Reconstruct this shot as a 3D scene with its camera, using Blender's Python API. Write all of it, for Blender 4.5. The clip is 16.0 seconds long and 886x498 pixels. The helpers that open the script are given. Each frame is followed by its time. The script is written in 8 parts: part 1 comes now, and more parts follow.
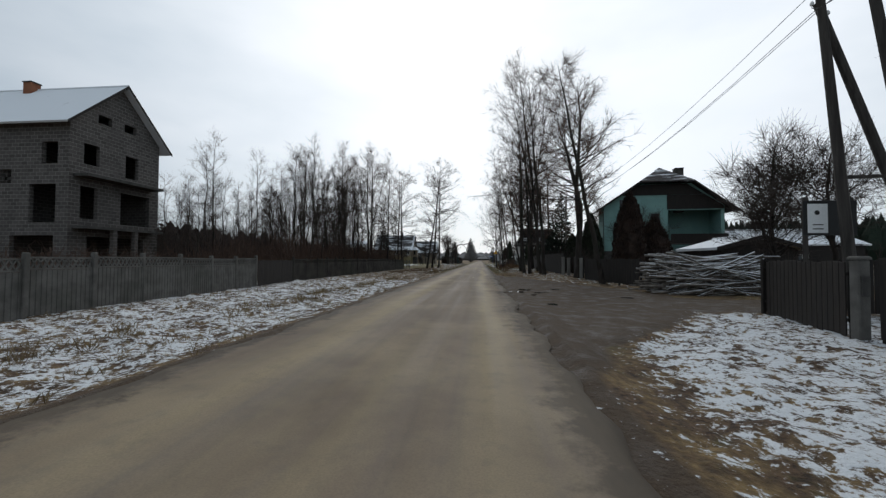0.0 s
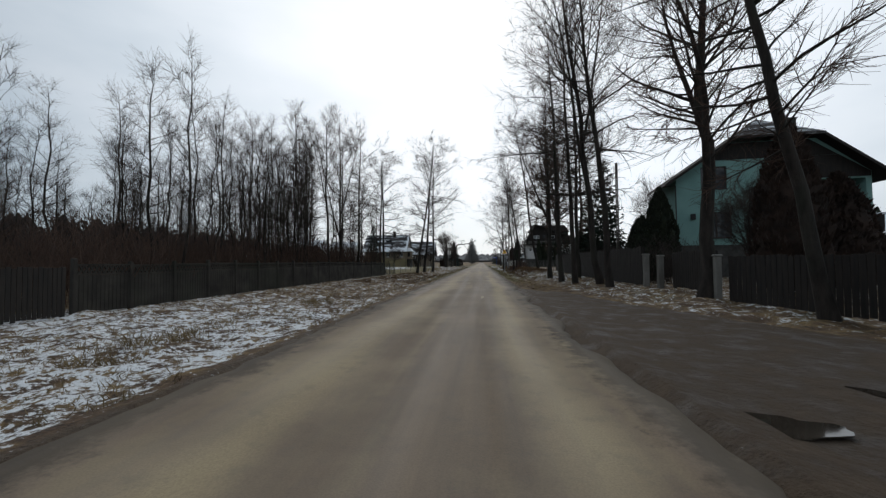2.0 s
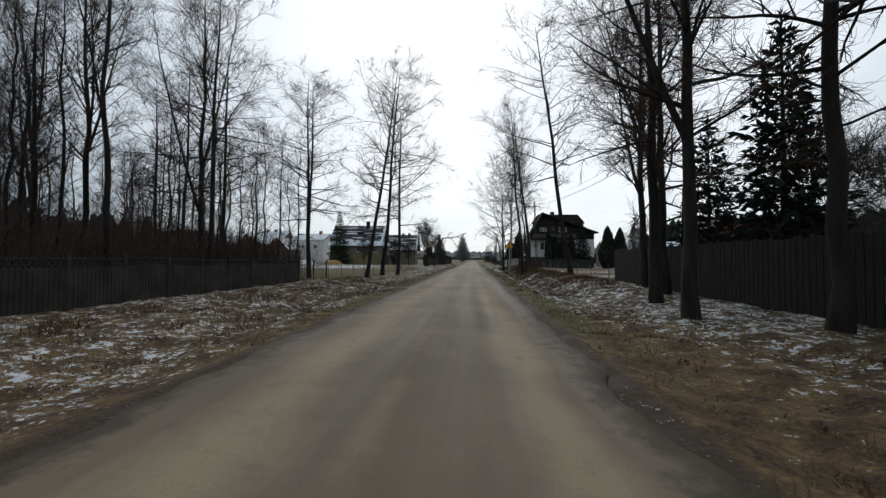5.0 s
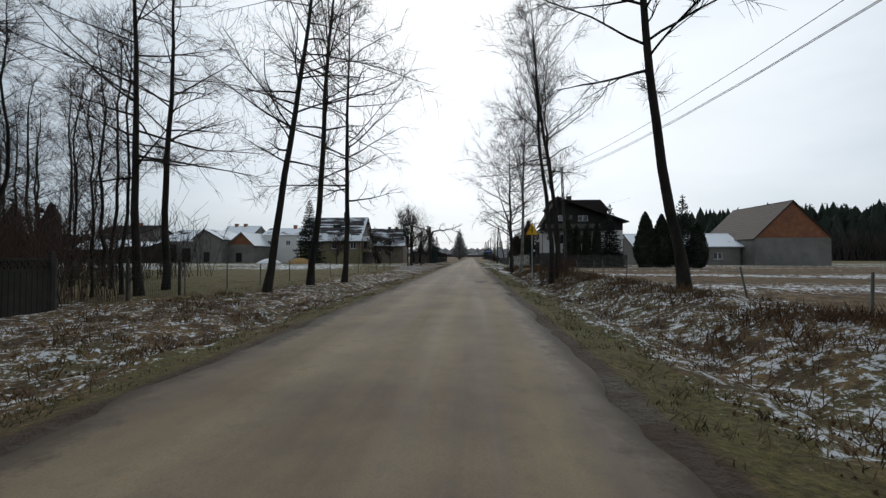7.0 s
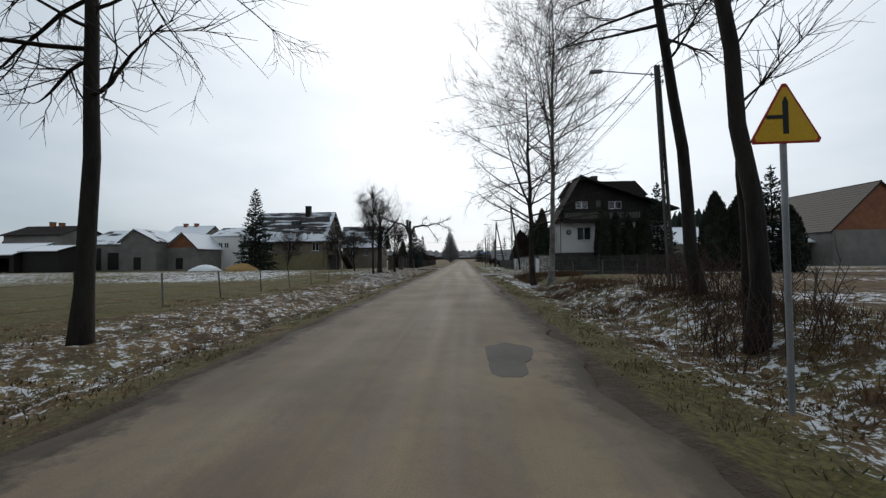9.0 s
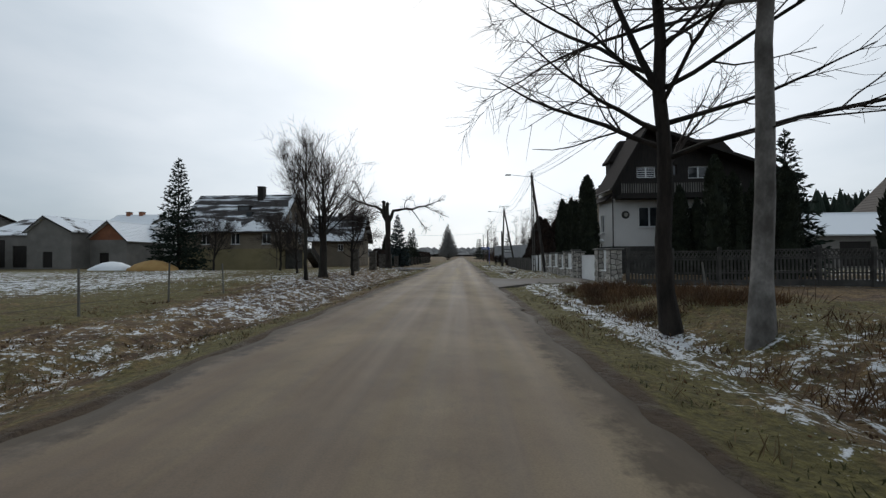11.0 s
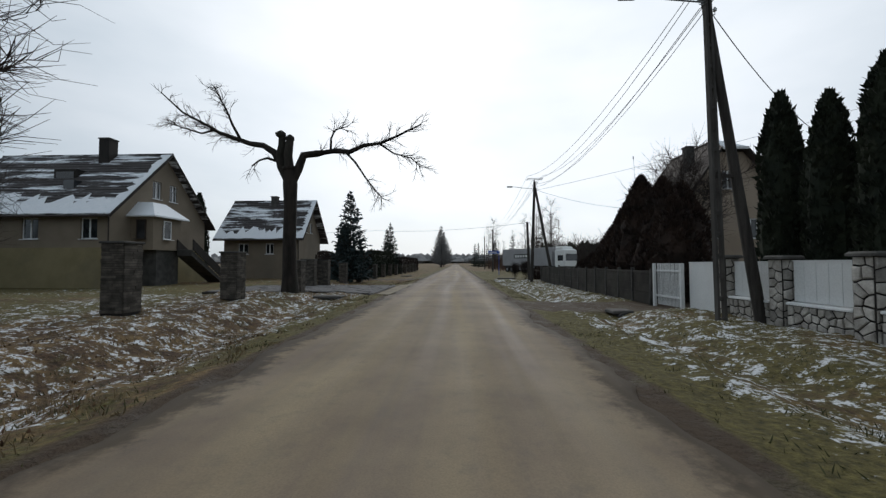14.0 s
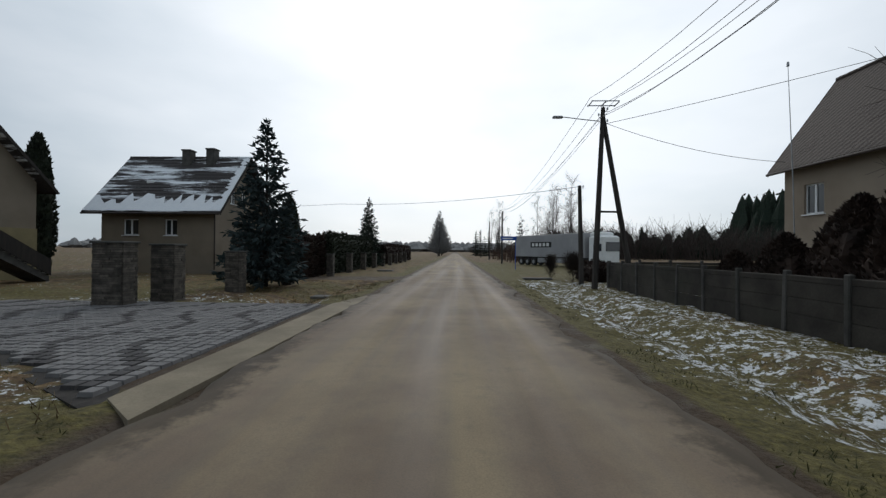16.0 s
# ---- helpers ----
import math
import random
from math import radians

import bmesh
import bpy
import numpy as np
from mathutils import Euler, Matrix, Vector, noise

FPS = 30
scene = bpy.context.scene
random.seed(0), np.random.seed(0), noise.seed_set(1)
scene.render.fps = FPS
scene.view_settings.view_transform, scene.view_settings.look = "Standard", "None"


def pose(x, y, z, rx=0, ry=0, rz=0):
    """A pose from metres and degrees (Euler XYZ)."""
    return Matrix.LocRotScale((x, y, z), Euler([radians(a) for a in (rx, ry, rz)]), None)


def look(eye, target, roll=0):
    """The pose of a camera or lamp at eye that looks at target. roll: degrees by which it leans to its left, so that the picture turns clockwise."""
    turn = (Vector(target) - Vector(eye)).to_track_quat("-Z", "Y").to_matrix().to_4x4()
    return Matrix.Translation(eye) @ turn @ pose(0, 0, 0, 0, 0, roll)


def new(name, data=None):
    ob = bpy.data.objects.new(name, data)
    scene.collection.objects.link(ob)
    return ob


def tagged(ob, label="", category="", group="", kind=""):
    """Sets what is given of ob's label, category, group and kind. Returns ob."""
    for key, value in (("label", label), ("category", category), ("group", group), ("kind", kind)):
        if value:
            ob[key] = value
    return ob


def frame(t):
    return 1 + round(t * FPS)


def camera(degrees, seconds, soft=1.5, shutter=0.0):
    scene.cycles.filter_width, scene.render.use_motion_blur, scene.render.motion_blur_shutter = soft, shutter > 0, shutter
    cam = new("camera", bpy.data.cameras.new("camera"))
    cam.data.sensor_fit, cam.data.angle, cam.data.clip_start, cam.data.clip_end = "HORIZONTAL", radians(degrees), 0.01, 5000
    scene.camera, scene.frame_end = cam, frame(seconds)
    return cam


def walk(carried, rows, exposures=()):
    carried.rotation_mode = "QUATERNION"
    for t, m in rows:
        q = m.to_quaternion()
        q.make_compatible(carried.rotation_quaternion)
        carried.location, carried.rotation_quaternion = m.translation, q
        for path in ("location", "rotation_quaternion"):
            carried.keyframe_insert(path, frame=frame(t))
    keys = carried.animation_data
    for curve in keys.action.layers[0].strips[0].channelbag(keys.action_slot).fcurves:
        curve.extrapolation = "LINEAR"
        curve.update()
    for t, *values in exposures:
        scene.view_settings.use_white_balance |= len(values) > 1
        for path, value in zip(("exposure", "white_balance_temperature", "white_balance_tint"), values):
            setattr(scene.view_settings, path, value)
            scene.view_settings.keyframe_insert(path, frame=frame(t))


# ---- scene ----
cam = camera(97.0, 16.0, soft=1.35)
walk(cam, [
    (0.0, pose(0.627, 8.887, 1.418, 91.60, -0.24, 5.54)),
    (0.5, pose(0.468, 12.997, 1.446, 92.31, -0.33, 5.70)),
    (1.0, pose(0.316, 17.045, 1.452, 91.95, -0.26, 5.95)),
    (1.5, pose(0.171, 21.034, 1.428, 91.69, 0.11, 6.03)),
    (2.0, pose(0.005, 24.983, 1.410, 91.92, 0.48, 5.68)),
    (2.5, pose(-0.101, 28.835, 1.417, 91.57, 0.35, 5.67)),
    (3.0, pose(-0.136, 32.577, 1.440, 92.05, -0.13, 5.28)),
    (3.5, pose(-0.102, 36.139, 1.462, 91.43, -0.04, 4.96)),
    (4.0, pose(-0.068, 39.808, 1.492, 91.49, -0.55, 4.77)),
    (6.5, pose(0.193, 59.077, 1.489, 91.46, 0.14, 3.96)),
    (7.0, pose(0.203, 63.503, 1.474, 91.11, 0.01, 4.19)),
    (7.5, pose(0.188, 67.961, 1.462, 91.94, 0.99, 4.15)),
    (8.0, pose(0.158, 72.311, 1.457, 91.54, 1.02, 4.00)),
    (8.5, pose(0.108, 76.435, 1.460, 91.69, 1.09, 3.41)),
    (9.0, pose(0.072, 80.414, 1.473, 91.49, 0.71, 2.97)),
    (9.5, pose(0.069, 84.415, 1.440, 90.65, 0.50, 2.71)),
    (12.0, pose(0.188, 105.160, 1.402, 91.46, 0.18, 3.04)),
    (12.5, pose(0.059, 109.278, 1.402, 91.53, -0.23, 2.97)),
    (13.0, pose(-0.076, 113.227, 1.403, 91.25, -0.54, 2.64)),
    (13.5, pose(-0.218, 117.169, 1.431, 91.46, 0.06, 2.28)),
    (14.0, pose(-0.344, 121.055, 1.456, 92.06, 0.19, 1.95)),
    (14.5, pose(-0.415, 124.817, 1.435, 91.70, -0.30, 1.81)),
    (15.0, pose(-0.444, 128.535, 1.444, 91.62, 0.01, 1.72)),
    (15.5, pose(-0.482, 132.292, 1.503, 91.36, -0.15, 1.70)),
    (16.0, pose(-0.528, 135.903, 1.558, 90.36, -0.57, 1.79)),
], exposures=[(0.0, -0.16), (16.0, -0.16)])

# ---- world and light: bright overcast, the sun veiled ahead and high ----
world = bpy.data.worlds.new("overcast_sky")
scene.world = world
world.use_nodes = True
_n, _l = world.node_tree.nodes, world.node_tree.links
_n.clear()
_out = _n.new("ShaderNodeOutputWorld")
_bg = _n.new("ShaderNodeBackground")
_sky = _n.new("ShaderNodeTexSky")
_sky.sky_type, _sky.sun_disc = "NISHITA", False
_sky.sun_elevation, _sky.sun_rotation = radians(38), radians(-4)
_sky.air_density, _sky.dust_density = 1.0, 2.0
_scale = _n.new("ShaderNodeVectorMath")
_scale.operation = "SCALE"
_scale.inputs["Scale"].default_value = 0.11
_l.new(_sky.outputs[0], _scale.inputs[0])
_tc = _n.new("ShaderNodeTexCoord")
_map = _n.new("ShaderNodeMapping")
_map.inputs["Scale"].default_value = (1.0, 1.0, 2.6)
_l.new(_tc.outputs["Generated"], _map.inputs["Vector"])
_cl = _n.new("ShaderNodeTexNoise")
_cl.inputs["Scale"].default_value, _cl.inputs["Detail"].default_value, _cl.inputs["Roughness"].default_value = 1.6, 5.0, 0.5
_l.new(_map.outputs[0], _cl.inputs["Vector"])
_ramp = _n.new("ShaderNodeValToRGB")
_ramp.color_ramp.elements[0].position, _ramp.color_ramp.elements[0].color = 0.32, (0.33, 0.43, 0.515, 1)
_ramp.color_ramp.elements[1].position, _ramp.color_ramp.elements[1].color = 0.64, (0.61, 0.675, 0.74, 1)
_l.new(_cl.outputs["Fac"], _ramp.inputs[0])
# the veiled sun brightens the cloud round it
_dot = _n.new("ShaderNodeVectorMath")
_dot.operation = "DOT_PRODUCT"
_dot.inputs[1].default_value = (0.06, 0.82, 0.57)
_nrm = _n.new("ShaderNodeVectorMath")
_nrm.operation = "NORMALIZE"
_l.new(_tc.outputs["Generated"], _nrm.inputs[0])
_l.new(_nrm.outputs[0], _dot.inputs[0])
_halo = _n.new("ShaderNodeMapRange")
_halo.interpolation_type = "SMOOTHSTEP"
_halo.inputs["From Min"].default_value, _halo.inputs["From Max"].default_value = 0.45, 0.98
_halo.inputs["To Min"].default_value, _halo.inputs["To Max"].default_value = 0.0, 0.52
_l.new(_dot.outputs["Value"], _halo.inputs["Value"])
_add = _n.new("ShaderNodeVectorMath")
_add.operation = "ADD"
_l.new(_ramp.outputs["Color"], _add.inputs[0])
_l.new(_halo.outputs[0], _add.inputs[1])
_mixw = _n.new("ShaderNodeMix")
_mixw.data_type = "RGBA"
_mixw.inputs["Factor"].default_value = 0.88
_l.new(_scale.outputs[0], _mixw.inputs["A"])
_l.new(_add.outputs[0], _mixw.inputs["B"])
_l.new(_mixw.outputs["Result"], _bg.inputs["Color"])
_bg.inputs["Strength"].default_value = 1.0
_l.new(_bg.outputs[0], _out.inputs[0])

_sun = bpy.data.lights.new("sun", "SUN")
_sun.energy, _sun.angle, _sun.color = 0.7, radians(25), (1.0, 0.96, 0.9)
sun = new("sun", _sun)
sun.matrix_world = look((0, 0, 60), (-3, -60, 13))

# ---- materials ----
def node_mat(name):
    m = bpy.data.materials.new(name)
    m.use_nodes = True
    nt = m.node_tree
    return m, nt, nt.nodes["Principled BSDF"]


def N(nt, kind, **values):
    n = nt.nodes.new(kind)
    for key, value in values.items():
        n.inputs[key.replace("_", " ")].default_value = value
    return n


def mix_rgb(nt, fac, a, b, blend="MIX"):
    n = nt.nodes.new("ShaderNodeMix")
    n.data_type, n.blend_type = "RGBA", blend
    for sock, val in (("Factor", fac), ("A", a), ("B", b)):
        if hasattr(val, "is_linked"):
            nt.links.new(val, n.inputs[sock])
        elif sock == "Factor":
            n.inputs[sock].default_value = val
        else:
            n.inputs[sock].default_value = (*val, 1)
    return n.outputs["Result"]


def span(nt, value, lo, hi, to0=0.0, to1=1.0):
    n = nt.nodes.new("ShaderNodeMapRange")
    n.inputs["From Min"].default_value, n.inputs["From Max"].default_value = lo, hi
    n.inputs["To Min"].default_value, n.inputs["To Max"].default_value = to0, to1
    nt.links.new(value, n.inputs["Value"])
    return n.outputs[0]


def math2(nt, op, a, b=0.0):
    n = nt.nodes.new("ShaderNodeMath")
    n.operation = op
    for i, val in enumerate((a, b)):
        if hasattr(val, "is_linked"):
            nt.links.new(val, n.inputs[i])
        else:
            n.inputs[i].default_value = val
    return n.outputs[0]


def place_of(nt, scale=(1, 1, 1)):
    g = nt.nodes.new("ShaderNodeNewGeometry")
    m = nt.nodes.new("ShaderNodeMapping")
    m.inputs["Scale"].default_value = scale
    nt.links.new(g.outputs["Position"], m.inputs["Vector"])
    return m.outputs[0]


def noise_of(nt, vec, scale, detail=4.0, rough=0.55):
    n = N(nt, "ShaderNodeTexNoise", Scale=scale, Detail=detail, Roughness=rough)
    nt.links.new(vec, n.inputs["Vector"])
    return n.outputs["Fac"]


def bump_of(nt, bsdf, height, strength=0.3, distance=0.02):
    n = N(nt, "ShaderNodeBump", Strength=strength, Distance=distance)
    nt.links.new(height, n.inputs["Height"])
    nt.links.new(n.outputs[0], bsdf.inputs["Normal"])


def surface(name, a, b, scale=3.0, fine=40.0, rough=0.85, bump=0.25, dist=0.01, stretch=(1, 1, 1), grime=None, metal=0.0, vary=0.0, spec=0.35):
    """Two-tone surface: blotches of a and b, a finer grain, optional grime colour in larger stains."""
    m, nt, bs = node_mat(name)
    vec = place_of(nt, stretch)
    n1, n2 = noise_of(nt, vec, scale), noise_of(nt, vec, fine, 3.0)
    col = mix_rgb(nt, span(nt, n1, 0.35, 0.65), a, b)
    col = mix_rgb(nt, span(nt, n2, 0.3, 0.7, 0.0, 0.35), col, tuple(c * 0.6 for c in a))
    if grime:
        n3 = noise_of(nt, vec, scale * 0.23, 5.0, 0.65)
        col = mix_rgb(nt, span(nt, n3, 0.5, 0.72, 0.0, 0.8), col, grime)
    if vary:
        oi = nt.nodes.new("ShaderNodeObjectInfo")
        hsv = N(nt, "ShaderNodeHueSaturation")
        nt.links.new(span(nt, oi.outputs["Random"], 0, 1, 1 - vary, 1 + vary), hsv.inputs["Value"])
        nt.links.new(col, hsv.inputs["Color"])
        col = hsv.outputs[0]
    nt.links.new(col, bs.inputs["Base Color"])
    bs.inputs["Roughness"].default_value, bs.inputs["Metallic"].default_value = rough, metal
    bs.inputs["Specular IOR Level"].default_value = spec
    if bump:
        bump_of(nt, bs, math2(nt, "ADD", n2, math2(nt, "MULTIPLY", n1, 0.5)), bump, dist)
    return m


def snowy(name, a, b, cover, scale=0.8, streak=(1, 1, 1), rough=0.7, course=0.0):
    """A roof covering under a thin, patchy layer of snow."""
    m, nt, bs = node_mat(name)
    vec = place_of(nt, streak)
    n1, n2 = noise_of(nt, vec, scale, 6.0, 0.65), noise_of(nt, place_of(nt), 14.0, 3.0)
    base = mix_rgb(nt, span(nt, n2, 0.3, 0.7), a, b)
    snow = span(nt, math2(nt, "ADD", n1, math2(nt, "MULTIPLY", n2, 0.12)), 0.62 - cover * 0.35, 0.70 - cover * 0.35)
    nt.links.new(mix_rgb(nt, snow if cover > 0 else 0.0, base, (0.74, 0.77, 0.80)), bs.inputs["Base Color"])
    bs.inputs["Roughness"].default_value, bs.inputs["Specular IOR Level"].default_value = rough, 0.15
    height = math2(nt, "ADD", snow, math2(nt, "MULTIPLY", n2, 0.4))
    if course:
        sep = nt.nodes.new("ShaderNodeSeparateXYZ")
        nt.links.new(place_of(nt), sep.inputs[0])
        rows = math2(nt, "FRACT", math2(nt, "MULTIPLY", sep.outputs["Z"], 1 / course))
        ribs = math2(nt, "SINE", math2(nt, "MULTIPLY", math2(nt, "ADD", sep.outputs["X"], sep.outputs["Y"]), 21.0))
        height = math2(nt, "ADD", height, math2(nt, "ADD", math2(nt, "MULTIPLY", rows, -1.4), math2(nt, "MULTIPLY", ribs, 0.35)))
        # dark band painted along each tile row, for the shade at its lip
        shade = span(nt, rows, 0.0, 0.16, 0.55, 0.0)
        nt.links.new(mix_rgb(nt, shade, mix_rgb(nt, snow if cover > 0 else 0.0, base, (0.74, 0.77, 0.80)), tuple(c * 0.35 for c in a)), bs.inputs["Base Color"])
    bump_of(nt, bs, height, 0.5 if course else 0.35, 0.03 if course else 0.02)
    return m


def glass_mat(name, tone):
    m, nt, bs = node_mat(name)
    n1 = noise_of(nt, place_of(nt), 0.9, 2.0)
    nt.links.new(mix_rgb(nt, span(nt, n1, 0.4, 0.6), tone, tuple(c * 2.2 for c in tone)), bs.inputs["Base Color"])
    bs.inputs["Roughness"].default_value, bs.inputs["Specular IOR Level"].default_value = 0.06, 0.6
    return m


def ground_mat():
    """Winter ground: straw and green grass, leaf litter and mud, with thin snow caught in the tufts."""
    m, nt, bs = node_mat("winter_ground")
    pos = place_of(nt)
    big, mid = noise_of(nt, pos, 0.35, 4.0), noise_of(nt, pos, 1.9, 5.0, 0.6)
    fine, grain, clump = noise_of(nt, pos, 11.0, 4.0, 0.65), noise_of(nt, pos, 38.0, 3.0), noise_of(nt, pos, 4.6, 3.0, 0.55)

    def attr(key):
        a = nt.nodes.new("ShaderNodeAttribute")
        a.attribute_name = key
        return a.outputs["Fac"]

    snow_a, mud_a, green_a = attr("snow"), attr("mud"), attr("green")
    speck = noise_of(nt, pos, 14.0, 5.0, 0.72)
    straw = mix_rgb(nt, span(nt, fine, 0.3, 0.7), (0.07, 0.045, 0.022), (0.24, 0.16, 0.07))
    litter = mix_rgb(nt, span(nt, speck, 0.36, 0.64), (0.024, 0.016, 0.010), (0.118, 0.070, 0.038))
    dry = mix_rgb(nt, span(nt, mid, 0.42, 0.58), litter, straw)
    green = mix_rgb(nt, span(nt, fine, 0.3, 0.7), (0.036, 0.031, 0.010), (0.145, 0.122, 0.040))
    gmask = span(nt, math2(nt, "ADD", green_a, math2(nt, "ADD", math2(nt, "MULTIPLY", math2(nt, "SUBTRACT", big, 0.5), 1.4), math2(nt, "MULTIPLY", math2(nt, "SUBTRACT", clump, 0.5), 1.2))), 0.35, 0.75)
    col = mix_rgb(nt, gmask, dry, green)
    mud = mix_rgb(nt, span(nt, mid, 0.3, 0.7), (0.022, 0.014, 0.009), (0.068, 0.045, 0.027))
    mud = mix_rgb(nt, span(nt, grain, 0.35, 0.7, 0.0, 0.5), mud, (0.080, 0.056, 0.035))
    mmask = span(nt, math2(nt, "ADD", mud_a, math2(nt, "MULTIPLY", math2(nt, "SUBTRACT", mid, 0.5), 0.5)), 0.4, 0.6)
    col = mix_rgb(nt, mmask, col, mud)
    heap = math2(nt, "ADD", math2(nt, "MULTIPLY", clump, 0.6), math2(nt, "MULTIPLY", mid, 0.4))
    cover = span(nt, math2(nt, "ADD", heap, math2(nt, "MULTIPLY", math2(nt, "SUBTRACT", snow_a, 0.5), 0.62)), 0.40, 0.62)
    thin = math2(nt, "ADD", math2(nt, "MULTIPLY", cover, 0.84), math2(nt, "MULTIPLY", math2(nt, "SUBTRACT", speck, 0.5), 2.9))
    smask = math2(nt, "MULTIPLY", span(nt, thin, 0.42, 0.66), span(nt, snow_a, 0.04, 0.16))
    col = mix_rgb(nt, smask, col, mix_rgb(nt, grain, (0.50, 0.52, 0.54), (0.74, 0.76, 0.78)))
    nt.links.new(col, bs.inputs["Base Color"])
    wet = math2(nt, "MULTIPLY", mmask, span(nt, mid, 0.55, 0.35))
    nt.links.new(span(nt, wet, 0, 1, 0.9, 0.55), bs.inputs["Roughness"])
    bs.inputs["Specular IOR Level"].default_value = 0.3
    bump_of(nt, bs, math2(nt, "ADD", math2(nt, "MULTIPLY", clump, 1.6), math2(nt, "ADD", math2(nt, "MULTIPLY", fine, 1.0), math2(nt, "MULTIPLY", speck, 0.8))), 0.85, 0.05)
    return m


def road_mat():
    """Worn asphalt under a film of dried mud, with pale tracks along the way of travel and dark repairs."""
    m, nt, bs = node_mat("dusty_asphalt")
    long1 = noise_of(nt, place_of(nt, (1.7, 0.05, 1)), 1.0, 3.0)
    long2 = noise_of(nt, place_of(nt, (5.0, 0.12, 1)), 1.0, 3.0)
    pos = place_of(nt)
    blot, fine = noise_of(nt, pos, 0.45, 5.0, 0.6), noise_of(nt, pos, 60.0, 3.0)
    col = mix_rgb(nt, span(nt, blot, 0.35, 0.65), (0.146, 0.106, 0.072), (0.186, 0.138, 0.095))
    streak = noise_of(nt, place_of(nt, (0.9, 0.22, 1)), 1.3, 6.0, 0.7)
    col = mix_rgb(nt, span(nt, streak, 0.42, 0.68, 0.0, 0.5), col, (0.106, 0.084, 0.062))
    col = mix_rgb(nt, span(nt, long2, 0.46, 0.70, 0.0, 0.35), col, (0.092, 0.076, 0.060))
    col = mix_rgb(nt, span(nt, fine, 0.4, 0.75, 0.0, 0.4), col, (0.078, 0.064, 0.050))
    edge, sand = nt.nodes.new("ShaderNodeAttribute"), nt.nodes.new("ShaderNodeAttribute")
    edge.attribute_name, sand.attribute_name = "edge", "sand"
    patch = math2(nt, "ADD", math2(nt, "MULTIPLY", blot, 0.5), math2(nt, "ADD", math2(nt, "MULTIPLY", streak, 0.35), math2(nt, "MULTIPLY", long1, 0.45)))
    smask = span(nt, math2(nt, "ADD", sand.outputs["Fac"], math2(nt, "MULTIPLY", math2(nt, "SUBTRACT", patch, 0.65), 2.2)), 0.15, 0.95, 0.0, 0.85)
    col = mix_rgb(nt, smask, col, mix_rgb(nt, span(nt, fine, 0.3, 0.75), (0.325, 0.258, 0.155), (0.24, 0.19, 0.118)))
    lump = noise_of(nt, pos, 3.2, 6.0, 0.7)
    ragged = math2(nt, "ADD", math2(nt, "MULTIPLY", math2(nt, "SUBTRACT", blot, 0.5), 1.2), math2(nt, "MULTIPLY", math2(nt, "SUBTRACT", lump, 0.5), 1.5))
    e = span(nt, math2(nt, "ADD", edge.outputs["Fac"], ragged), 0.45, 0.85)
    col = mix_rgb(nt, span(nt, lump, 0.52, 0.72, 0.0, 0.4), col, (0.10, 0.086, 0.072))
    col = mix_rgb(nt, e, col, mix_rgb(nt, span(nt, streak, 0.35, 0.65), (0.046, 0.034, 0.023), (0.086, 0.065, 0.043)))
    nt.links.new(col, bs.inputs["Base Color"])
    nt.links.new(span(nt, long1, 0.3, 0.7, 0.62, 0.9), bs.inputs["Roughness"])
    bs.inputs["Specular IOR Level"].default_value = 0.3
    bump_of(nt, bs, fine, 0.25, 0.006)
    return m


MAT = {}
MAT["ground"], MAT["road"] = ground_mat(), road_mat()
MAT["bark"] = surface("bark", (0.014, 0.011, 0.009), (0.042, 0.033, 0.027), 5.0, 30.0, 0.95, 0.9, 0.03, (1, 1, 0.25), grime=(0.034, 0.036, 0.026))
MAT["twig"] = surface("twig", (0.032, 0.024, 0.021), (0.06, 0.045, 0.038), 2.0, 30.0, 0.95, 0.0)
MAT["larch"] = surface("larch_twig", (0.055, 0.033, 0.024), (0.10, 0.058, 0.04), 1.5, 30.0, 0.95, 0.0)
MAT["birch"] = surface("birch_bark", (0.10, 0.09, 0.08), (0.28, 0.26, 0.24), 3.0, 25.0, 0.9, 0.4, 0.02, (1, 1, 0.6))
MAT["spruce"] = surface("spruce_needles", (0.008, 0.016, 0.010), (0.022, 0.036, 0.022), 2.5, 30.0, 0.9, 0.0)
MAT["bluespruce"] = surface("blue_spruce_needles", (0.02, 0.034, 0.034), (0.05, 0.07, 0.07), 2.5, 30.0, 0.9, 0.0)
MAT["thuja"] = surface("thuja_foliage", (0.009, 0.014, 0.007), (0.026, 0.032, 0.016), 2.0, 22.0, 0.9, 0.0)
MAT["hedge"] = surface("brown_hedge", (0.016, 0.0095, 0.007), (0.042, 0.024, 0.016), 1.6, 22.0, 0.9, 0.0)
MAT["straw"] = surface("dry_grass", (0.115, 0.08, 0.04), (0.27, 0.195, 0.10), 1.2, 20.0, 0.9, 0.0)
MAT["grass"] = surface("green_grass", (0.03, 0.034, 0.013), (0.09, 0.088, 0.034), 1.2, 20.0, 0.9, 0.0)
MAT["snow"] = surface("snow", (0.74, 0.77, 0.80), (0.80, 0.82, 0.84), 2.0, 18.0, 0.7, 0.4, 0.02)
MAT["concrete"] = surface("fence_concrete", (0.085, 0.08, 0.073), (0.15, 0.142, 0.13), 2.5, 45.0, 0.9, 0.35, 0.008, grime=(0.06, 0.06, 0.05))
MAT["concrete_dark"] = surface("old_concrete", (0.05, 0.047, 0.044), (0.095, 0.09, 0.082), 2.5, 45.0, 0.9, 0.35, 0.008, grime=(0.03, 0.032, 0.026))
MAT["darkwood"] = surface("dark_board", (0.010, 0.008, 0.007), (0.024, 0.018, 0.014), 2.0, 30.0, 0.75, 0.3, 0.006, (6, 6, 0.6))
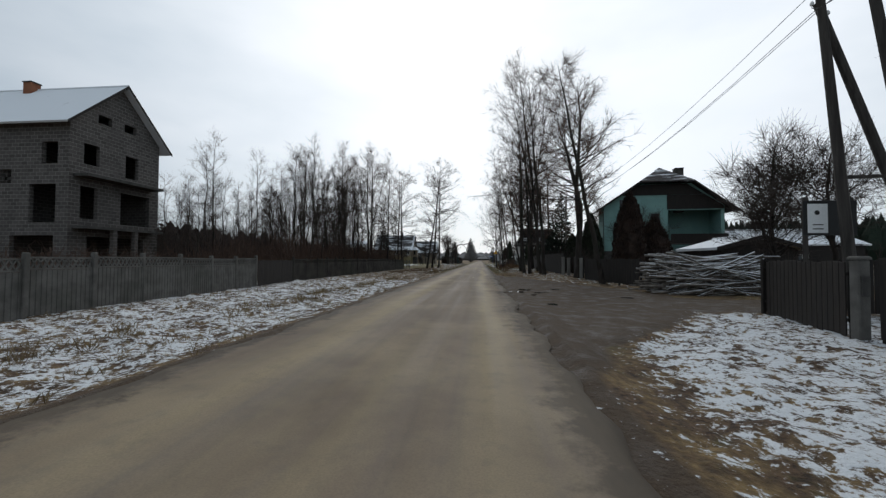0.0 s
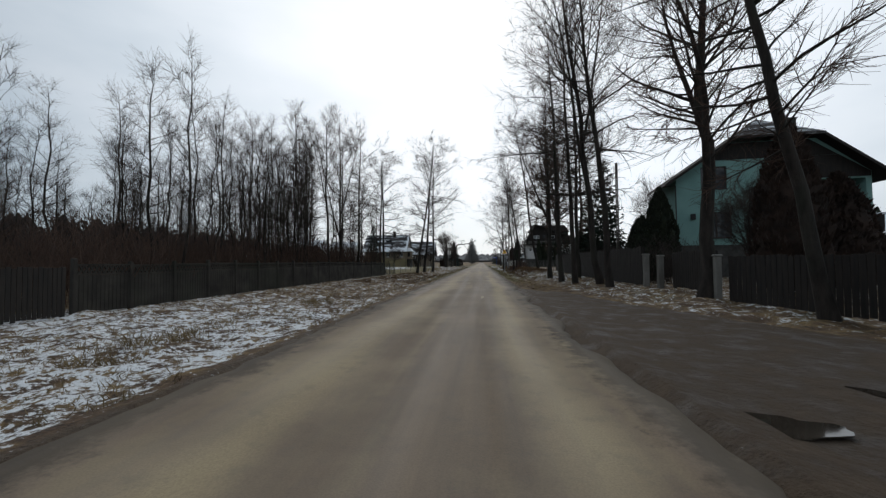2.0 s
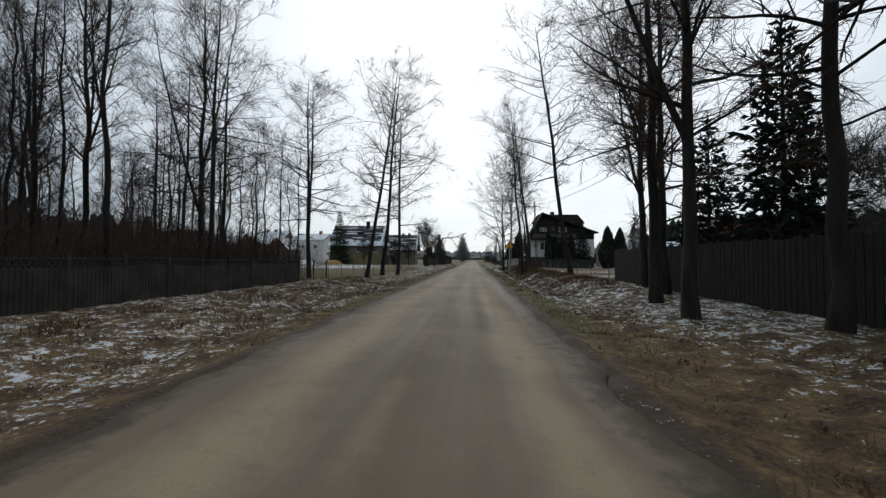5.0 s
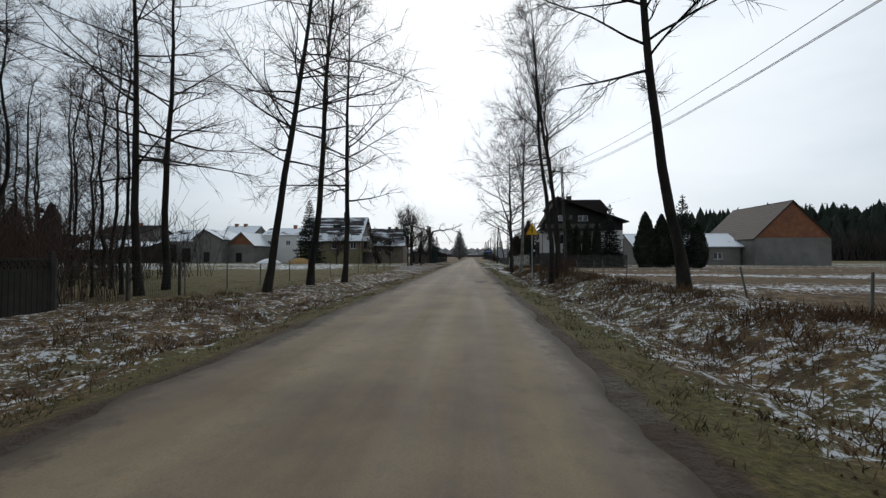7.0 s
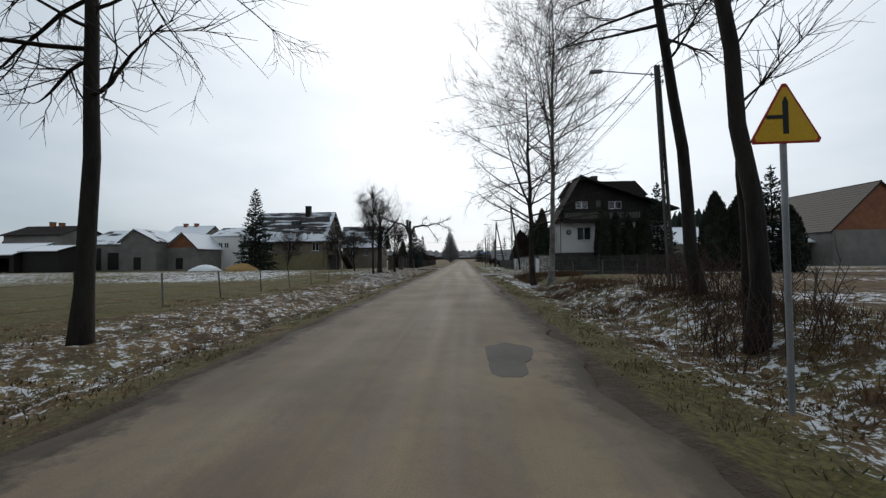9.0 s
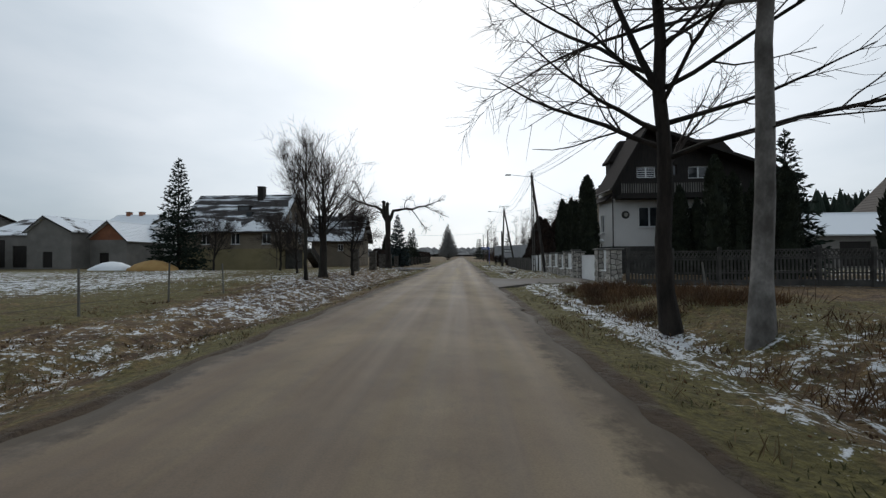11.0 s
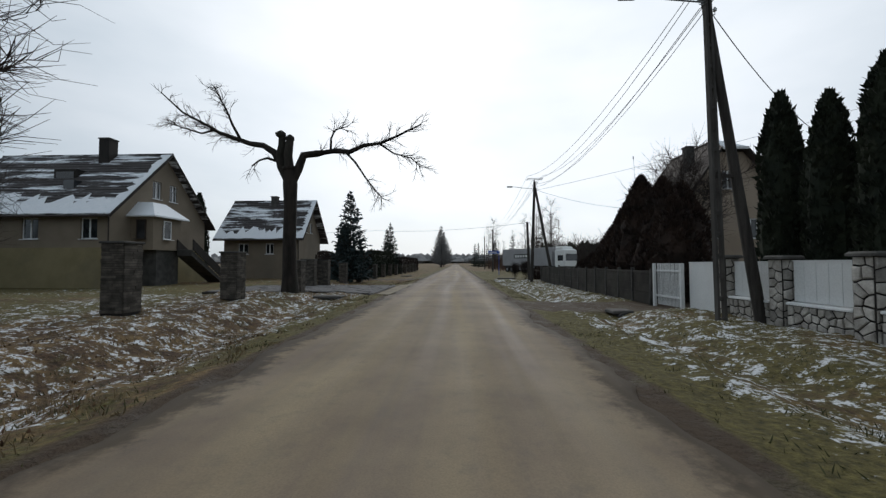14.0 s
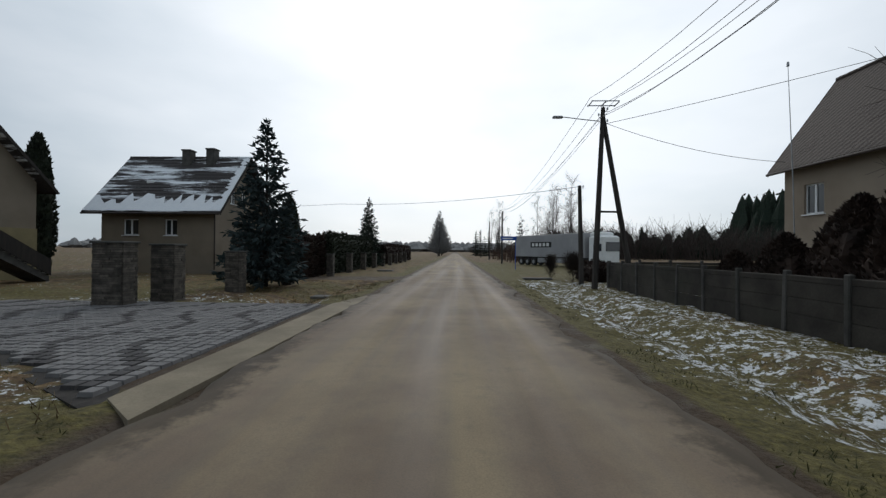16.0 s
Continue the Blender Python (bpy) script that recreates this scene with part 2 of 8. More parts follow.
MAT["post"] = surface("grey_post", (0.12, 0.112, 0.10), (0.21, 0.20, 0.18), 3.0, 40.0, 0.9, 0.3, 0.008, (1, 1, 0.3))
MAT["polewood"] = surface("pole_timber", (0.032, 0.028, 0.025), (0.07, 0.062, 0.055), 3.0, 40.0, 0.9, 0.4, 0.008, (3, 3, 0.2))
MAT["ladderpole"] = surface("pole_concrete", (0.06, 0.055, 0.05), (0.115, 0.108, 0.098), 3.0, 40.0, 0.9, 0.35, 0.008, (2, 2, 0.3), grime=(0.04, 0.038, 0.034))
MAT["metal"] = surface("zinc", (0.30, 0.31, 0.32), (0.40, 0.41, 0.42), 3.0, 50.0, 0.5, 0.1, 0.002, metal=0.7)
MAT["cable"] = surface("cable", (0.03, 0.03, 0.03), (0.05, 0.05, 0.05), 3.0, 50.0, 0.7, 0.0)
MAT["white"] = surface("white_paint", (0.76, 0.77, 0.76), (0.82, 0.83, 0.82), 1.5, 25.0, 0.55, 0.08, 0.003, grime=(0.64, 0.64, 0.62))
MAT["frame"] = surface("window_plastic", (0.70, 0.71, 0.71), (0.76, 0.77, 0.77), 3.0, 40.0, 0.4, 0.0)
MAT["darkframe"] = surface("brown_frame", (0.03, 0.022, 0.018), (0.05, 0.036, 0.03), 3.0, 40.0, 0.5, 0.0)
MAT["glass"] = glass_mat("window_glass", (0.018, 0.02, 0.022))
MAT["stone"] = surface("field_stone", (0.29, 0.265, 0.235), (0.55, 0.52, 0.475), 4.0, 30.0, 0.8, 0.5, 0.02, vary=0.35)
MAT["mortar"] = surface("dark_mortar", (0.022, 0.019, 0.017), (0.045, 0.04, 0.035), 6.0, 40.0, 0.95, 0.5, 0.01)
MAT["slate"] = surface("slate_strip", (0.058, 0.05, 0.042), (0.135, 0.117, 0.097), 5.0, 40.0, 0.85, 0.5, 0.01, vary=0.35)


# ---- mesh helpers ----
class MB:
    """Collects vertices and faces of one mesh."""

    def __init__(self):
        self.v, self.f = [], []

    def add(self, verts, faces):
        n = len(self.v)
        self.v.extend(tuple(p) for p in verts)
        self.f.extend(tuple(i + n for i in f) for f in faces)
        return self

    def box(self, x0, y0, z0, x1, y1, z1, m=None):
        pts = [Vector(p) for p in ((x0, y0, z0), (x1, y0, z0), (x1, y1, z0), (x0, y1, z0), (x0, y0, z1), (x1, y0, z1), (x1, y1, z1), (x0, y1, z1))]
        if m:
            pts = [m @ p for p in pts]
        return self.add(pts, [(0, 3, 2, 1), (4, 5, 6, 7), (0, 1, 5, 4), (1, 2, 6, 5), (2, 3, 7, 6), (3, 0, 4, 7)])

    def bevel_box(self, x0, y0, z0, x1, y1, z1, b=0.02, m=None):
        """A box whose upright and top edges are chamfered by b."""
        def ring(e, z):
            return [(x0 + e + b, y0 + e, z), (x1 - e - b, y0 + e, z), (x1 - e, y0 + e + b, z), (x1 - e, y1 - e - b, z),
                    (x1 - e - b, y1 - e, z), (x0 + e + b, y1 - e, z), (x0 + e, y1 - e - b, z), (x0 + e, y0 + e + b, z)]
        pts = [Vector(p) for p in ring(0, z0) + ring(0, z1 - b) + ring(b, z1)]
        if m:
            pts = [m @ p for p in pts]
        faces = [tuple(range(7, -1, -1)), tuple(range(16, 24))]
        for k in (0, 8):
            faces += [(k + i, k + (i + 1) % 8, k + 8 + (i + 1) % 8, k + 8 + i) for i in range(8)]
        return self.add(pts, faces)

    def tube(self, pts, radii, n=8, caps=True):
        pts = [Vector(p) for p in pts]
        if not hasattr(radii, "__len__"):
            radii = [radii] * len(pts)
        verts = []
        ref = None
        for i, p in enumerate(pts):
            d = (pts[min(i + 1, len(pts) - 1)] - pts[max(i - 1, 0)]).normalized()
            if ref is None:
                ref = Vector((1, 0, 0)) if abs(d.x) < 0.8 else Vector((0, 1, 0))
            u = (ref - d * ref.dot(d)).normalized()
            ref = u
            w = d.cross(u)
            verts += [p + (u * math.cos(2 * math.pi * k / n) + w * math.sin(2 * math.pi * k / n)) * radii[i] for k in range(n)]
        faces = [(i * n + k, i * n + (k + 1) % n, (i + 1) * n + (k + 1) % n, (i + 1) * n + k) for i in range(len(pts) - 1) for k in range(n)]
        if caps:
            faces += [tuple(range(n - 1, -1, -1)), tuple((len(pts) - 1) * n + k for k in range(n))]
        return self.add(verts, faces)

    def extrude(self, poly, a, b):
        """A flat polygon given by corner points, pushed along the vector from a to b."""
        a, b = Vector(a), Vector(b)
        n = len(poly)
        verts = [Vector(p) + a for p in poly] + [Vector(p) + b for p in poly]
        return self.add(verts, [tuple(range(n - 1, -1, -1)), tuple(range(n, 2 * n))] + [(i, (i + 1) % n, n + (i + 1) % n, n + i) for i in range(n)])


def mesh_of(name, mb, mat, smooth=False, weld=False):
    me = bpy.data.meshes.new(name)
    me.from_pydata(mb.v, [], mb.f)
    if weld:
        bm = bmesh.new()
        bm.from_mesh(me)
        bmesh.ops.remove_doubles(bm, verts=bm.verts, dist=0.0005)
        bm.to_mesh(me)
        bm.free()
    if smooth:
        me.shade_smooth()
    me.materials.append(MAT[mat] if isinstance(mat, str) else mat)
    me.update()
    return me


def part(name, mb, mat, parent, label="", smooth=False, at=None, weld=False):
    """One mesh object under a thing or under a part."""
    ob = new(name, mb if isinstance(mb, bpy.types.Mesh) else mesh_of(name, mb, mat, smooth, weld))
    ob.parent = parent
    if at is not None:
        ob.matrix_local = at
    return tagged(ob, label)


def thing(name, x, y, z, label, category, group="", turn=0.0, kind=""):
    ob = new(name)
    ob.empty_display_size = 0.2
    ob.matrix_world = pose(x, y, z, 0, 0, turn)
    return tagged(ob, label, category, group, kind)


def single(name, mb, mat, label, category, kind="", group="", smooth=False, at=None):
    ob = new(name, mesh_of(name, mb, mat, smooth))
    if at is not None:
        ob.matrix_world = at
    return tagged(ob, label, category, group, kind)


def rand(seed):
    return np.random.default_rng(seed)


# ---- ground, road ----
ROAD_L, ROAD_R = -3.45, 1.75


def bump01(v, lo, hi, soft):
    """1 between lo and hi, fading to 0 over soft metres."""
    return np.clip((v - lo) / soft + 0.5, 0, 1) * np.clip((hi - v) / soft + 0.5, 0, 1)


def wave(x, y, k):
    return (np.sin(x * 0.9 * k + 1.3 * np.sin(y * 0.7 * k)) + np.sin(y * 1.1 * k + 1.7 * np.sin(x * 0.8 * k + 2.0)) + np.sin((x + y) * 1.7 * k + np.sin(y * 2.1 * k))) / 3


def lumps(x, y, seed):
    """Smooth random relief between 0 and 1, about one lump a metre."""
    xi, yi = np.floor(x), np.floor(y)
    fx, fy = x - xi, y - yi
    fx, fy = fx * fx * (3 - 2 * fx), fy * fy * (3 - 2 * fy)

    def at(i, j):
        v = np.sin(i * 127.1 + j * 311.7 + seed * 74.7) * 43758.5453
        return v - np.floor(v)

    return (at(xi, yi) * (1 - fx) + at(xi + 1, yi) * fx) * (1 - fy) + (at(xi, yi + 1) * (1 - fx) + at(xi + 1, yi + 1) * fx) * fy


def yard_right(x, y):
    """The muddy yard and side road that open on the right at the start."""
    edge = np.interp(y, [12, 16, 19, 24, 31, 35, 39, 44, 48], [2.0, 2.8, 5.4, 9.0, 8.5, 6.4, 4.6, 3.8, 1.9])
    inside = np.clip((edge - x) / 0.9 + 0.5, 0, 1) * bump01(y, 14, 46, 1.6)
    lane = bump01(y, 21.5, 26, 1.2) * (x > 4)
    return np.maximum(inside, lane) * (x > 0)


def drives(x, y):
    """Hard drives that cross the verges, as a mask."""
    a = bump01(y, np.interp(x, [1.4, 2.2, 3.4, 7.6], [114.5, 115.7, 117.3, 118.6]), 121.2, 0.6) * bump01(x, 1.0, 9.0, 0.5)
    b = bump01(y, 134.0, 138.0, 0.9) * bump01(x, 1.0, 12.0, 0.5)
    c = bump01(y, 139.8 + np.clip(-4.1 - x, 0, 3.4) * 0.55, 147.6, 0.6) * bump01(x, -10.5, -2.0, 0.5)
    d = bump01(y, 158.5, 163.0, 0.8) * bump01(x, -14, -2.0, 0.5)
    return np.maximum(np.maximum(a, b), np.maximum(c, d))


def ground_z(x, y):
    x, y = np.asarray(x, float), np.asarray(y, float)
    out_r, out_l = x - ROAD_R, ROAD_L - x
    off = np.maximum(out_r, out_l)
    z = -0.05 - 0.12 * np.clip((off - 0.1) / 0.9, 0, 1)
    ditch_r = np.exp(-(((out_r - 2.6) / 0.75) ** 2)) * (0.34 * bump01(y, 121.5, 156, 3) + 0.30 * bump01(y, 62, 112, 6))
    ditch_l = np.exp(-(((out_l - 2.6) / 0.9) ** 2)) * (0.30 * bump01(y, 70, 135, 4) + 0.18 * bump01(y, 40, 70, 5) + 0.3 * bump01(y, 147, 158, 1.5))
    bank = 0.28 * np.exp(-(((out_r - 5.0) / 1.6) ** 2)) * bump01(y, 64, 100, 6)
    hard = np.maximum(yard_right(x, y), drives(x, y))
    z = z - (ditch_r + ditch_l) * (1 - hard) + bank
    z = z + yard_right(x, y) * (0.10 - 0.04 * np.clip(off / 6, 0, 1))
    rough = np.clip(off / 1.5, 0, 1) * (1 - 0.8 * hard)
    z = z + rough * (0.05 * wave(x, y, 1.9) + 0.035 * wave(y + 3, x, 5.3))
    tufted = np.clip((off - 0.2) / 0.8, 0, 1) * (1 - 0.85 * hard) * (off < 14)
    z = z + tufted * (0.10 * (lumps(x * 1.7, y * 1.7, 1) - 0.5) + 0.08 * (lumps(x * 3.6, y * 3.6, 2) - 0.5) + 0.03 * (lumps(x * 7.0, y * 7.0, 3) - 0.5))
    z = z + 0.28 * np.clip((out_r - 1.3) / 3, 0, 1) * bump01(y, 38, 110, 8)
    z = z + 0.28 * np.clip((out_l - 3.0) / 1.3, 0, 1) * bump01(y, 116, 138.8, 1.6) + 0.13 * np.clip((out_r - 0.5) / 1.0, 0, 1) * bump01(y, 104, 137, 2) * (1 - hard)
    z = z + 0.11 * bump01(y, 136.8, 150.5, 1.0) * np.clip((out_l - 0.2) / 0.5, 0, 1) * (out_l < 7)
    z = np.where(off < 0.15, -0.09, z)
    far = np.clip((y - 190) / 500, 0, 1)
    return z - 0.3 * far + 6.0 * np.clip((np.hypot(x * 0.9, y - 100) - 300) / 900, 0, 1) ** 1.2


def masks(x, y):
    out_r, out_l = x - ROAD_R, ROAD_L - x
    left, right = x < -1, x >= -1
    hard = np.maximum(yard_right(x, y), drives(x, y) * 0.6)
    off = np.maximum(out_r, out_l)
    mud = np.maximum(hard, np.clip(1.0 - off / 0.75, 0, 0.62))
    snow = np.full_like(x, 0.38)
    near_l = bump01(out_l, 0.5, 12, 0.6)
    snow = np.where(left, 0.20 + near_l * (0.36 * bump01(y, -60, 40, 8) * np.clip(1.2 - 0.0 * y, 0, 1) + 0.23 * bump01(y, 40, 64, 6) + 0.24 * bump01(y, 64, 108, 8) + 0.29 * bump01(y, 108, 124, 4) + 0.24 * bump01(y, 124, 150, 4)), snow)
    yy, ox = y + 5.0 * wave(x, y, 0.13), 2.5 * wave(y, x, 0.16)
    open_l = np.clip((out_l - 11 + ox) / 4, 0, 1)
    snow = np.where(left, snow * (1 - open_l) + (0.26 + 0.25 * bump01(yy, 105, 135, 12) + 0.12 * wave(x, y, 0.22)) * open_l, snow)
    meadow = np.clip((out_l - 5.5 + 0.4 * ox) / 1.6, 0, 1) * left
    snow = snow + (0.12 - snow) * meadow * bump01(yy, 78, 112, 7)
    snow = np.where(right, 0.25 + 0.36 * bump01(y, -60, 24, 4) * np.clip(out_r / 2.0, 0, 1) + 0.17 * bump01(y, 34, 60, 4) * np.clip((out_r - 2.0) / 1.0, 0, 1) + 0.22 * bump01(y, 58, 108, 8) * np.clip((out_r - 0.7) / 1.0, 0, 1) + (0.26 * bump01(y, 104, 118, 3) + 0.20 * bump01(y, 118, 137, 3) + 0.22 * bump01(y, 137, 160, 3)) * np.clip((out_r - 0.45) / 0.8, 0, 1), snow)
    field = right * np.clip((out_r - 7) / 2.5, 0, 1) * bump01(yy, 73, 126, 8)
    snow = snow + (0.36 + 0.20 * np.sin(y * 0.55 + 0.02 * x + 1.1 * wave(x, y, 0.1)) + 0.08 * wave(x, y, 0.4) - snow) * field
    snow = snow * (1 - 0.75 * right * bump01(y, 104, 114.5, 3) * np.clip((out_r - 2.4) / 0.8, 0, 1))
    strip = np.clip((off - 0.55) / 0.9, 0, 1) * bump01(y, 56, 400, 8) + bump01(y, -400, 56, 8)
    snow = snow * (1 - 0.75 * hard) * np.clip(strip, 0, 1)
    green = np.where(left, 0.12 + 0.25 * bump01(y, 62, 108, 10) + 0.35 * bump01(y, 128, 300, 8), 0.25 + 0.3 * bump01(y, 58, 105, 8) + 0.55 * bump01(y, 105, 200, 8))
    green = green + (0.75 - green) * meadow * bump01(yy, 78, 150, 9)
    green = green + (0.15 - green) * field
    mud = mud + (0.42 - mud) * field
    green = green + 0.35 * bump01(off, 0.2, 1.5, 0.5) * bump01(y, 56, 400, 8)
    return snow, mud, green


def axis_lines(parts):
    out = []
    for a, b, step in parts:
        out += list(np.arange(a, b - 1e-6, step))
    return np.array(out + [parts[-1][1]])


def build_ground():
    xs = axis_lines([(-2500, -400, 300), (-400, -100, 50), (-100, -30, 7), (-30, -13, 1.6), (-13, -3.6, 0.17), (-3.6, 1.9, 1.1), (1.9, 9, 0.16), (9, 30, 1.6), (30, 100, 7), (100, 400, 50), (400, 2500, 300)])
    ys = axis_lines([(-300, -20, 40), (-20, 5, 2.5), (5, 160, 0.22), (160, 220, 1.5), (220, 400, 12), (400, 3000, 200)])
    gx, gy = np.meshgrid(xs, ys)
    gz = ground_z(gx, gy)
    gz = np.where(gy < -20, np.minimum(gz, 0), gz)
    nx, ny = len(xs), len(ys)
    idx = np.arange(nx * ny).reshape(ny, nx)
    faces = np.stack([idx[:-1, :-1], idx[:-1, 1:], idx[1:, 1:], idx[1:, :-1]], -1).reshape(-1, 4)
    me = bpy.data.meshes.new("ground")
    me.from_pydata(np.stack([gx, gy, gz], -1).reshape(-1, 3).tolist(), [], faces.tolist())
    for key, val in zip(("snow", "mud", "green"), masks(gx, gy)):
        at = me.attributes.new(key, "FLOAT", "POINT")
        at.data.foreach_set("value", np.clip(val, 0, 1).ravel().astype(np.float32))
    me.shade_smooth()
    me.materials.append(MAT["ground"])
    tagged(new("ground", me), "frosty winter ground with straw grass and thin snow", "ground", kind="structure")


def sand_on(x, y):
    """How much pale dried sand lies on the road: soft streaks along the way of travel."""
    sway = 0.12 * np.sin(y * 0.23) + 0.07 * np.sin(y * 0.61 + 1.0)
    u = x + sway
    track = lambda at, w: np.exp(-(((u - at) / w) ** 2))
    early = 0.85 * track(-2.1, 0.55) + 0.95 * track(0.75, 0.32) + 0.9 * track(1.75, 0.22) + 0.35 * track(-0.9, 0.12)
    late = 0.34 + 0.30 * track(-2.0, 0.3) + 0.34 * track(-0.35, 0.25) + 0.30 * track(0.85, 0.3)
    k = bump01(y, 16, 62, 14)
    return early * k + late * (1 - k) * (0.75 + 0.25 * np.sin(y * 0.11))


def build_road():
    ys = axis_lines([(-80, 0, 4), (0, 170, 0.25), (170, 260, 2), (260, 700, 20)])
    cols = np.array([-2.62, -2.55] + [round(-2.4 + 0.2 * i, 2) for i in range(25)] + [2.55, 2.62])
    mid = (ROAD_L + ROAD_R) / 2
    verts, edge, sand = [], [], []
    for y in ys:
        wl, wr = 0.14 * wave(np.float64(y), 3.0, 1.4) + 0.07 * wave(y, 9.0, 4.0), 0.16 * wave(y, 40.0, 1.2) + 0.07 * wave(y, 70.0, 4.1)
        wl, wr = wl + 0.16 * (lumps(y * 1.1, 0.5, 11) - 0.5) + 0.12 * (lumps(y * 2.3, 0.5, 12) - 0.5), wr + 0.18 * (lumps(y * 1.1, 0.5, 13) - 0.5) + 0.14 * (lumps(y * 2.3, 0.5, 14) - 0.5)
        for c in cols:
            shift = (wl if c < 0 else wr) * np.clip((abs(c) - 1.2) / 1.4, 0, 1)
            z = 0.02 - 0.012 * abs(c) - (0.05 if abs(c) > 2.57 else 0)
            verts.append((mid + c + shift, y, z))
            edge.append(np.clip((abs(c) - 1.8) / 0.72, 0, 1))
            sand.append(sand_on(mid + c, y) * np.clip((2.75 - abs(c)) / 0.5, 0, 1))
    n = len(cols)
    faces = [(j * n + i, j * n + i + 1, (j + 1) * n + i + 1, (j + 1) * n + i) for j in range(len(ys) - 1) for i in range(n - 1)]
    me = bpy.data.meshes.new("road")
    me.from_pydata(verts, [], faces)
    for key, val in (("edge", edge), ("sand", sand)):
        at = me.attributes.new(key, "FLOAT", "POINT")
        at.data.foreach_set("value", np.array(val, np.float32))
    me.shade_smooth()
    me.materials.append(MAT["road"])
    tagged(new("road", me), "worn narrow asphalt road filmed with dried mud", "road", kind="structure")


build_ground()
build_road()


# ---- trees ----
def tubes(chains, sides):
    """Tapered tubes round many chains of points at once. chains: list of (points [k,3], radii [k])."""
    groups = {}
    for p, r in chains:
        groups.setdefault(len(p), []).append((p, r))
    verts, faces, base = [], [], 0
    for k, some in groups.items():
        P, R = np.array([s[0] for s in some]), np.array([s[1] for s in some])
        d = np.gradient(P, axis=1)
        d /= np.linalg.norm(d, axis=2, keepdims=True) + 1e-9
        ref = np.where(np.abs(d[:, :1, 2:3]) < 0.8, np.array([0, 0, 1.0]), np.array([1.0, 0, 0]))
        u = np.cross(d, ref)
        u /= np.linalg.norm(u, axis=2, keepdims=True) + 1e-9
        w = np.cross(d, u)
        ang = 2 * np.pi * np.arange(sides) / sides
        ring = P[:, :, None] + R[:, :, None, None] * (u[:, :, None] * np.cos(ang)[:, None] + w[:, :, None] * np.sin(ang)[:, None])
        n = len(some)
        verts.append(ring.reshape(-1, 3))
        a = base + (np.arange(n)[:, None, None] * k + np.arange(k - 1)[None, :, None]) * sides
        i, j = np.arange(sides), (np.arange(sides) + 1) % sides
        faces.append(np.stack([a + i, a + j, a + sides + j, a + sides + i], -1).reshape(-1, 4))
        base += n * k * sides
    return np.concatenate(verts), np.concatenate(faces)


def raw_mesh(name, pieces, mat, smooth=True):
    verts, faces, base = [], [], 0
    for v, f in pieces:
        verts.append(v)
        faces += (f + base).tolist()
        base += len(v)
    me = bpy.data.meshes.new(name)
    me.from_pydata(np.concatenate(verts).tolist(), [], faces)
    if smooth:
        me.shade_smooth()
    me.materials.append(MAT[mat])
    return me


def branch(rng, start, way, length, r, k, droop, wander, tip=0.25):
    """A bending chain of k points."""
    p, pts, w = np.array(start, float), [np.array(start, float)], np.array(way, float)
    for i in range(k - 1):
        w = w + rng.normal(0, wander, 3) + np.array([0, 0, droop])
        w /= np.linalg.norm(w)
        p = p + w * length / (k - 1)
        pts.append(p)
    return np.array(pts), np.linspace(r, r * tip, k)


def side_way(rng, d, angle):
    """A way that leaves the way d by the angle, to any side."""
    d = d / (np.linalg.norm(d) + 1e-9)
    q = rng.normal(0, 1, 3)
    q -= d * (q @ d)
    q /= np.linalg.norm(q) + 1e-9
    return d * math.cos(angle) + q * math.sin(angle)


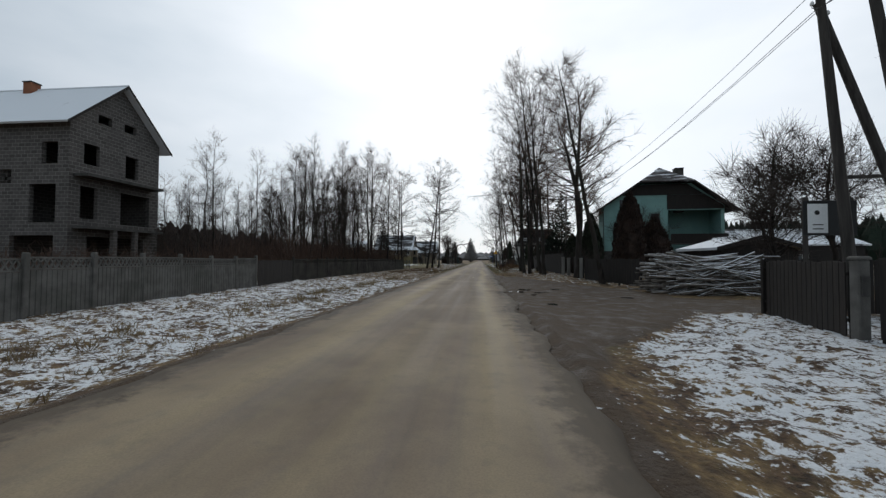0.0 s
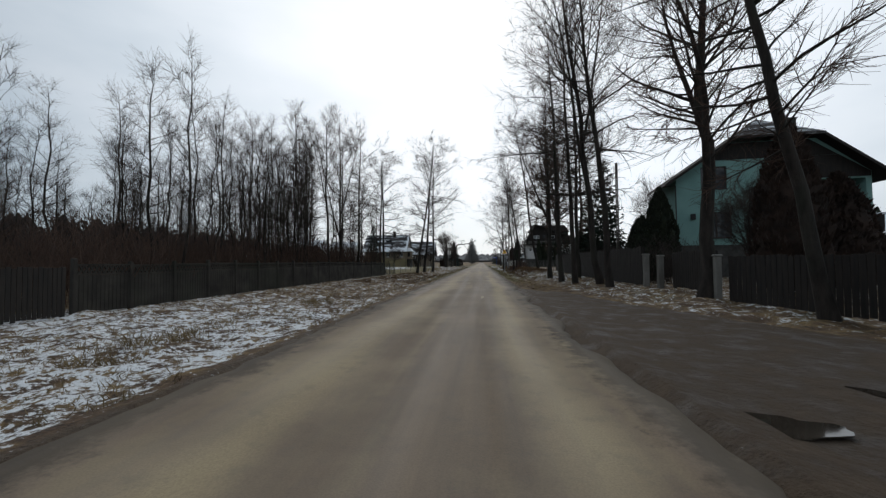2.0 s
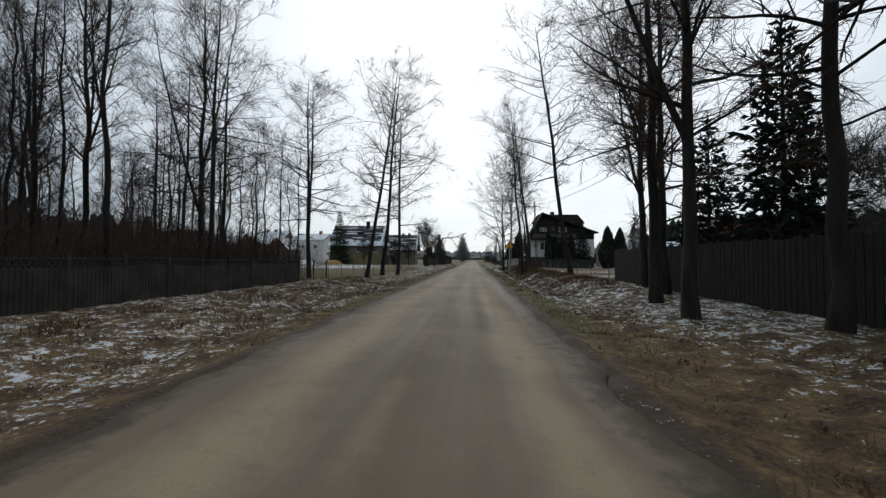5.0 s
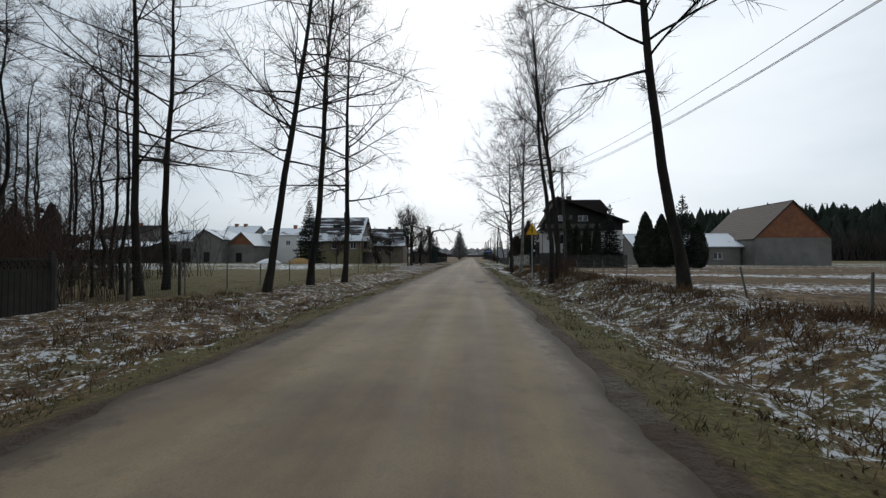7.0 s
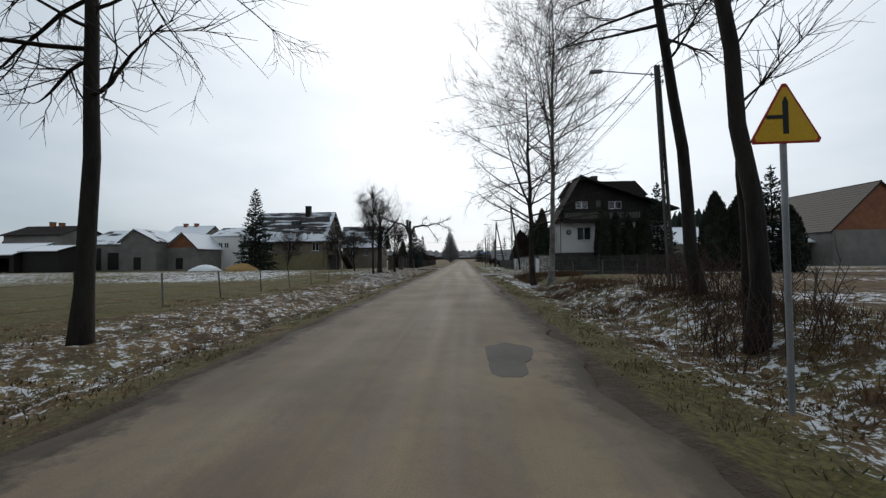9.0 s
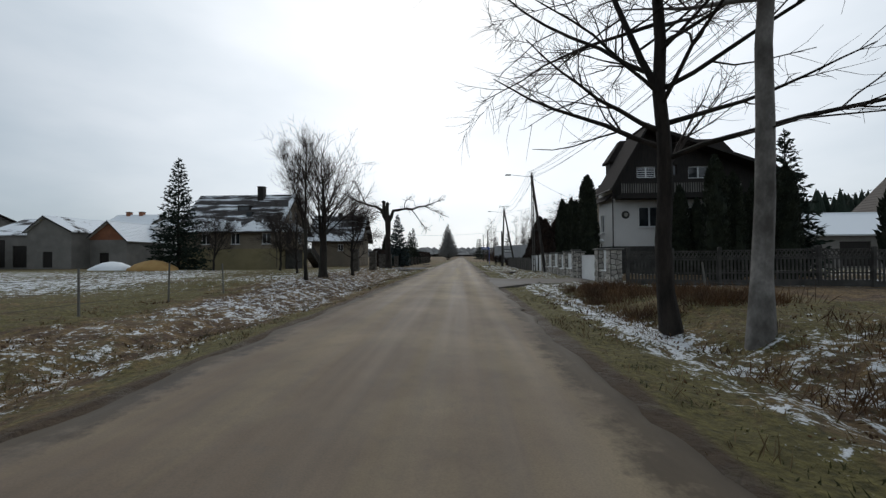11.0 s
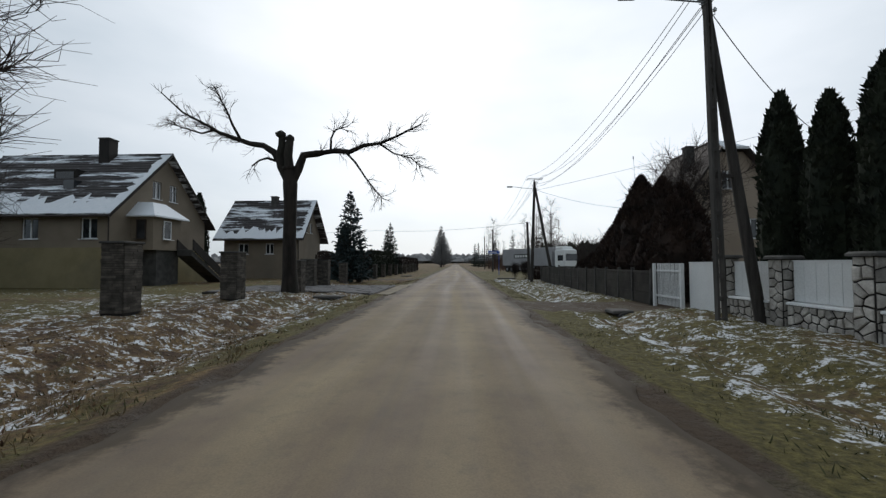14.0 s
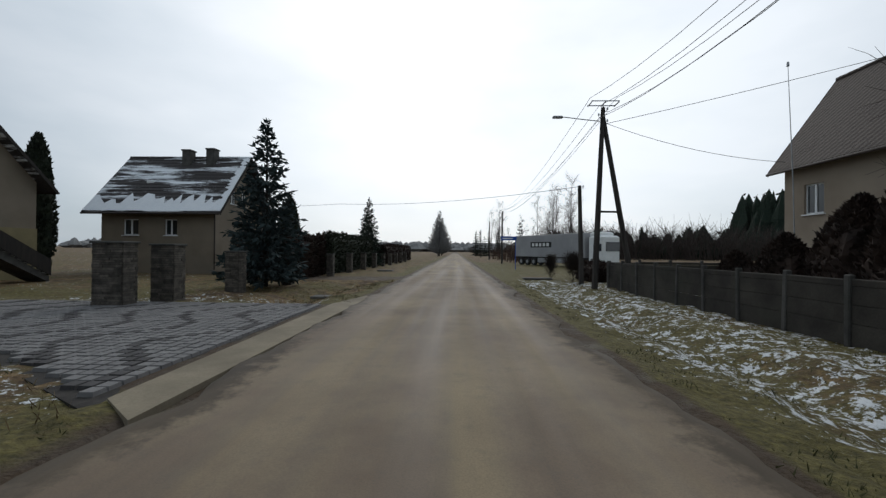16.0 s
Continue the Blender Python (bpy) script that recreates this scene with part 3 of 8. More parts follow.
def bare_tree(seed, h, r, first=0.35, limbs=26, reach=0.25, up=0.5, lean=(0, 0), twigs=1.0, fork=0, wander=0.09, droop=0.03, spray=1.0, crook=0.05, split=None):
    """Trunk and limbs (pieces) and fine twigs (pieces) of a leafless tree that stands at the origin. split: height at which the trunk parts in two."""
    rng = rand(seed)
    k = 14
    hs = np.linspace(0, 1, k)
    sway = np.cumsum(rng.normal(0, crook, (k, 2)) * h / k, axis=0)
    sway[0] = 0
    trunk = np.stack([lean[0] * h * hs + sway[:, 0], lean[1] * h * hs + sway[:, 1], -0.25 + (h + 0.25) * hs], 1)
    rad = r * (1 - hs) ** 0.8 * 0.93 + 0.012
    rad[0] *= 1.4
    rad[1] *= 1.02
    stems = [(trunk, rad)]
    for i in range(fork):
        t0 = split if split and i == 0 else rng.uniform(0.25, 0.5)
        at = trunk[int(t0 * k)]
        stems.append(branch(rng, at, side_way(rng, np.array([0, 0, 1.0]), rng.uniform(0.3, 0.5)), h * (1 - t0) * rng.uniform(0.75, 0.95), r * (1 - t0) * 0.75, 9, 0.08, 0.06, 0.1))
    big, mid, small = [], [], []
    for s, (line, rr) in enumerate(stems):
        n = limbs if s == 0 else limbs // 2
        lo = first if s == 0 else 0.15
        for i in range(n):
            f = lo + (0.985 - lo) * ((i + rng.uniform(0, 1)) / n)
            x = f * (len(line) - 1)
            a, b = int(x), min(int(x) + 1, len(line) - 1)
            at, d, rt = line[a] + (line[b] - line[a]) * (x - a), line[b] - line[a] + 1e-6, rr[a] + (rr[b] - rr[a]) * (x - a)
            crown = (f - lo) / (1 - lo)
            size = h * reach * (0.35 + 0.65 * math.sin(math.pi * min(1.0, 0.22 + 0.75 * crown)) ** 0.8) * rng.uniform(0.5, 1.2)
            way = side_way(rng, d, up * rng.uniform(0.75, 1.3) * (1.15 - 0.4 * crown))
            limb = branch(rng, at, way, size, max(0.014, min(rt * 0.45, size * 0.017)), 8, droop, wander, 0.2)
            big.append(limb)
            for j in range(int(rng.integers(6, 10))):
                q = rng.uniform(0.2, 1.0) * 7
                c = int(min(q, 6))
                at2 = limb[0][c] + (limb[0][c + 1] - limb[0][c]) * (q - c)
                sub = branch(rng, at2, side_way(rng, limb[0][c + 1] - limb[0][c], rng.uniform(0.4, 0.95)), size * rng.uniform(0.22, 0.5) * (1.15 - 0.07 * q), max(0.009, limb[1][c] * 0.5), 5, droop, wander * 1.8, 0.35)
                mid.append(sub)
                for m in range(int(rng.integers(4, 8) * twigs)):
                    c2 = int(rng.integers(0, 4))
                    small.append(branch(rng, sub[0][c2] + (sub[0][c2 + 1] - sub[0][c2]) * rng.random(), side_way(rng, sub[0][c2 + 1] - sub[0][c2], rng.uniform(0.35, 0.95)), rng.uniform(0.35, 0.95) * spray, 0.0075, 3, droop, wander * 2.6, 0.4))
    return [tubes(stems, 9), tubes(big, 4)], [tubes(mid, 3), tubes(small, 3)]


def tree_thing(name, meshes, m, label, category="tree", group=""):
    ob = thing(name, 0, 0, 0, label, category, group)
    ob.matrix_world = m
    part("trunk", meshes[0], None, ob)
    part("crown", meshes[1], None, ob)
    return ob


def tree_meshes(seed, twig="twig", bark="bark", **kw):
    wood, fine = bare_tree(seed, **kw)
    return raw_mesh("trunk", wood, bark), raw_mesh("crown", fine, twig)


def at_ground(x, y, turn=0.0, size=1.0, tall=1.0):
    z = float(ground_z(x, y))
    return pose(x, y, z, 0, 0, turn) @ Matrix.Diagonal((size, size, size * tall, 1))


# avenue trees and roadside alders: kinds, built once
KIND = {
    "alder_a": tree_meshes(11, h=17, r=0.165, first=0.32, limbs=34, reach=0.30, up=1.3, droop=0.0, twigs=1.3, crook=0.03),
    "alder_b": tree_meshes(12, h=18, r=0.175, first=0.36, limbs=34, reach=0.29, up=1.2, droop=0.02, twigs=1.3, crook=0.04),
    "alder_c": tree_meshes(13, h=15, r=0.15, first=0.30, limbs=36, reach=0.30, up=1.3, droop=0.0, twigs=1.3, crook=0.03),
    "tall_a": tree_meshes(21, "larch", h=20, r=0.18, first=0.36, limbs=34, reach=0.2, up=0.75, droop=0.08, fork=2),
    "tall_b": tree_meshes(22, h=19, r=0.17, first=0.5, limbs=22, reach=0.15, up=0.7, droop=0.08, fork=1),
    "larch_a": tree_meshes(31, "larch", h=16, r=0.20, first=0.22, limbs=52, reach=0.20, up=1.3, droop=0.0, twigs=1.5, spray=0.9),
    "larch_b": tree_meshes(32, "larch", h=15, r=0.18, first=0.28, limbs=46, reach=0.21, up=1.25, droop=0.02, twigs=1.5, spray=0.9),
    "lime_a": tree_meshes(41, "larch", h=16, r=0.19, first=0.28, limbs=34, reach=0.26, up=0.8, droop=0.06, fork=2, twigs=1.1),
    "lime_b": tree_meshes(42, "larch", h=15, r=0.18, first=0.3, limbs=30, reach=0.27, up=0.9, droop=0.05, fork=1, twigs=1.1),
    "thin_a": tree_meshes(51, h=13, r=0.085, first=0.3, limbs=24, reach=0.16, up=0.75, droop=0.07, twigs=0.5, spray=1.3, crook=0.10),
    "thin_b": tree_meshes(52, h=11, r=0.07, first=0.25, limbs=22, reach=0.18, up=0.8, droop=0.07, twigs=0.5, spray=1.3, crook=0.12),
    "thin_c": tree_meshes(53, h=14, r=0.09, first=0.32, limbs=24, reach=0.15, up=0.75, droop=0.04, twigs=0.5, spray=1.3, crook=0.08),
    "forked": tree_meshes(95, "larch", h=15, r=0.27, first=0.38, limbs=34, reach=0.24, up=0.85, droop=0.05, fork=2, twigs=1.2, crook=0.09, split=0.22),
    "pale": tree_meshes(92, "twig", "birch", h=17, r=0.17, first=0.35, limbs=36, reach=0.34, up=1.0, droop=0.05, fork=2, twigs=1.4),
    "broad": tree_meshes(93, h=14, r=0.19, first=0.24, limbs=36, reach=0.46, up=1.2, droop=0.02, fork=1, twigs=1.5),
    "wood_a": tree_meshes(54, h=17, r=0.12, first=0.35, limbs=28, reach=0.16, up=0.8, droop=0.06, twigs=0.5, crook=0.08, spray=1.3),
    "wood_b": tree_meshes(55, h=14, r=0.11, first=0.3, limbs=28, reach=0.20, up=1.05, droop=0.03, twigs=0.5, crook=0.08, spray=1.3),
    "fruit": tree_meshes(61, h=5.5, r=0.12, first=0.22, limbs=24, reach=0.42, up=0.95, droop=0.06, fork=3, crook=0.12, twigs=1.0, wander=0.12),
    "bush": tree_meshes(62, h=3.0, r=0.05, first=0.05, limbs=22, reach=0.4, up=0.7, droop=0.1, fork=5, twigs=0.9, wander=0.12),
}


def plant(kind, name, x, y, label, turn=0.0, size=1.0, tall=1.0, lean=(0, 0), group="roadside trees"):
    m = at_ground(x, y, turn, size, tall)
    if lean != (0, 0):
        m = pose(x, y, m.translation.z, lean[1], lean[0]) @ pose(0, 0, 0, 0, 0, turn) @ Matrix.Diagonal((size, size, size * tall, 1))
    return tree_thing(name, KIND[kind], m, label, "tree", group)


# ---- conifers and hedges ----
def tufts(rng, at, way, length, width):
    """Small pointed clumps of foliage at many points. at, way: [n,3]; length, width: [n]."""
    n = len(at)
    way = way / (np.linalg.norm(way, axis=1, keepdims=True) + 1e-9)
    q = rng.normal(0, 1, (n, 3))
    q -= way * (q * way).sum(1, keepdims=True)
    q /= np.linalg.norm(q, axis=1, keepdims=True) + 1e-9
    s = np.cross(way, q)
    mid = at + way * length[:, None] * 0.4
    v = np.stack([at, mid + q * width[:, None] * 1.1, mid - q * width[:, None] * 1.1 + s * width[:, None] * 0.7, at + way * length[:, None]], 1)
    b = np.arange(n)[:, None, None] * 4
    f = b + np.array([[0, 2, 1], [3, 1, 2], [0, 1, 3], [0, 3, 2]])
    return v.reshape(-1, 3), f.reshape(-1, 3)


def spruce_meshes(seed, h, w, mat, rows=22, bare=0.05, droop=-0.25):
    rng = rand(seed)
    chains, ats, ways, lens, wids = [], [], [], [], []
    for i in range(rows):
        f = bare + (1 - bare) * (i / rows)
        z, reach = f * h, w * (1 - f) ** 0.85 + 0.08
        n = max(4, int(13 * (1 - f) + 4))
        for j in range(n):
            a = 2 * math.pi * (j + rng.random()) / n
            le = reach * rng.uniform(0.72, 1.12)
            p, r = branch(rng, (0, 0, z + rng.uniform(-0.15, 0.15)), (math.cos(a), math.sin(a), droop * (1 - f) + 0.45 * f), le, 0.02, 5, 0.05, 0.05)
            chains.append((p, r))
            m = int(5 + 9 * le)
            t = rng.uniform(0.12, 1.0, m) * 4
            c = np.minimum(t.astype(int), 3)
            q = p[c] + (p[c + 1] - p[c]) * (t - c)[:, None]
            ats.append(q)
            d = (p[-1] - p[0]) / le
            ways.append(np.array([d] * m) * 0.8 + rng.normal(0, 0.45, (m, 3)) + np.array([0, 0, -0.18]))
            lens.append(rng.uniform(0.22, 0.5, m) * (0.6 + 0.4 * (1 - f)) * (w / 1.8) ** 0.5)
            wids.append(rng.uniform(0.035, 0.085, m))
    trunk = [(np.array([(0, 0, -0.2), (0, 0, h * 0.5), (0, 0, h)]), np.array([0.03 + h * 0.012, h * 0.008, 0.012]))]
    m = int(40)
    ats.append(np.stack([np.zeros(m), np.zeros(m), rng.uniform(h * 0.85, h, m)], 1))
    ways.append(rng.normal(0, 0.6, (m, 3)) + (0, 0, 1.0))
    lens.append(rng.uniform(0.15, 0.35, m))
    wids.append(np.full(m, 0.035))
    leaf = tufts(rng, np.concatenate(ats), np.concatenate(ways), np.concatenate(lens), np.concatenate(wids))
    return raw_mesh("trunk", [tubes(trunk, 8), tubes(chains, 4)], "bark"), raw_mesh("crown", [leaf], mat, False)


def lathe(profile, n, rng, rough):
    """A closed, uneven body of turning round z. profile: rows of (radius, height)."""
    v, f = [], []
    for r, z in profile:
        for k in range(n):
            a = 2 * math.pi * k / n
            q = r * (1 + rng.normal(0, rough))
            v.append((q * math.cos(a), q * math.sin(a), z))
    k = len(profile)
    for i in range(k - 1):
        f += [(i * n + j, i * n + (j + 1) % n, (i + 1) * n + (j + 1) % n) for j in range(n)]
        f += [(i * n + j, (i + 1) * n + (j + 1) % n, (i + 1) * n + j) for j in range(n)]
    return np.array(v), np.array(f)


def column_meshes(seed, h, w, mat="thuja", count=2600, point=0.55):
    """A dense columnar evergreen: dark body, thousands of upright sprays over it."""
    rng = rand(seed)
    fs = np.linspace(0, 1, 12)
    prof = w * np.minimum(1.0, 0.55 + 2.2 * fs) * np.clip(1 - fs ** (1 / (1 - point + 0.3) * 1.6), 0, 1) ** 0.75
    body = lathe([(max(0.02, p * 0.86), f * h * 0.97 + 0.05) for p, f in zip(prof, fs)], 14, rng, 0.07)
    t = rng.random(count) ** 0.85
    a = rng.uniform(0, 2 * np.pi, count)
    lump = 1 + 0.10 * np.sin(a * 3 + t * 9) + 0.06 * np.sin(a * 7 - t * 17)
    r = np.interp(t, fs, prof) * lump
    at = np.stack([r * np.cos(a) * 0.88, r * np.sin(a) * 0.88, t * h * 0.97], 1)
    way = np.stack([np.cos(a) * 0.4, np.sin(a) * 0.4, np.full(count, 1.0)], 1) + rng.normal(0, 0.28, (count, 3))
    leaf = tufts(rng, at, way, rng.uniform(0.14, 0.32, count) * (0.7 + 0.2 * w), rng.uniform(0.03, 0.075, count))
    trunk = [(np.array([(0, 0, -0.2), (0, 0, h * 0.6)]), np.array([0.09, 0.03]))]
    return raw_mesh("trunk", [tubes(trunk, 7)], "bark"), raw_mesh("crown", [body, leaf], mat, False)


def hedge_meshes(seed, lx, ly, h, mat, count=3000):
    """A clipped or shaggy evergreen mass on a footprint of lx by ly."""
    rng = rand(seed)
    n = count
    side = rng.random(n)
    x, y = rng.uniform(-lx / 2, lx / 2, n), rng.uniform(-ly / 2, ly / 2, n)
    z = np.full(n, h) * (1 + 0.06 * np.sin(x * 2.1) + 0.05 * np.sin(y * 1.7 + 1))
    d = np.stack([rng.normal(0, 0.4, n), rng.normal(0, 0.4, n), np.ones(n)], 1)
    fx, fy = side < 0.35, (side >= 0.35) & (side < 0.7)
    sx, sy = np.sign(rng.random(n) - 0.5), np.sign(rng.random(n) - 0.5)
    zz = rng.uniform(0, 1, n) * z
    x, y, z = np.where(fx, sx * lx / 2, x), np.where(fy, sy * ly / 2, y), np.where(fx | fy, zz, z)
    d[fx] = np.stack([sx[fx], np.zeros(fx.sum()), np.full(fx.sum(), 0.6)], 1)
    d[fy] = np.stack([np.zeros(fy.sum()), sy[fy], np.full(fy.sum(), 0.6)], 1)
    at = np.stack([x, y, z], 1) * [0.96, 0.96, 0.97]
    leaf = tufts(rng, at, d + rng.normal(0, 0.35, (n, 3)), rng.uniform(0.15, 0.38, n), rng.uniform(0.03, 0.075, n))
    mb = MB().bevel_box(-lx / 2 * 0.95, -ly / 2 * 0.95, -0.1, lx / 2 * 0.95, ly / 2 * 0.95, h * 0.95, min(lx, ly) * 0.12)
    core = np.array(mb.v), mb.f
    me = bpy.data.meshes.new("crown")
    base = len(core[0])
    me.from_pydata(core[0].tolist() + leaf[0].tolist(), [], core[1] + (leaf[1] + base).tolist())
    me.materials.append(MAT[mat])
    return me


def evergreen(name, meshes, x, y, label, turn=0.0, size=1.0, tall=1.0, group="", category="conifer"):
    return tree_thing(name, meshes, at_ground(x, y, turn, size, tall), label, category, group)


# ---- buildings ----
def wall_faces(mb, length, z0, z1, thick, holes, m):
    """A wall from (0,0) to (length,0) with its outside at y=0 and its inside at y=thick; rectangular holes (u0, z0, u1, z1) go through."""
    us = sorted({0.0, length, *[h[0] for h in holes], *[h[2] for h in holes]})
    zs = sorted({z0, z1, *[h[1] for h in holes], *[h[3] for h in holes]})

    def solid(i, j):
        if i < 0 or j < 0 or i >= len(us) - 1 or j >= len(zs) - 1:
            return False
        u, z = (us[i] + us[i + 1]) / 2, (zs[j] + zs[j + 1]) / 2
        return not any(h[0] < u < h[2] and h[1] < z < h[3] for h in holes)

    for i in range(len(us) - 1):
        for j in range(len(zs) - 1):
            if not solid(i, j):
                continue
            a, b, c, d = us[i], us[i + 1], zs[j], zs[j + 1]
            quads = [[(a, 0, c), (b, 0, c), (b, 0, d), (a, 0, d)], [(b, thick, c), (a, thick, c), (a, thick, d), (b, thick, d)]]
            if not solid(i - 1, j):
                quads.append([(a, thick, c), (a, 0, c), (a, 0, d), (a, thick, d)])
            if not solid(i + 1, j):
                quads.append([(b, 0, c), (b, thick, c), (b, thick, d), (b, 0, d)])
            if not solid(i, j - 1):
                quads.append([(a, thick, c), (b, thick, c), (b, 0, c), (a, 0, c)])
            if not solid(i, j + 1):
                quads.append([(a, 0, d), (b, 0, d), (b, thick, d), (a, thick, d)])
            for q in quads:
                mb.add([m @ Vector(p) for p in q], [(0, 1, 2, 3)])


def window_parts(house, m, u0, z0, u1, z1, frame_mat="frame", split=2, bars=0, thick=0.3, sill=True, sill_mat=None, empty=False, blind=False):
    """Frame with mullions, pane and sill in the hole of a wall whose pose is m."""
    if empty:
        return
    fw, d0, d1 = 0.07, 0.10, 0.17
    mb = MB()
    mb.box(u0, d0, z0, u0 + fw, d1, z1, m).box(u1 - fw, d0, z0, u1, d1, z1, m)
    mb.box(u0 + fw, d0, z0, u1 - fw, d1, z0 + fw, m).box(u0 + fw, d0, z1 - fw, u1 - fw, d1, z1, m)
    for s in range(1, split):
        u = u0 + (u1 - u0) * s / split
        mb.box(u - 0.05, d0 - 0.01, z0 + fw, u + 0.05, d1 - 0.01, z1 - fw, m)
    for s in range(1, bars + 1):
        z = z0 + (z1 - z0) * s / (bars + 1)
        mb.box(u0 + fw, d0 + 0.004, z - 0.02, u1 - fw, d1 - 0.016, z + 0.02, m)
    fr = part("window_frame", mb, frame_mat, house)
    part("pane", MB().box(u0 + fw, d0 + 0.03, z0 + fw, u1 - fw, d0 + 0.045, z1 - fw, m), "glass", fr)
    if blind:
        part("curtain", MB().box(u0 + fw, d1 + 0.02, z0 + (z1 - z0) * 0.35, u1 - fw, d1 + 0.03, z1 - fw, m), "white", fr)
    if sill:
        part("window_sill", MB().bevel_box(u0 - 0.08, -0.09, z0 - 0.05, u1 + 0.08, d0, z0, 0.012, m), sill_mat or frame_mat, house)


def roof_slope(mb, a, b, c, d, thick, course=0.0, rib=0.0):
    """A roof slope: a-b the eave, d-c the ridge. With course > 0 each row of tiles steps up a little."""
    a, b, c, d = Vector(a), Vector(b), Vector(c), Vector(d)
    nrm = (b - a).cross(d - a).normalized()
    run = ((d - a).length + (c - b).length) / 2
    n = max(1, int(run / course)) if course else 1
    lip = 0.03 if course else 0.0
    prev = None
    for i in range(n):
        l0, r0 = a.lerp(d, i / n), b.lerp(c, i / n)
        l1, r1 = a.lerp(d, (i + 1) / n), b.lerp(c, (i + 1) / n)
        q = [l0 + nrm * lip, r0 + nrm * lip, r1, l1]
        mb.add(q, [(0, 1, 2, 3)])
        mb.add([l0, r0, r0 + nrm * lip, l0 + nrm * lip], [(0, 1, 2, 3)])
    low = [p - nrm * thick for p in (a, b, c, d)]
    mb.add(low, [(3, 2, 1, 0)])
    top = [a, b, c, d]
    for i in range(4):
        j = (i + 1) % 4
        mb.add([low[i], low[j], top[j], top[i]], [(0, 1, 2, 3)])


def gable_house(name, x0, y0, x1, y1, base, eave, ridge, axis, label, wall="stucco", roof="tile", over=(0.5, 0.5), holes=None, gable_mat=None, chimneys=(), group="houses",
                thick=0.32, frame_mat="frame", plinth=None, fascia="darkwood", gutter=True, ridge_at=0.5, hip=None, hip_mat=None, gable_holes=(), course=0.35, sill_mat=None, roof_label="", bottom=-0.3, back=None):
    """A house with a two-sided roof. axis: the way of its ridge, 'x' or 'y'. holes: per side 's','e','n','w' rows of (u0, z0, u1, z1, options)."""
    house = thing(name, x0, y0, 0, label, "house", group)
    lx, ly = x1 - x0, y1 - y0
    holes = holes or {}
    sides = {"s": (pose(0, 0, 0), lx), "e": (pose(lx, 0, 0, 0, 0, 90), ly), "n": (pose(lx, ly, 0, 0, 0, 180), lx), "w": (pose(0, ly, 0, 0, 0, -90), ly)}
    for key, (m, length) in sides.items():
        some = holes.get(key, [])
        mb = MB()
        inset = 0.0 if key in "sn" else thick
        rows = [(h[0], h[1], h[2], h[3]) for h in some]
        mm = m @ pose(inset, 0, 0)
        wall_faces(mb, length - 2 * inset, bottom, eave, thick, [(max(0.05, u0 - inset), a, u1 - inset, b) for u0, a, u1, b in rows], mm)
        part("wall", mb, wall, house, weld=True)
        for h in some:
            opts = dict(frame_mat=frame_mat, sill_mat=sill_mat)
            opts.update(h[4] if len(h) > 4 else {})
            door = opts.pop("door", None)
            if door:
                part("door", MB().box(h[0] + 0.03, 0.10, h[1] + 0.02, h[2] - 0.03, 0.16, h[3] - 0.03, m), door, house)
            else:
                window_parts(house, m, h[0], h[1], h[2], h[3], **opts)
        if plinth:
            part("plinth", MB().box(-0.03 if key in "sn" else 0.0, -0.04, bottom, length + (0.03 if key in "sn" else 0.0), -0.004, plinth[0], m), plinth[1], house)
    # gables
    oe, og = over
    ob = og if back is None else back
    if axis == "y":
        for key in ("s", "n"):
            m, length = sides[key]
            ra = ridge_at if key == "s" else 1 - ridge_at
            mb = MB()
            tri = [(0.0, eave), (length, eave), (length * ra, ridge)]
            gh = [g for g in gable_holes if g[0] == key]
            gable_fill(mb, tri, thick, [g[1:5] for g in gh], m, hip[0] if hip and key == "s" else None)
            part("gable", mb, gable_mat or wall, house, weld=True)
            for g in gh:
                opts = dict(frame_mat=frame_mat, sill_mat=sill_mat)
                opts.update(g[5] if len(g) > 5 else {})
                window_parts(house, m, *g[1:5], **opts)
        half_l, half_r = lx * ridge_at, lx * (1 - ridge_at)
        dl, dr = (ridge - eave) / half_l, (ridge - eave) / half_r
        up = 0.22
        if hip:
            zc, depth = hip
            xl, xr = half_l - (ridge - zc) / dl, half_l + (ridge - zc) / dr
            for side, ex, xc, d in ((0, -oe, xl, dl), (1, lx + oe, xr, dr)):
                low = eave - d * oe + up
                pts = [(ex, ly + ob, low), (ex, -og, low), (xc, -og, zc + up), (half_l, depth, ridge + up), (half_l, ly + ob, ridge + up)]
                part("roof", MB().extrude(pts if side == 0 else pts[::-1], (0, 0, -0.16), (0, 0, 0)), roof, house, roof_label)
                part("fascia", MB().extrude([(ex, -og - 0.03, low - 0.2), (xc, -og - 0.03, zc), (xc, -og - 0.03, zc + 0.24), (ex, -og - 0.03, low + 0.04)], (0, 0, 0), (0, 0.03, 0)), fascia, house)
            hp = MB()
            roof_slope(hp, (xl, -og - 0.15, zc + up - 0.05), (xr, -og - 0.15, zc + up - 0.05), (half_l + 0.06, depth, ridge + up + 0.02), (half_l - 0.06, depth, ridge + up + 0.02), 0.14, 0.35)
            part("hip", hp, hip_mat or roof, house, weld=True)
        else:
            mb = MB()
            roof_slope(mb, (-oe, ly + ob, eave - dl * oe + up), (-oe, -og, eave - dl * oe + up), (half_l, -og, ridge + up), (half_l, ly + ob, ridge + up), 0.16, course)
            part("roof", mb, roof, house, roof_label, weld=True)
            mb = MB()
            roof_slope(mb, (lx + oe, -og, eave - dr * oe + up), (lx + oe, ly + ob, eave - dr * oe + up), (half_l, ly + ob, ridge + up), (half_l, -og, ridge + up), 0.16, course)
            part("roof", mb, roof, house, roof_label, weld=True)
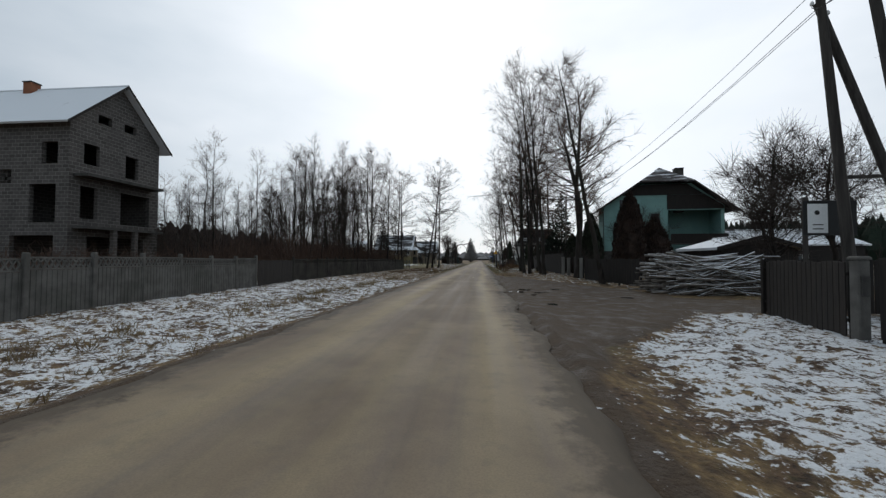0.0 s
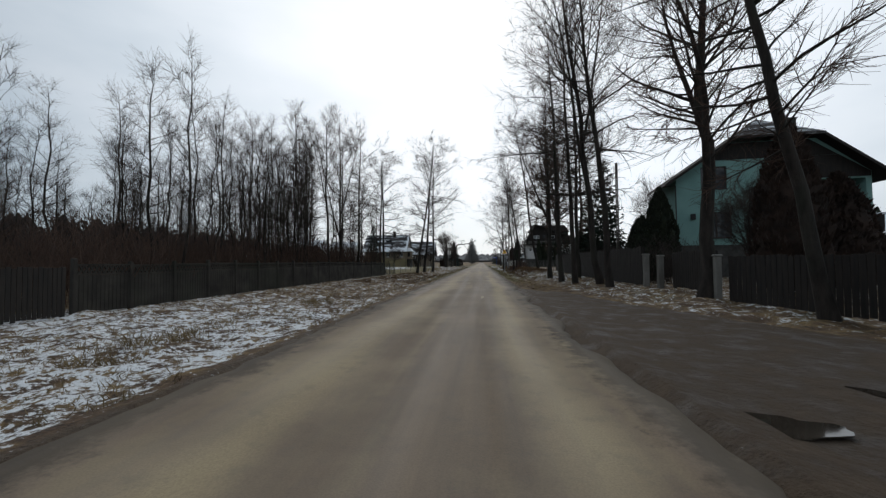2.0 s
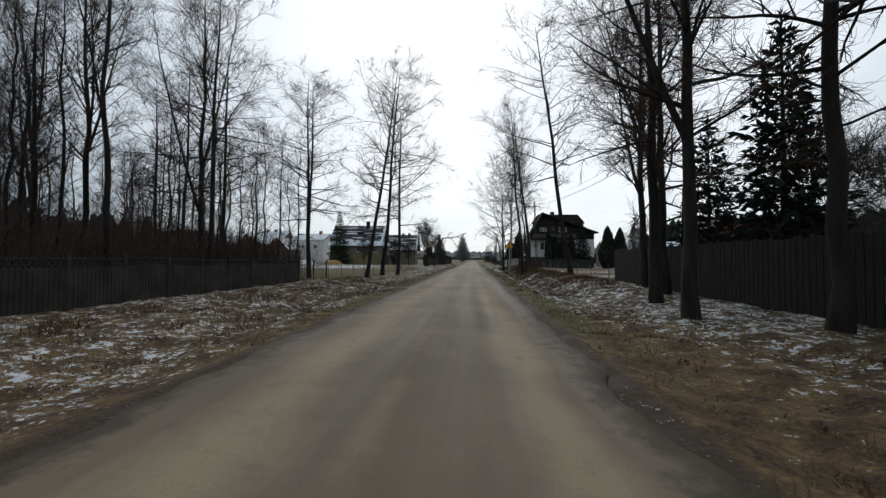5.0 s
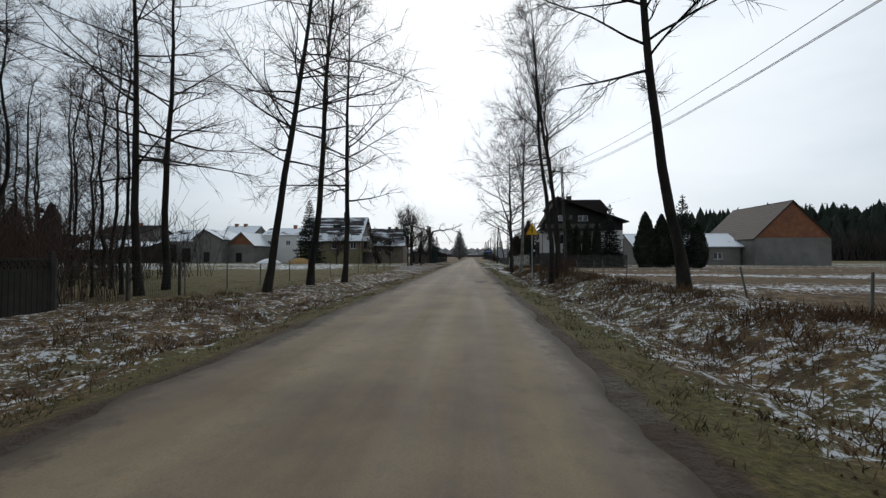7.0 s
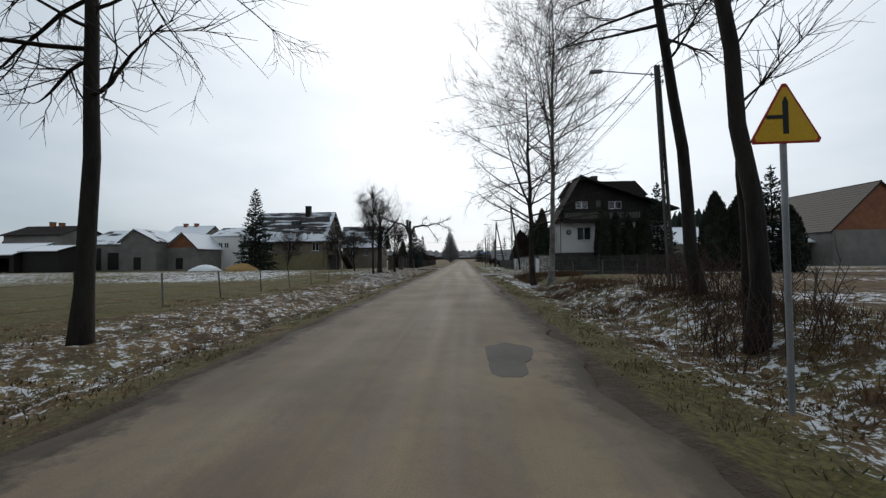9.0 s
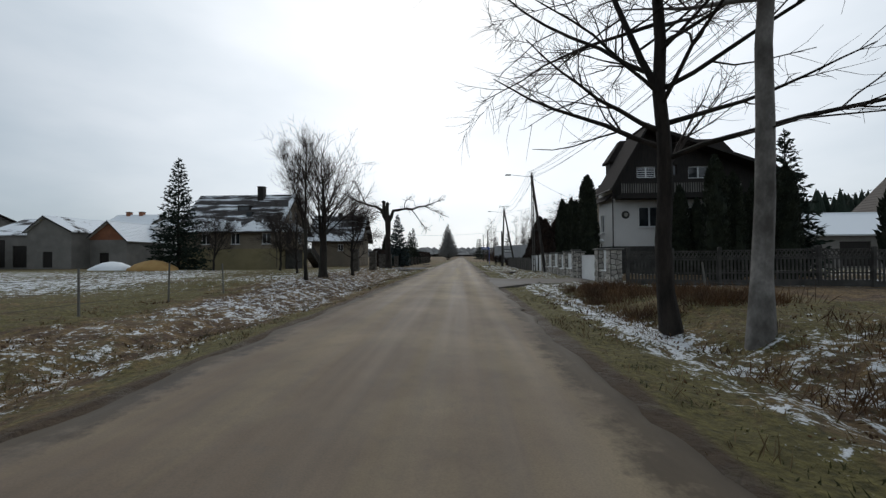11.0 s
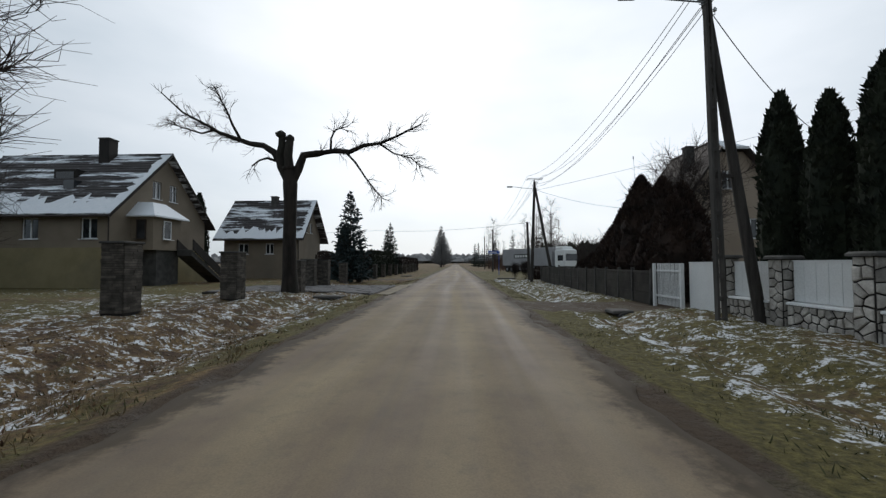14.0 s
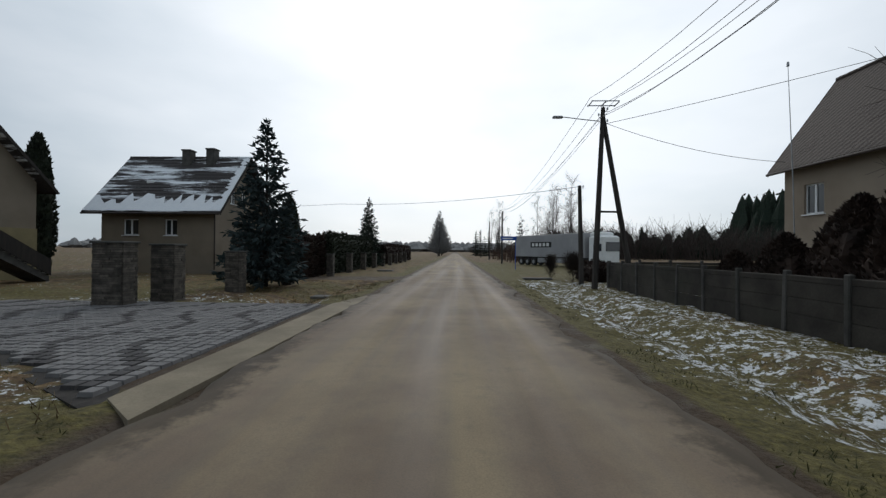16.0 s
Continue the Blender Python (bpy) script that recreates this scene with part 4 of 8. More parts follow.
        part("ridge", MB().tube([(half_l, hip[1] if hip else -og, ridge + 0.2), (half_l, ly + ob, ridge + 0.2)], 0.11, 8), roof, house)
        for yy in (-og - 0.03, ly + ob):
            for ex, rx in ((-oe, half_l), (lx + oe, half_l)):
                d = dl if ex < 0 else dr
                vb = MB().extrude([(ex, yy, eave - d * oe + 0.0), (rx, yy, ridge + 0.0), (rx, yy, ridge + 0.24), (ex, yy, eave - d * oe + 0.24)], (0, 0, 0), (0, 0.03, 0))
                if not (hip and yy < 0):
                    part("fascia", vb, fascia, house)
        if gutter:
            for ex, d in ((-oe - 0.06, dl), (lx + oe + 0.06, dr)):
                part("gutter", MB().tube([(ex, -og, eave - d * oe + 0.1), (ex, ly + ob, eave - d * oe + 0.1)], 0.07, 8), "darkframe", house)
            part("downpipe", MB().tube([(-oe - 0.05, -0.06, eave - dl * oe + 0.05), (-0.06, -0.08, eave - 0.5), (-0.06, -0.08, 0.1)], 0.045, 8), "darkframe", house)
    else:
        for key in ("e", "w"):
            m, length = sides[key]
            ra = ridge_at if key == "e" else 1 - ridge_at
            mb = MB()
            gh = [g for g in gable_holes if g[0] == key]
            gable_fill(mb, [(0.0, eave), (length, eave), (length * ra, ridge)], thick, [g[1:5] for g in gh], m)
            part("gable", mb, gable_mat or wall, house, weld=True)
            for g in gh:
                opts = dict(frame_mat=frame_mat, sill_mat=sill_mat)
                opts.update(g[5] if len(g) > 5 else {})
                window_parts(house, m, *g[1:5], **opts)
        half_s, half_n = ly * ridge_at, ly * (1 - ridge_at)
        ds, dn = (ridge - eave) / half_s, (ridge - eave) / half_n
        mb = MB()
        roof_slope(mb, (-og, -oe, eave - ds * oe + 0.22), (lx + og, -oe, eave - ds * oe + 0.22), (lx + og, half_s, ridge + 0.22), (-og, half_s, ridge + 0.22), 0.16, course)
        part("roof", mb, roof, house, roof_label, weld=True)
        mb = MB()
        roof_slope(mb, (lx + og, ly + oe, eave - dn * oe + 0.22), (-og, ly + oe, eave - dn * oe + 0.22), (-og, half_s, ridge + 0.22), (lx + og, half_s, ridge + 0.22), 0.16, course)
        part("roof", mb, roof, house, roof_label, weld=True)
        part("ridge", MB().tube([(-og, half_s, ridge + 0.2), (lx + og, half_s, ridge + 0.2)], 0.11, 8), roof, house)
        for xx in (-og - 0.03, lx + og):
            for ey, d in ((-oe, ds), (ly + oe, dn)):
                vb = MB().extrude([(xx, ey, eave - d * oe), (xx, half_s, ridge), (xx, half_s, ridge + 0.24), (xx, ey, eave - d * oe + 0.24)], (0, 0, 0), (0.03, 0, 0))
                part("fascia", vb, fascia, house)
        if gutter:
            for ey, d in ((-oe - 0.06, ds), (ly + oe + 0.06, dn)):
                part("gutter", MB().tube([(-og, ey, eave - d * oe + 0.1), (lx + og, ey, eave - d * oe + 0.1)], 0.07, 8), "darkframe", house)
            part("downpipe", MB().tube([(lx - 0.1, -oe, eave - ds * oe + 0.05), (lx + 0.06, -0.08, eave - 0.5), (lx + 0.06, -0.08, 0.1)], 0.045, 8), "darkframe", house)
    # floor slab and dark interior, so that openings look into a room
    part("floor_slab", MB().box(thick, thick, bottom, lx - thick, ly - thick, 0.05), "concrete_dark", house)
    part("ceiling_slab", MB().box(thick, thick, eave - 0.2, lx - thick, ly - thick, eave - 0.01), "concrete_dark", house)
    for cx, cy, w, top, cm in chimneys:
        mb = MB().bevel_box(cx - w / 2, cy - w / 2, eave - 0.5, cx + w / 2, cy + w / 2, top, 0.015)
        ch = part("chimney", mb, cm, house)
        part("chimney_cap", MB().bevel_box(cx - w / 2 - 0.06, cy - w / 2 - 0.06, top, cx + w / 2 + 0.06, cy + w / 2 + 0.06, top + 0.1, 0.02), "concrete_dark", ch)
    return house


def gable_fill(mb, tri, thick, holes, m, cut=None):
    """A gable triangle with holes, as strips between the heights where something begins or ends."""
    (ua, za), (ub, _), (ut, zt) = tri
    zs = sorted({za, cut or zt, *[h[1] for h in holes], *[h[3] for h in holes]})

    def span_at(z):
        f = (z - za) / (zt - za)
        return ua + (ut - ua) * f, ub + (ut - ub) * f

    for z0, z1 in zip(zs, zs[1:]):
        cuts = sorted((h[0], h[2]) for h in holes if h[1] < (z0 + z1) / 2 < h[3])
        (l0, r0), (l1, r1) = span_at(z0), span_at(z1)
        starts = [(l0, l1)] + [(b, b) for a, b in cuts]
        ends = [(a, a) for a, b in cuts] + [(r0, r1)]
        for (a0, a1), (b0, b1) in zip(starts, ends):
            front = [(a0, 0, z0), (b0, 0, z0), (b1, 0, z1), (a1, 0, z1)]
            mb.extrude([m @ Vector(p) for p in front], (0, 0, 0), m.to_3x3() @ Vector((0, thick, 0)))



def block_mat():
    """Courses of grey building blocks with pale mortar."""
    m, nt, bs = node_mat("grey_block")
    g = nt.nodes.new("ShaderNodeNewGeometry")
    sep = nt.nodes.new("ShaderNodeSeparateXYZ")
    nt.links.new(g.outputs["Position"], sep.inputs[0])
    com = nt.nodes.new("ShaderNodeCombineXYZ")
    nt.links.new(math2(nt, "ADD", sep.outputs["X"], sep.outputs["Y"]), com.inputs["X"])
    nt.links.new(sep.outputs["Z"], com.inputs["Y"])
    br = N(nt, "ShaderNodeTexBrick", Scale=1.0, Mortar_Size=0.022, Mortar_Smooth=0.3, Brick_Width=0.55, Row_Height=0.29)
    br.inputs["Color1"].default_value, br.inputs["Color2"].default_value, br.inputs["Mortar"].default_value = (0.066, 0.058, 0.053, 1), (0.108, 0.096, 0.088, 1), (0.20, 0.19, 0.177, 1)
    nt.links.new(com.outputs[0], br.inputs["Vector"])
    n1 = noise_of(nt, place_of(nt), 0.6, 5.0, 0.65)
    nt.links.new(mix_rgb(nt, span(nt, n1, 0.42, 0.72, 0.0, 0.55), br.outputs["Color"], (0.06, 0.053, 0.05)), bs.inputs["Base Color"])
    bs.inputs["Roughness"].default_value = 0.95
    bump_of(nt, bs, br.outputs["Fac"], -0.4, 0.02)
    return m


MAT["block"] = block_mat()
MAT["teal"] = surface("teal_render", (0.20, 0.36, 0.33), (0.24, 0.41, 0.38), 0.8, 60.0, 0.9, 0.2, 0.004, grime=(0.17, 0.29, 0.27))
MAT["cream"] = surface("cream_render", (0.72, 0.70, 0.67), (0.78, 0.76, 0.73), 0.7, 60.0, 0.9, 0.2, 0.004, grime=(0.62, 0.60, 0.57))
MAT["beige"] = surface("beige_render", (0.205, 0.166, 0.122), (0.255, 0.21, 0.158), 0.7, 60.0, 0.9, 0.2, 0.004, grime=(0.16, 0.14, 0.11))
MAT["tan"] = surface("tan_plinth", (0.23, 0.19, 0.10), (0.28, 0.235, 0.13), 0.9, 60.0, 0.9, 0.2, 0.004, grime=(0.14, 0.12, 0.08))
MAT["greyhouse"] = surface("grey_render", (0.17, 0.16, 0.145), (0.23, 0.215, 0.195), 0.7, 60.0, 0.9, 0.2, 0.004, grime=(0.12, 0.115, 0.10))
MAT["redbrick"] = surface("red_brick_gable", (0.22, 0.085, 0.045), (0.30, 0.125, 0.065), 1.2, 30.0, 0.9, 0.3, 0.01, grime=(0.15, 0.07, 0.045))
MAT["roof_snow"] = snowy("snowed_sheet_roof", (0.06, 0.05, 0.048), (0.10, 0.085, 0.08), 0.95, 0.5)
MAT["roof_patch"] = snowy("dark_tile_patchy_snow", (0.035, 0.032, 0.032), (0.07, 0.062, 0.06), 0.14, 0.8, (0.3, 2.2, 2.2))
MAT["roof_half"] = snowy("dark_tile_half_snow", (0.04, 0.036, 0.036), (0.075, 0.068, 0.066), 0.55, 0.55, (0.35, 1, 1))
MAT["roof_dark"] = snowy("dark_tile", (0.018, 0.015, 0.014), (0.034, 0.028, 0.026), 0.0, 0.7, rough=0.95)
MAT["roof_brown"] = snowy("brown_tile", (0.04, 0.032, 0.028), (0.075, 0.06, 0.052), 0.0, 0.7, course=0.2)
MAT["paver"] = surface("grey_paver", (0.135, 0.13, 0.13), (0.20, 0.195, 0.19), 2.0, 40.0, 0.85, 0.3, 0.006, vary=0.18)
MAT["paver_dark"] = surface("dark_paver", (0.045, 0.042, 0.042), (0.07, 0.066, 0.066), 2.0, 40.0, 0.85, 0.3, 0.006)
MAT["drive"] = surface("grey_asphalt", (0.10, 0.088, 0.076), (0.15, 0.132, 0.113), 0.8, 50.0, 0.85, 0.3, 0.008, grime=(0.16, 0.15, 0.14))
MAT["yellow"] = surface("sign_yellow", (0.75, 0.42, 0.015), (0.80, 0.47, 0.02), 2.0, 40.0, 0.45, 0.0, grime=(0.62, 0.36, 0.03))
MAT["red"] = surface("sign_red", (0.42, 0.03, 0.02), (0.48, 0.04, 0.03), 2.0, 40.0, 0.45, 0.0)
MAT["black"] = surface("sign_black", (0.012, 0.012, 0.012), (0.02, 0.02, 0.02), 2.0, 40.0, 0.5, 0.0)
MAT["blue"] = surface("sign_blue", (0.02, 0.08, 0.36), (0.03, 0.10, 0.42), 2.0, 40.0, 0.5, 0.0)
MAT["sand"] = surface("builders_sand", (0.33, 0.195, 0.07), (0.41, 0.26, 0.10), 1.2, 40.0, 0.95, 0.4, 0.01)
MAT["greyveneer"] = surface("trailer_tarpaulin", (0.30, 0.30, 0.31), (0.36, 0.36, 0.37), 0.6, 20.0, 0.6, 0.1, 0.005, grime=(0.24, 0.24, 0.24))
MAT["logbark"] = surface("log_bark", (0.075, 0.062, 0.05), (0.27, 0.24, 0.21), 4.0, 30.0, 0.95, 0.5, 0.01, vary=0.4)
MAT["mesh_green"] = surface("green_wire", (0.02, 0.03, 0.022), (0.035, 0.045, 0.03), 3.0, 30.0, 0.6, 0.0)
# twig colour paled so that it carries the haze of distance
MAT["hazetwig"] = surface("haze_pale_twig", (0.20, 0.195, 0.19), (0.28, 0.275, 0.27), 2.0, 30.0, 0.95, 0.0)
MAT["weed"] = surface("dead_weed", (0.055, 0.030, 0.016), (0.17, 0.092, 0.042), 1.2, 20.0, 0.9, 0.0)
MAT["brownwash"] = surface("brown_grey_render", (0.265, 0.212, 0.16), (0.325, 0.265, 0.205), 0.7, 60.0, 0.9, 0.2, 0.004, grime=(0.22, 0.19, 0.165))
MAT["roof_barn"] = snowy("grey_barn_tile", (0.085, 0.072, 0.064), (0.14, 0.12, 0.105), 0.0, 0.7)
# darker concrete; for the fence by the wood it includes the wood's shade
MAT["concrete_darker"] = surface("darker_concrete", (0.027, 0.0235, 0.020), (0.06, 0.053, 0.044), 1.2, 30.0, 0.95, 0.4, 0.006, grime=(0.03, 0.032, 0.022))


# ---- houses ----
W = dict(split=2)
DF = dict(frame_mat="darkframe", sill_mat="darkframe")
teal_house = gable_house("house", 15.27, 57.33, 28.12, 60.8, 0, 7.77, 12.5, "y", "teal rendered house with dark half-hipped tile roof", "teal", "roof_dark", (0.95, 0.9),
            {"s": [(1.76, 3.09, 3.85, 5.1, DF), (1.76, 6.88, 3.57, 7.77, dict(empty=True)), (5.15, 5.2, 6.15, 6.95, dict(split=1, **DF)),
                   (2.2, 0.0, 4.8, 2.2, dict(door="darkwood")), (7.0, 0.3, 12.5, 3.3, dict(empty=True)), (7.0, 3.8, 12.5, 7.3, dict(empty=True))]}, gable_mat="teal", gable_holes=[("s", 1.76, 7.77, 3.57, 8.63, dict(empty=True))],
            chimneys=[(8.9, 2.2, 0.9, 12.5, "concrete_dark")], hip=(10.4, 2.2), hip_mat="roof_patch", plinth=(2.55, "concrete_dark"), ridge_at=0.53, back=0.15)
window_parts(teal_house, pose(0, 0, 0), 1.76, 6.88, 3.57, 8.63, blind=True, **DF)
part("boarding", MB().extrude([(2.0, -0.06, 9.1), (10.8, -0.06, 9.1), (9.0, -0.06, 10.35), (3.75, -0.06, 10.35)], (0, 0, 0), (0, 0.055, 0)), "darkwood", teal_house)
part("side_boarding", MB().extrude([(6.9, -0.05, 7.4), (12.8, -0.05, 7.4), (12.8, -0.05, 7.75), (10.85, -0.05, 9.08), (6.9, -0.05, 9.08)], (0, 0, 0), (0, 0.045, 0)), "darkwood", teal_house)
part("balcony_front", MB().bevel_box(7.0, -0.9, 3.4, 12.85, -0.82, 4.5, 0.01), "darkwood", teal_house)
part("balcony_floor", MB().bevel_box(7.0, -0.9, 3.3, 12.85, -0.004, 3.4, 0.01), "concrete_dark", teal_house)
part("wall_lamp", MB().bevel_box(0.95, -0.16, 4.55, 1.3, -0.004, 5.0, 0.03), "black", teal_house)
teal_house.matrix_world = pose(15.27, 57.33, 0, 0, 0, -6)
gable_house("unfinished_house", -43.0, 36.0, -31.0, 44.4, 0, 12.4, 16.4, "x", "unfinished grey block house with empty window openings", "block", "roof_snow", (0.8, 0.7),
            {"e": [(0.9, 4.6, 2.3, 7.2, dict(empty=True)), (1.1, 9.0, 2.4, 10.7, dict(empty=True)), (4.4, 4.4, 7.4, 7.2, dict(empty=True)), (4.8, 8.6, 6.1, 10.6, dict(empty=True)), (1.5, 0.2, 6.8, 3.2, dict(empty=True))],
             "s": [(9.6, 8.8, 11.0, 10.5, dict(empty=True)), (6.0, 7.3, 7.0, 8.4, dict(empty=True)), (8.6, 4.2, 10.9, 7.2, dict(empty=True)), (7.0, 0.5, 10.8, 3.2, dict(empty=True)), (2.0, 4.6, 4.0, 7.2, dict(empty=True))]},
            chimneys=[(3.4, 4.0, 0.8, 17.1, "redbrick")], gutter=False, course=0, gable_holes=[("e", 2.2, 12.7, 3.4, 13.4, dict(empty=True)), ("e", 4.6, 12.7, 5.8, 13.4, dict(empty=True))])
gable_house("house", 11.45, 126.6, 23.75, 129.65, 0, 6.9, 10.6, "y", "cream rendered house with dark boarded gable and balcony", "cream", "roof_dark", (0.5, 1.1),
            {"s": [(1.87, 3.48, 3.45, 5.0, dict(sill=True)), (5.4, 3.42, 7.5, 4.94, {})], "w": [(0.45, 3.2, 1.25, 4.6, {})]}, gable_mat="darkwood", back=-0.5, course=0, ridge_at=0.175, gable_holes=[("s", 1.77, 7.15, 3.15, 8.0, dict(sill=False, bars=4)), ("s", 4.1, 7.3, 4.7, 8.1, dict(frame_mat="darkframe", sill=False)), ("s", 5.5, 7.05, 7.0, 7.95, dict(sill=False))], chimneys=[(4.6, 2.2, 0.7, 11.2, "concrete_dark")], plinth=(2.05, "concrete_dark"))
gable_house("house", -37.3, 147.0, -24.1, 157.2, 0, 5.2, 10.2, "x", "beige rendered house with steep roof under patchy snow", "beige", "roof_patch", (0.6, 0.6),
            {"s": [(11.2, 3.2, 12.4, 4.65, {}), (10.9, 1.7, 11.9, 2.15, dict(sill=False)), (3.0, 3.2, 4.2, 4.65, {}), (7.0, 3.2, 8.2, 4.65, {})], "e": [(0.7, 0.1, 2.6, 2.3, dict(door="darkwood")), (5.0, 2.5, 6.0, 4.6, {})]},
            chimneys=[(8.8, 4.6, 0.85, 11.5, "darkwood")], plinth=(2.6, "tan"), gable_holes=[("e", 3.8, 6.6, 4.7, 8.0, {}), ("e", 5.6, 6.6, 6.5, 8.0, {})])
gable_house("house", -25.7, 163.0, -17.5, 169.8, 0, 4.7, 8.6, "x", "grey beige house with two chimneys and patchy snow on dark tiles", "beige", "roof_patch", (0.7, 0.8),
            {"s": [(1.6, 2.5, 2.7, 3.65, {}), (4.6, 2.5, 5.5, 3.65, {})]}, chimneys=[(4.2, 3.0, 0.65, 9.2, "concrete_dark"), (6.1, 3.0, 0.65, 9.3, "concrete_dark")], gable_holes=[("e", 1.9, 5.0, 2.6, 6.2, {}), ("e", 3.4, 5.0, 4.1, 6.2, {})])
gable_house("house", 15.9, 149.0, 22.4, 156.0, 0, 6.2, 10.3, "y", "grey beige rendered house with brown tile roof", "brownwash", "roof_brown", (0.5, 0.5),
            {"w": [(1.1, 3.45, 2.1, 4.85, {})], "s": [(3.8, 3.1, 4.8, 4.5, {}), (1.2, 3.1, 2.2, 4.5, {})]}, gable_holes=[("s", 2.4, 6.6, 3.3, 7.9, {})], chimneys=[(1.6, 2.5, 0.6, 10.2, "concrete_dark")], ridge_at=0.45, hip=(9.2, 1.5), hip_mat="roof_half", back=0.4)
# farm on the right, far over the field
gable_house("barn", 49.0, 135.0, 61.4, 150.0, 0, 4.7, 10.9, "y", "grey block barn with red brick gable", "greyhouse", "roof_barn", (0.4, 0.3), {}, gable_mat="redbrick", gutter=False, group="farm buildings", course=0.5)
gable_house("shed", 30.0, 138.0, 48.6, 146.0, 0, 3.4, 5.6, "x", "long low farm shed with snow-covered roof", "greyhouse", "roof_snow", (0.6, 0.4), {"s": [(3, 1.0, 4.5, 2.2, {}), (8, 0.1, 11, 2.6, dict(door="darkwood")), (14, 1.0, 15.5, 2.2, {})]}, gutter=False, group="farm buildings", course=0)
# farm across the meadow on the left
DD = dict(door="darkwood")
gable_house("farmhouse", -77.4, 156.5, -68.2, 165.5, 0, 5.4, 8.3, "x", "grey farm building with long snowy roof and dark doorways", "greyhouse", "roof_half", (0.5, 0.3), {"s": [(0.4, 0.1, 3.9, 4.6, DD), (5.2, 0.1, 7.6, 3.6, DD)]}, gutter=False, group="farm buildings", ridge_at=0.7, course=0.4)
gable_house("farmhouse", -68.0, 155.0, -60.7, 166.0, 0, 5.7, 8.0, "y", "plain grey gabled farm building", "greyhouse", "roof_half", (0.4, 0.4), {"s": [(2.6, 0.1, 4.2, 2.6, DD)]}, gutter=False, group="farm buildings", ridge_at=0.4)
gable_house("farmhouse", -72.5, 172.0, -63.0, 181.0, 0, 7.6, 10.4, "x", "house behind the farm with snow-covered roof and two chimneys", "greyhouse", "roof_snow", (0.4, 0.4), {}, chimneys=[(2.2, 4.5, 0.8, 11.2, "redbrick"), (5.0, 4.5, 0.8, 11.2, "redbrick")], gutter=False, group="farm buildings")
gable_house("farmhouse", -61.0, 158.0, -54.4, 168.0, 0, 4.5, 7.4, "y", "small brown gabled building with snow on its roof", "greyhouse", "roof_snow", (0.5, 0.5), {"s": [(2.0, 0.1, 3.6, 2.4, DD)]}, gutter=False, group="farm buildings", ridge_at=0.55, gable_mat="redbrick")
gable_house("farmhouse", -56.3, 166.0, -46.6, 175.0, 0, 7.3, 9.2, "x", "pale two-storey house with snowy roof behind the farm", "cream", "roof_half", (0.4, 0.4), {"s": [(1.2, 4.6, 2.2, 5.8, {}), (2.6, 4.6, 3.6, 5.8, {}), (6.4, 4.6, 7.6, 5.8, {})]}, chimneys=[(7.0, 4.5, 0.8, 10.2, "redbrick")], gutter=False, group="farm buildings")
gable_house("farmhouse", -96.6, 158.0, -83.8, 168.0, 0, 7.6, 9.6, "x", "grey two-storey house with dark low roof", "greyhouse", "roof_dark", (0.6, 0.6), {"s": [(2, 4.6, 3.4, 6.0, {}), (6, 4.6, 7.4, 6.0, {}), (10, 4.6, 11.4, 6.0, {})]}, chimneys=[(5.4, 5, 0.8, 10.7, "redbrick"), (7.6, 5, 0.8, 10.5, "redbrick")], gutter=False, group="farm buildings")
gable_house("shed", -92.0, 146.0, -79.6, 153.0, 0, 3.2, 5.3, "x", "low open shed with snow on its sloping roof", "darkwood", "roof_snow", (0.5, 0.3), {"s": [(1.0, 0.1, 5.5, 2.6, dict(empty=True)), (6.5, 0.1, 11.5, 2.6, dict(empty=True))]}, gutter=False, group="farm buildings", course=0, ridge_at=0.9)
gable_house("shed", -79.2, 147.0, -72.4, 153.0, 0, 3.8, 4.7, "x", "low brown shed with snow on its roof", "darkwood", "roof_snow", (0.5, 0.4), {}, gutter=False, group="farm buildings", course=0)

# ---- first trees ----
plant("forked", "tree", 8.0, 40.0, "thick bare tree forked low beside the gate posts", 0, 1.0)
for i, (k, x, y, s, le) in enumerate([("larch_b", 8.6, 35.7, 1.0, -11.0), ("alder_b", 6.4, 45.4, 1.0, -4.0), ("tall_a", 6.45, 47.1, 1.0, -5.0), ("alder_a", 5.55, 49.1, 0.95, -2.0), ("alder_c", 5.25, 51.6, 1.1, -1.0), ("lime_b", 5.5, 57.5, 1.0, 0.0), ("larch_a", 6.0, 60.5, 0.95, 0.0),
                                      ("larch_b", 7.2, 55.5, 1.0, 0.0), ("larch_a", 10.2, 67.0, 1.0, 0.0), ("lime_a", 8.0, 66.0, 0.9, 0.0), ("lime_a", 7.5, 63.0, 0.9, 0.0),
                                      ("alder_b", 6.4, 91.3, 1.0, -6.0), ("tall_b", 4.95, 87.3, 0.9, -5.0), ("thin_a", 5.5, 88.2, 1.0, -4.0), ("broad", 4.45, 105.1, 0.95, 0.0), ("pale", 5.1, 103.6, 1.0, 0.0),
                                      ("alder_c", -13.5, 78.8, 1.1, 0.0), ("alder_b", -15.0, 82.0, 1.0, 0.0)]):
    plant(k, "tree", x, y, "bare roadside tree with pale bark" if k == "pale" else "bare roadside tree with dark bark", turn=37 * i, size=s, lean=(le, 0.0))
rng = rand(77)
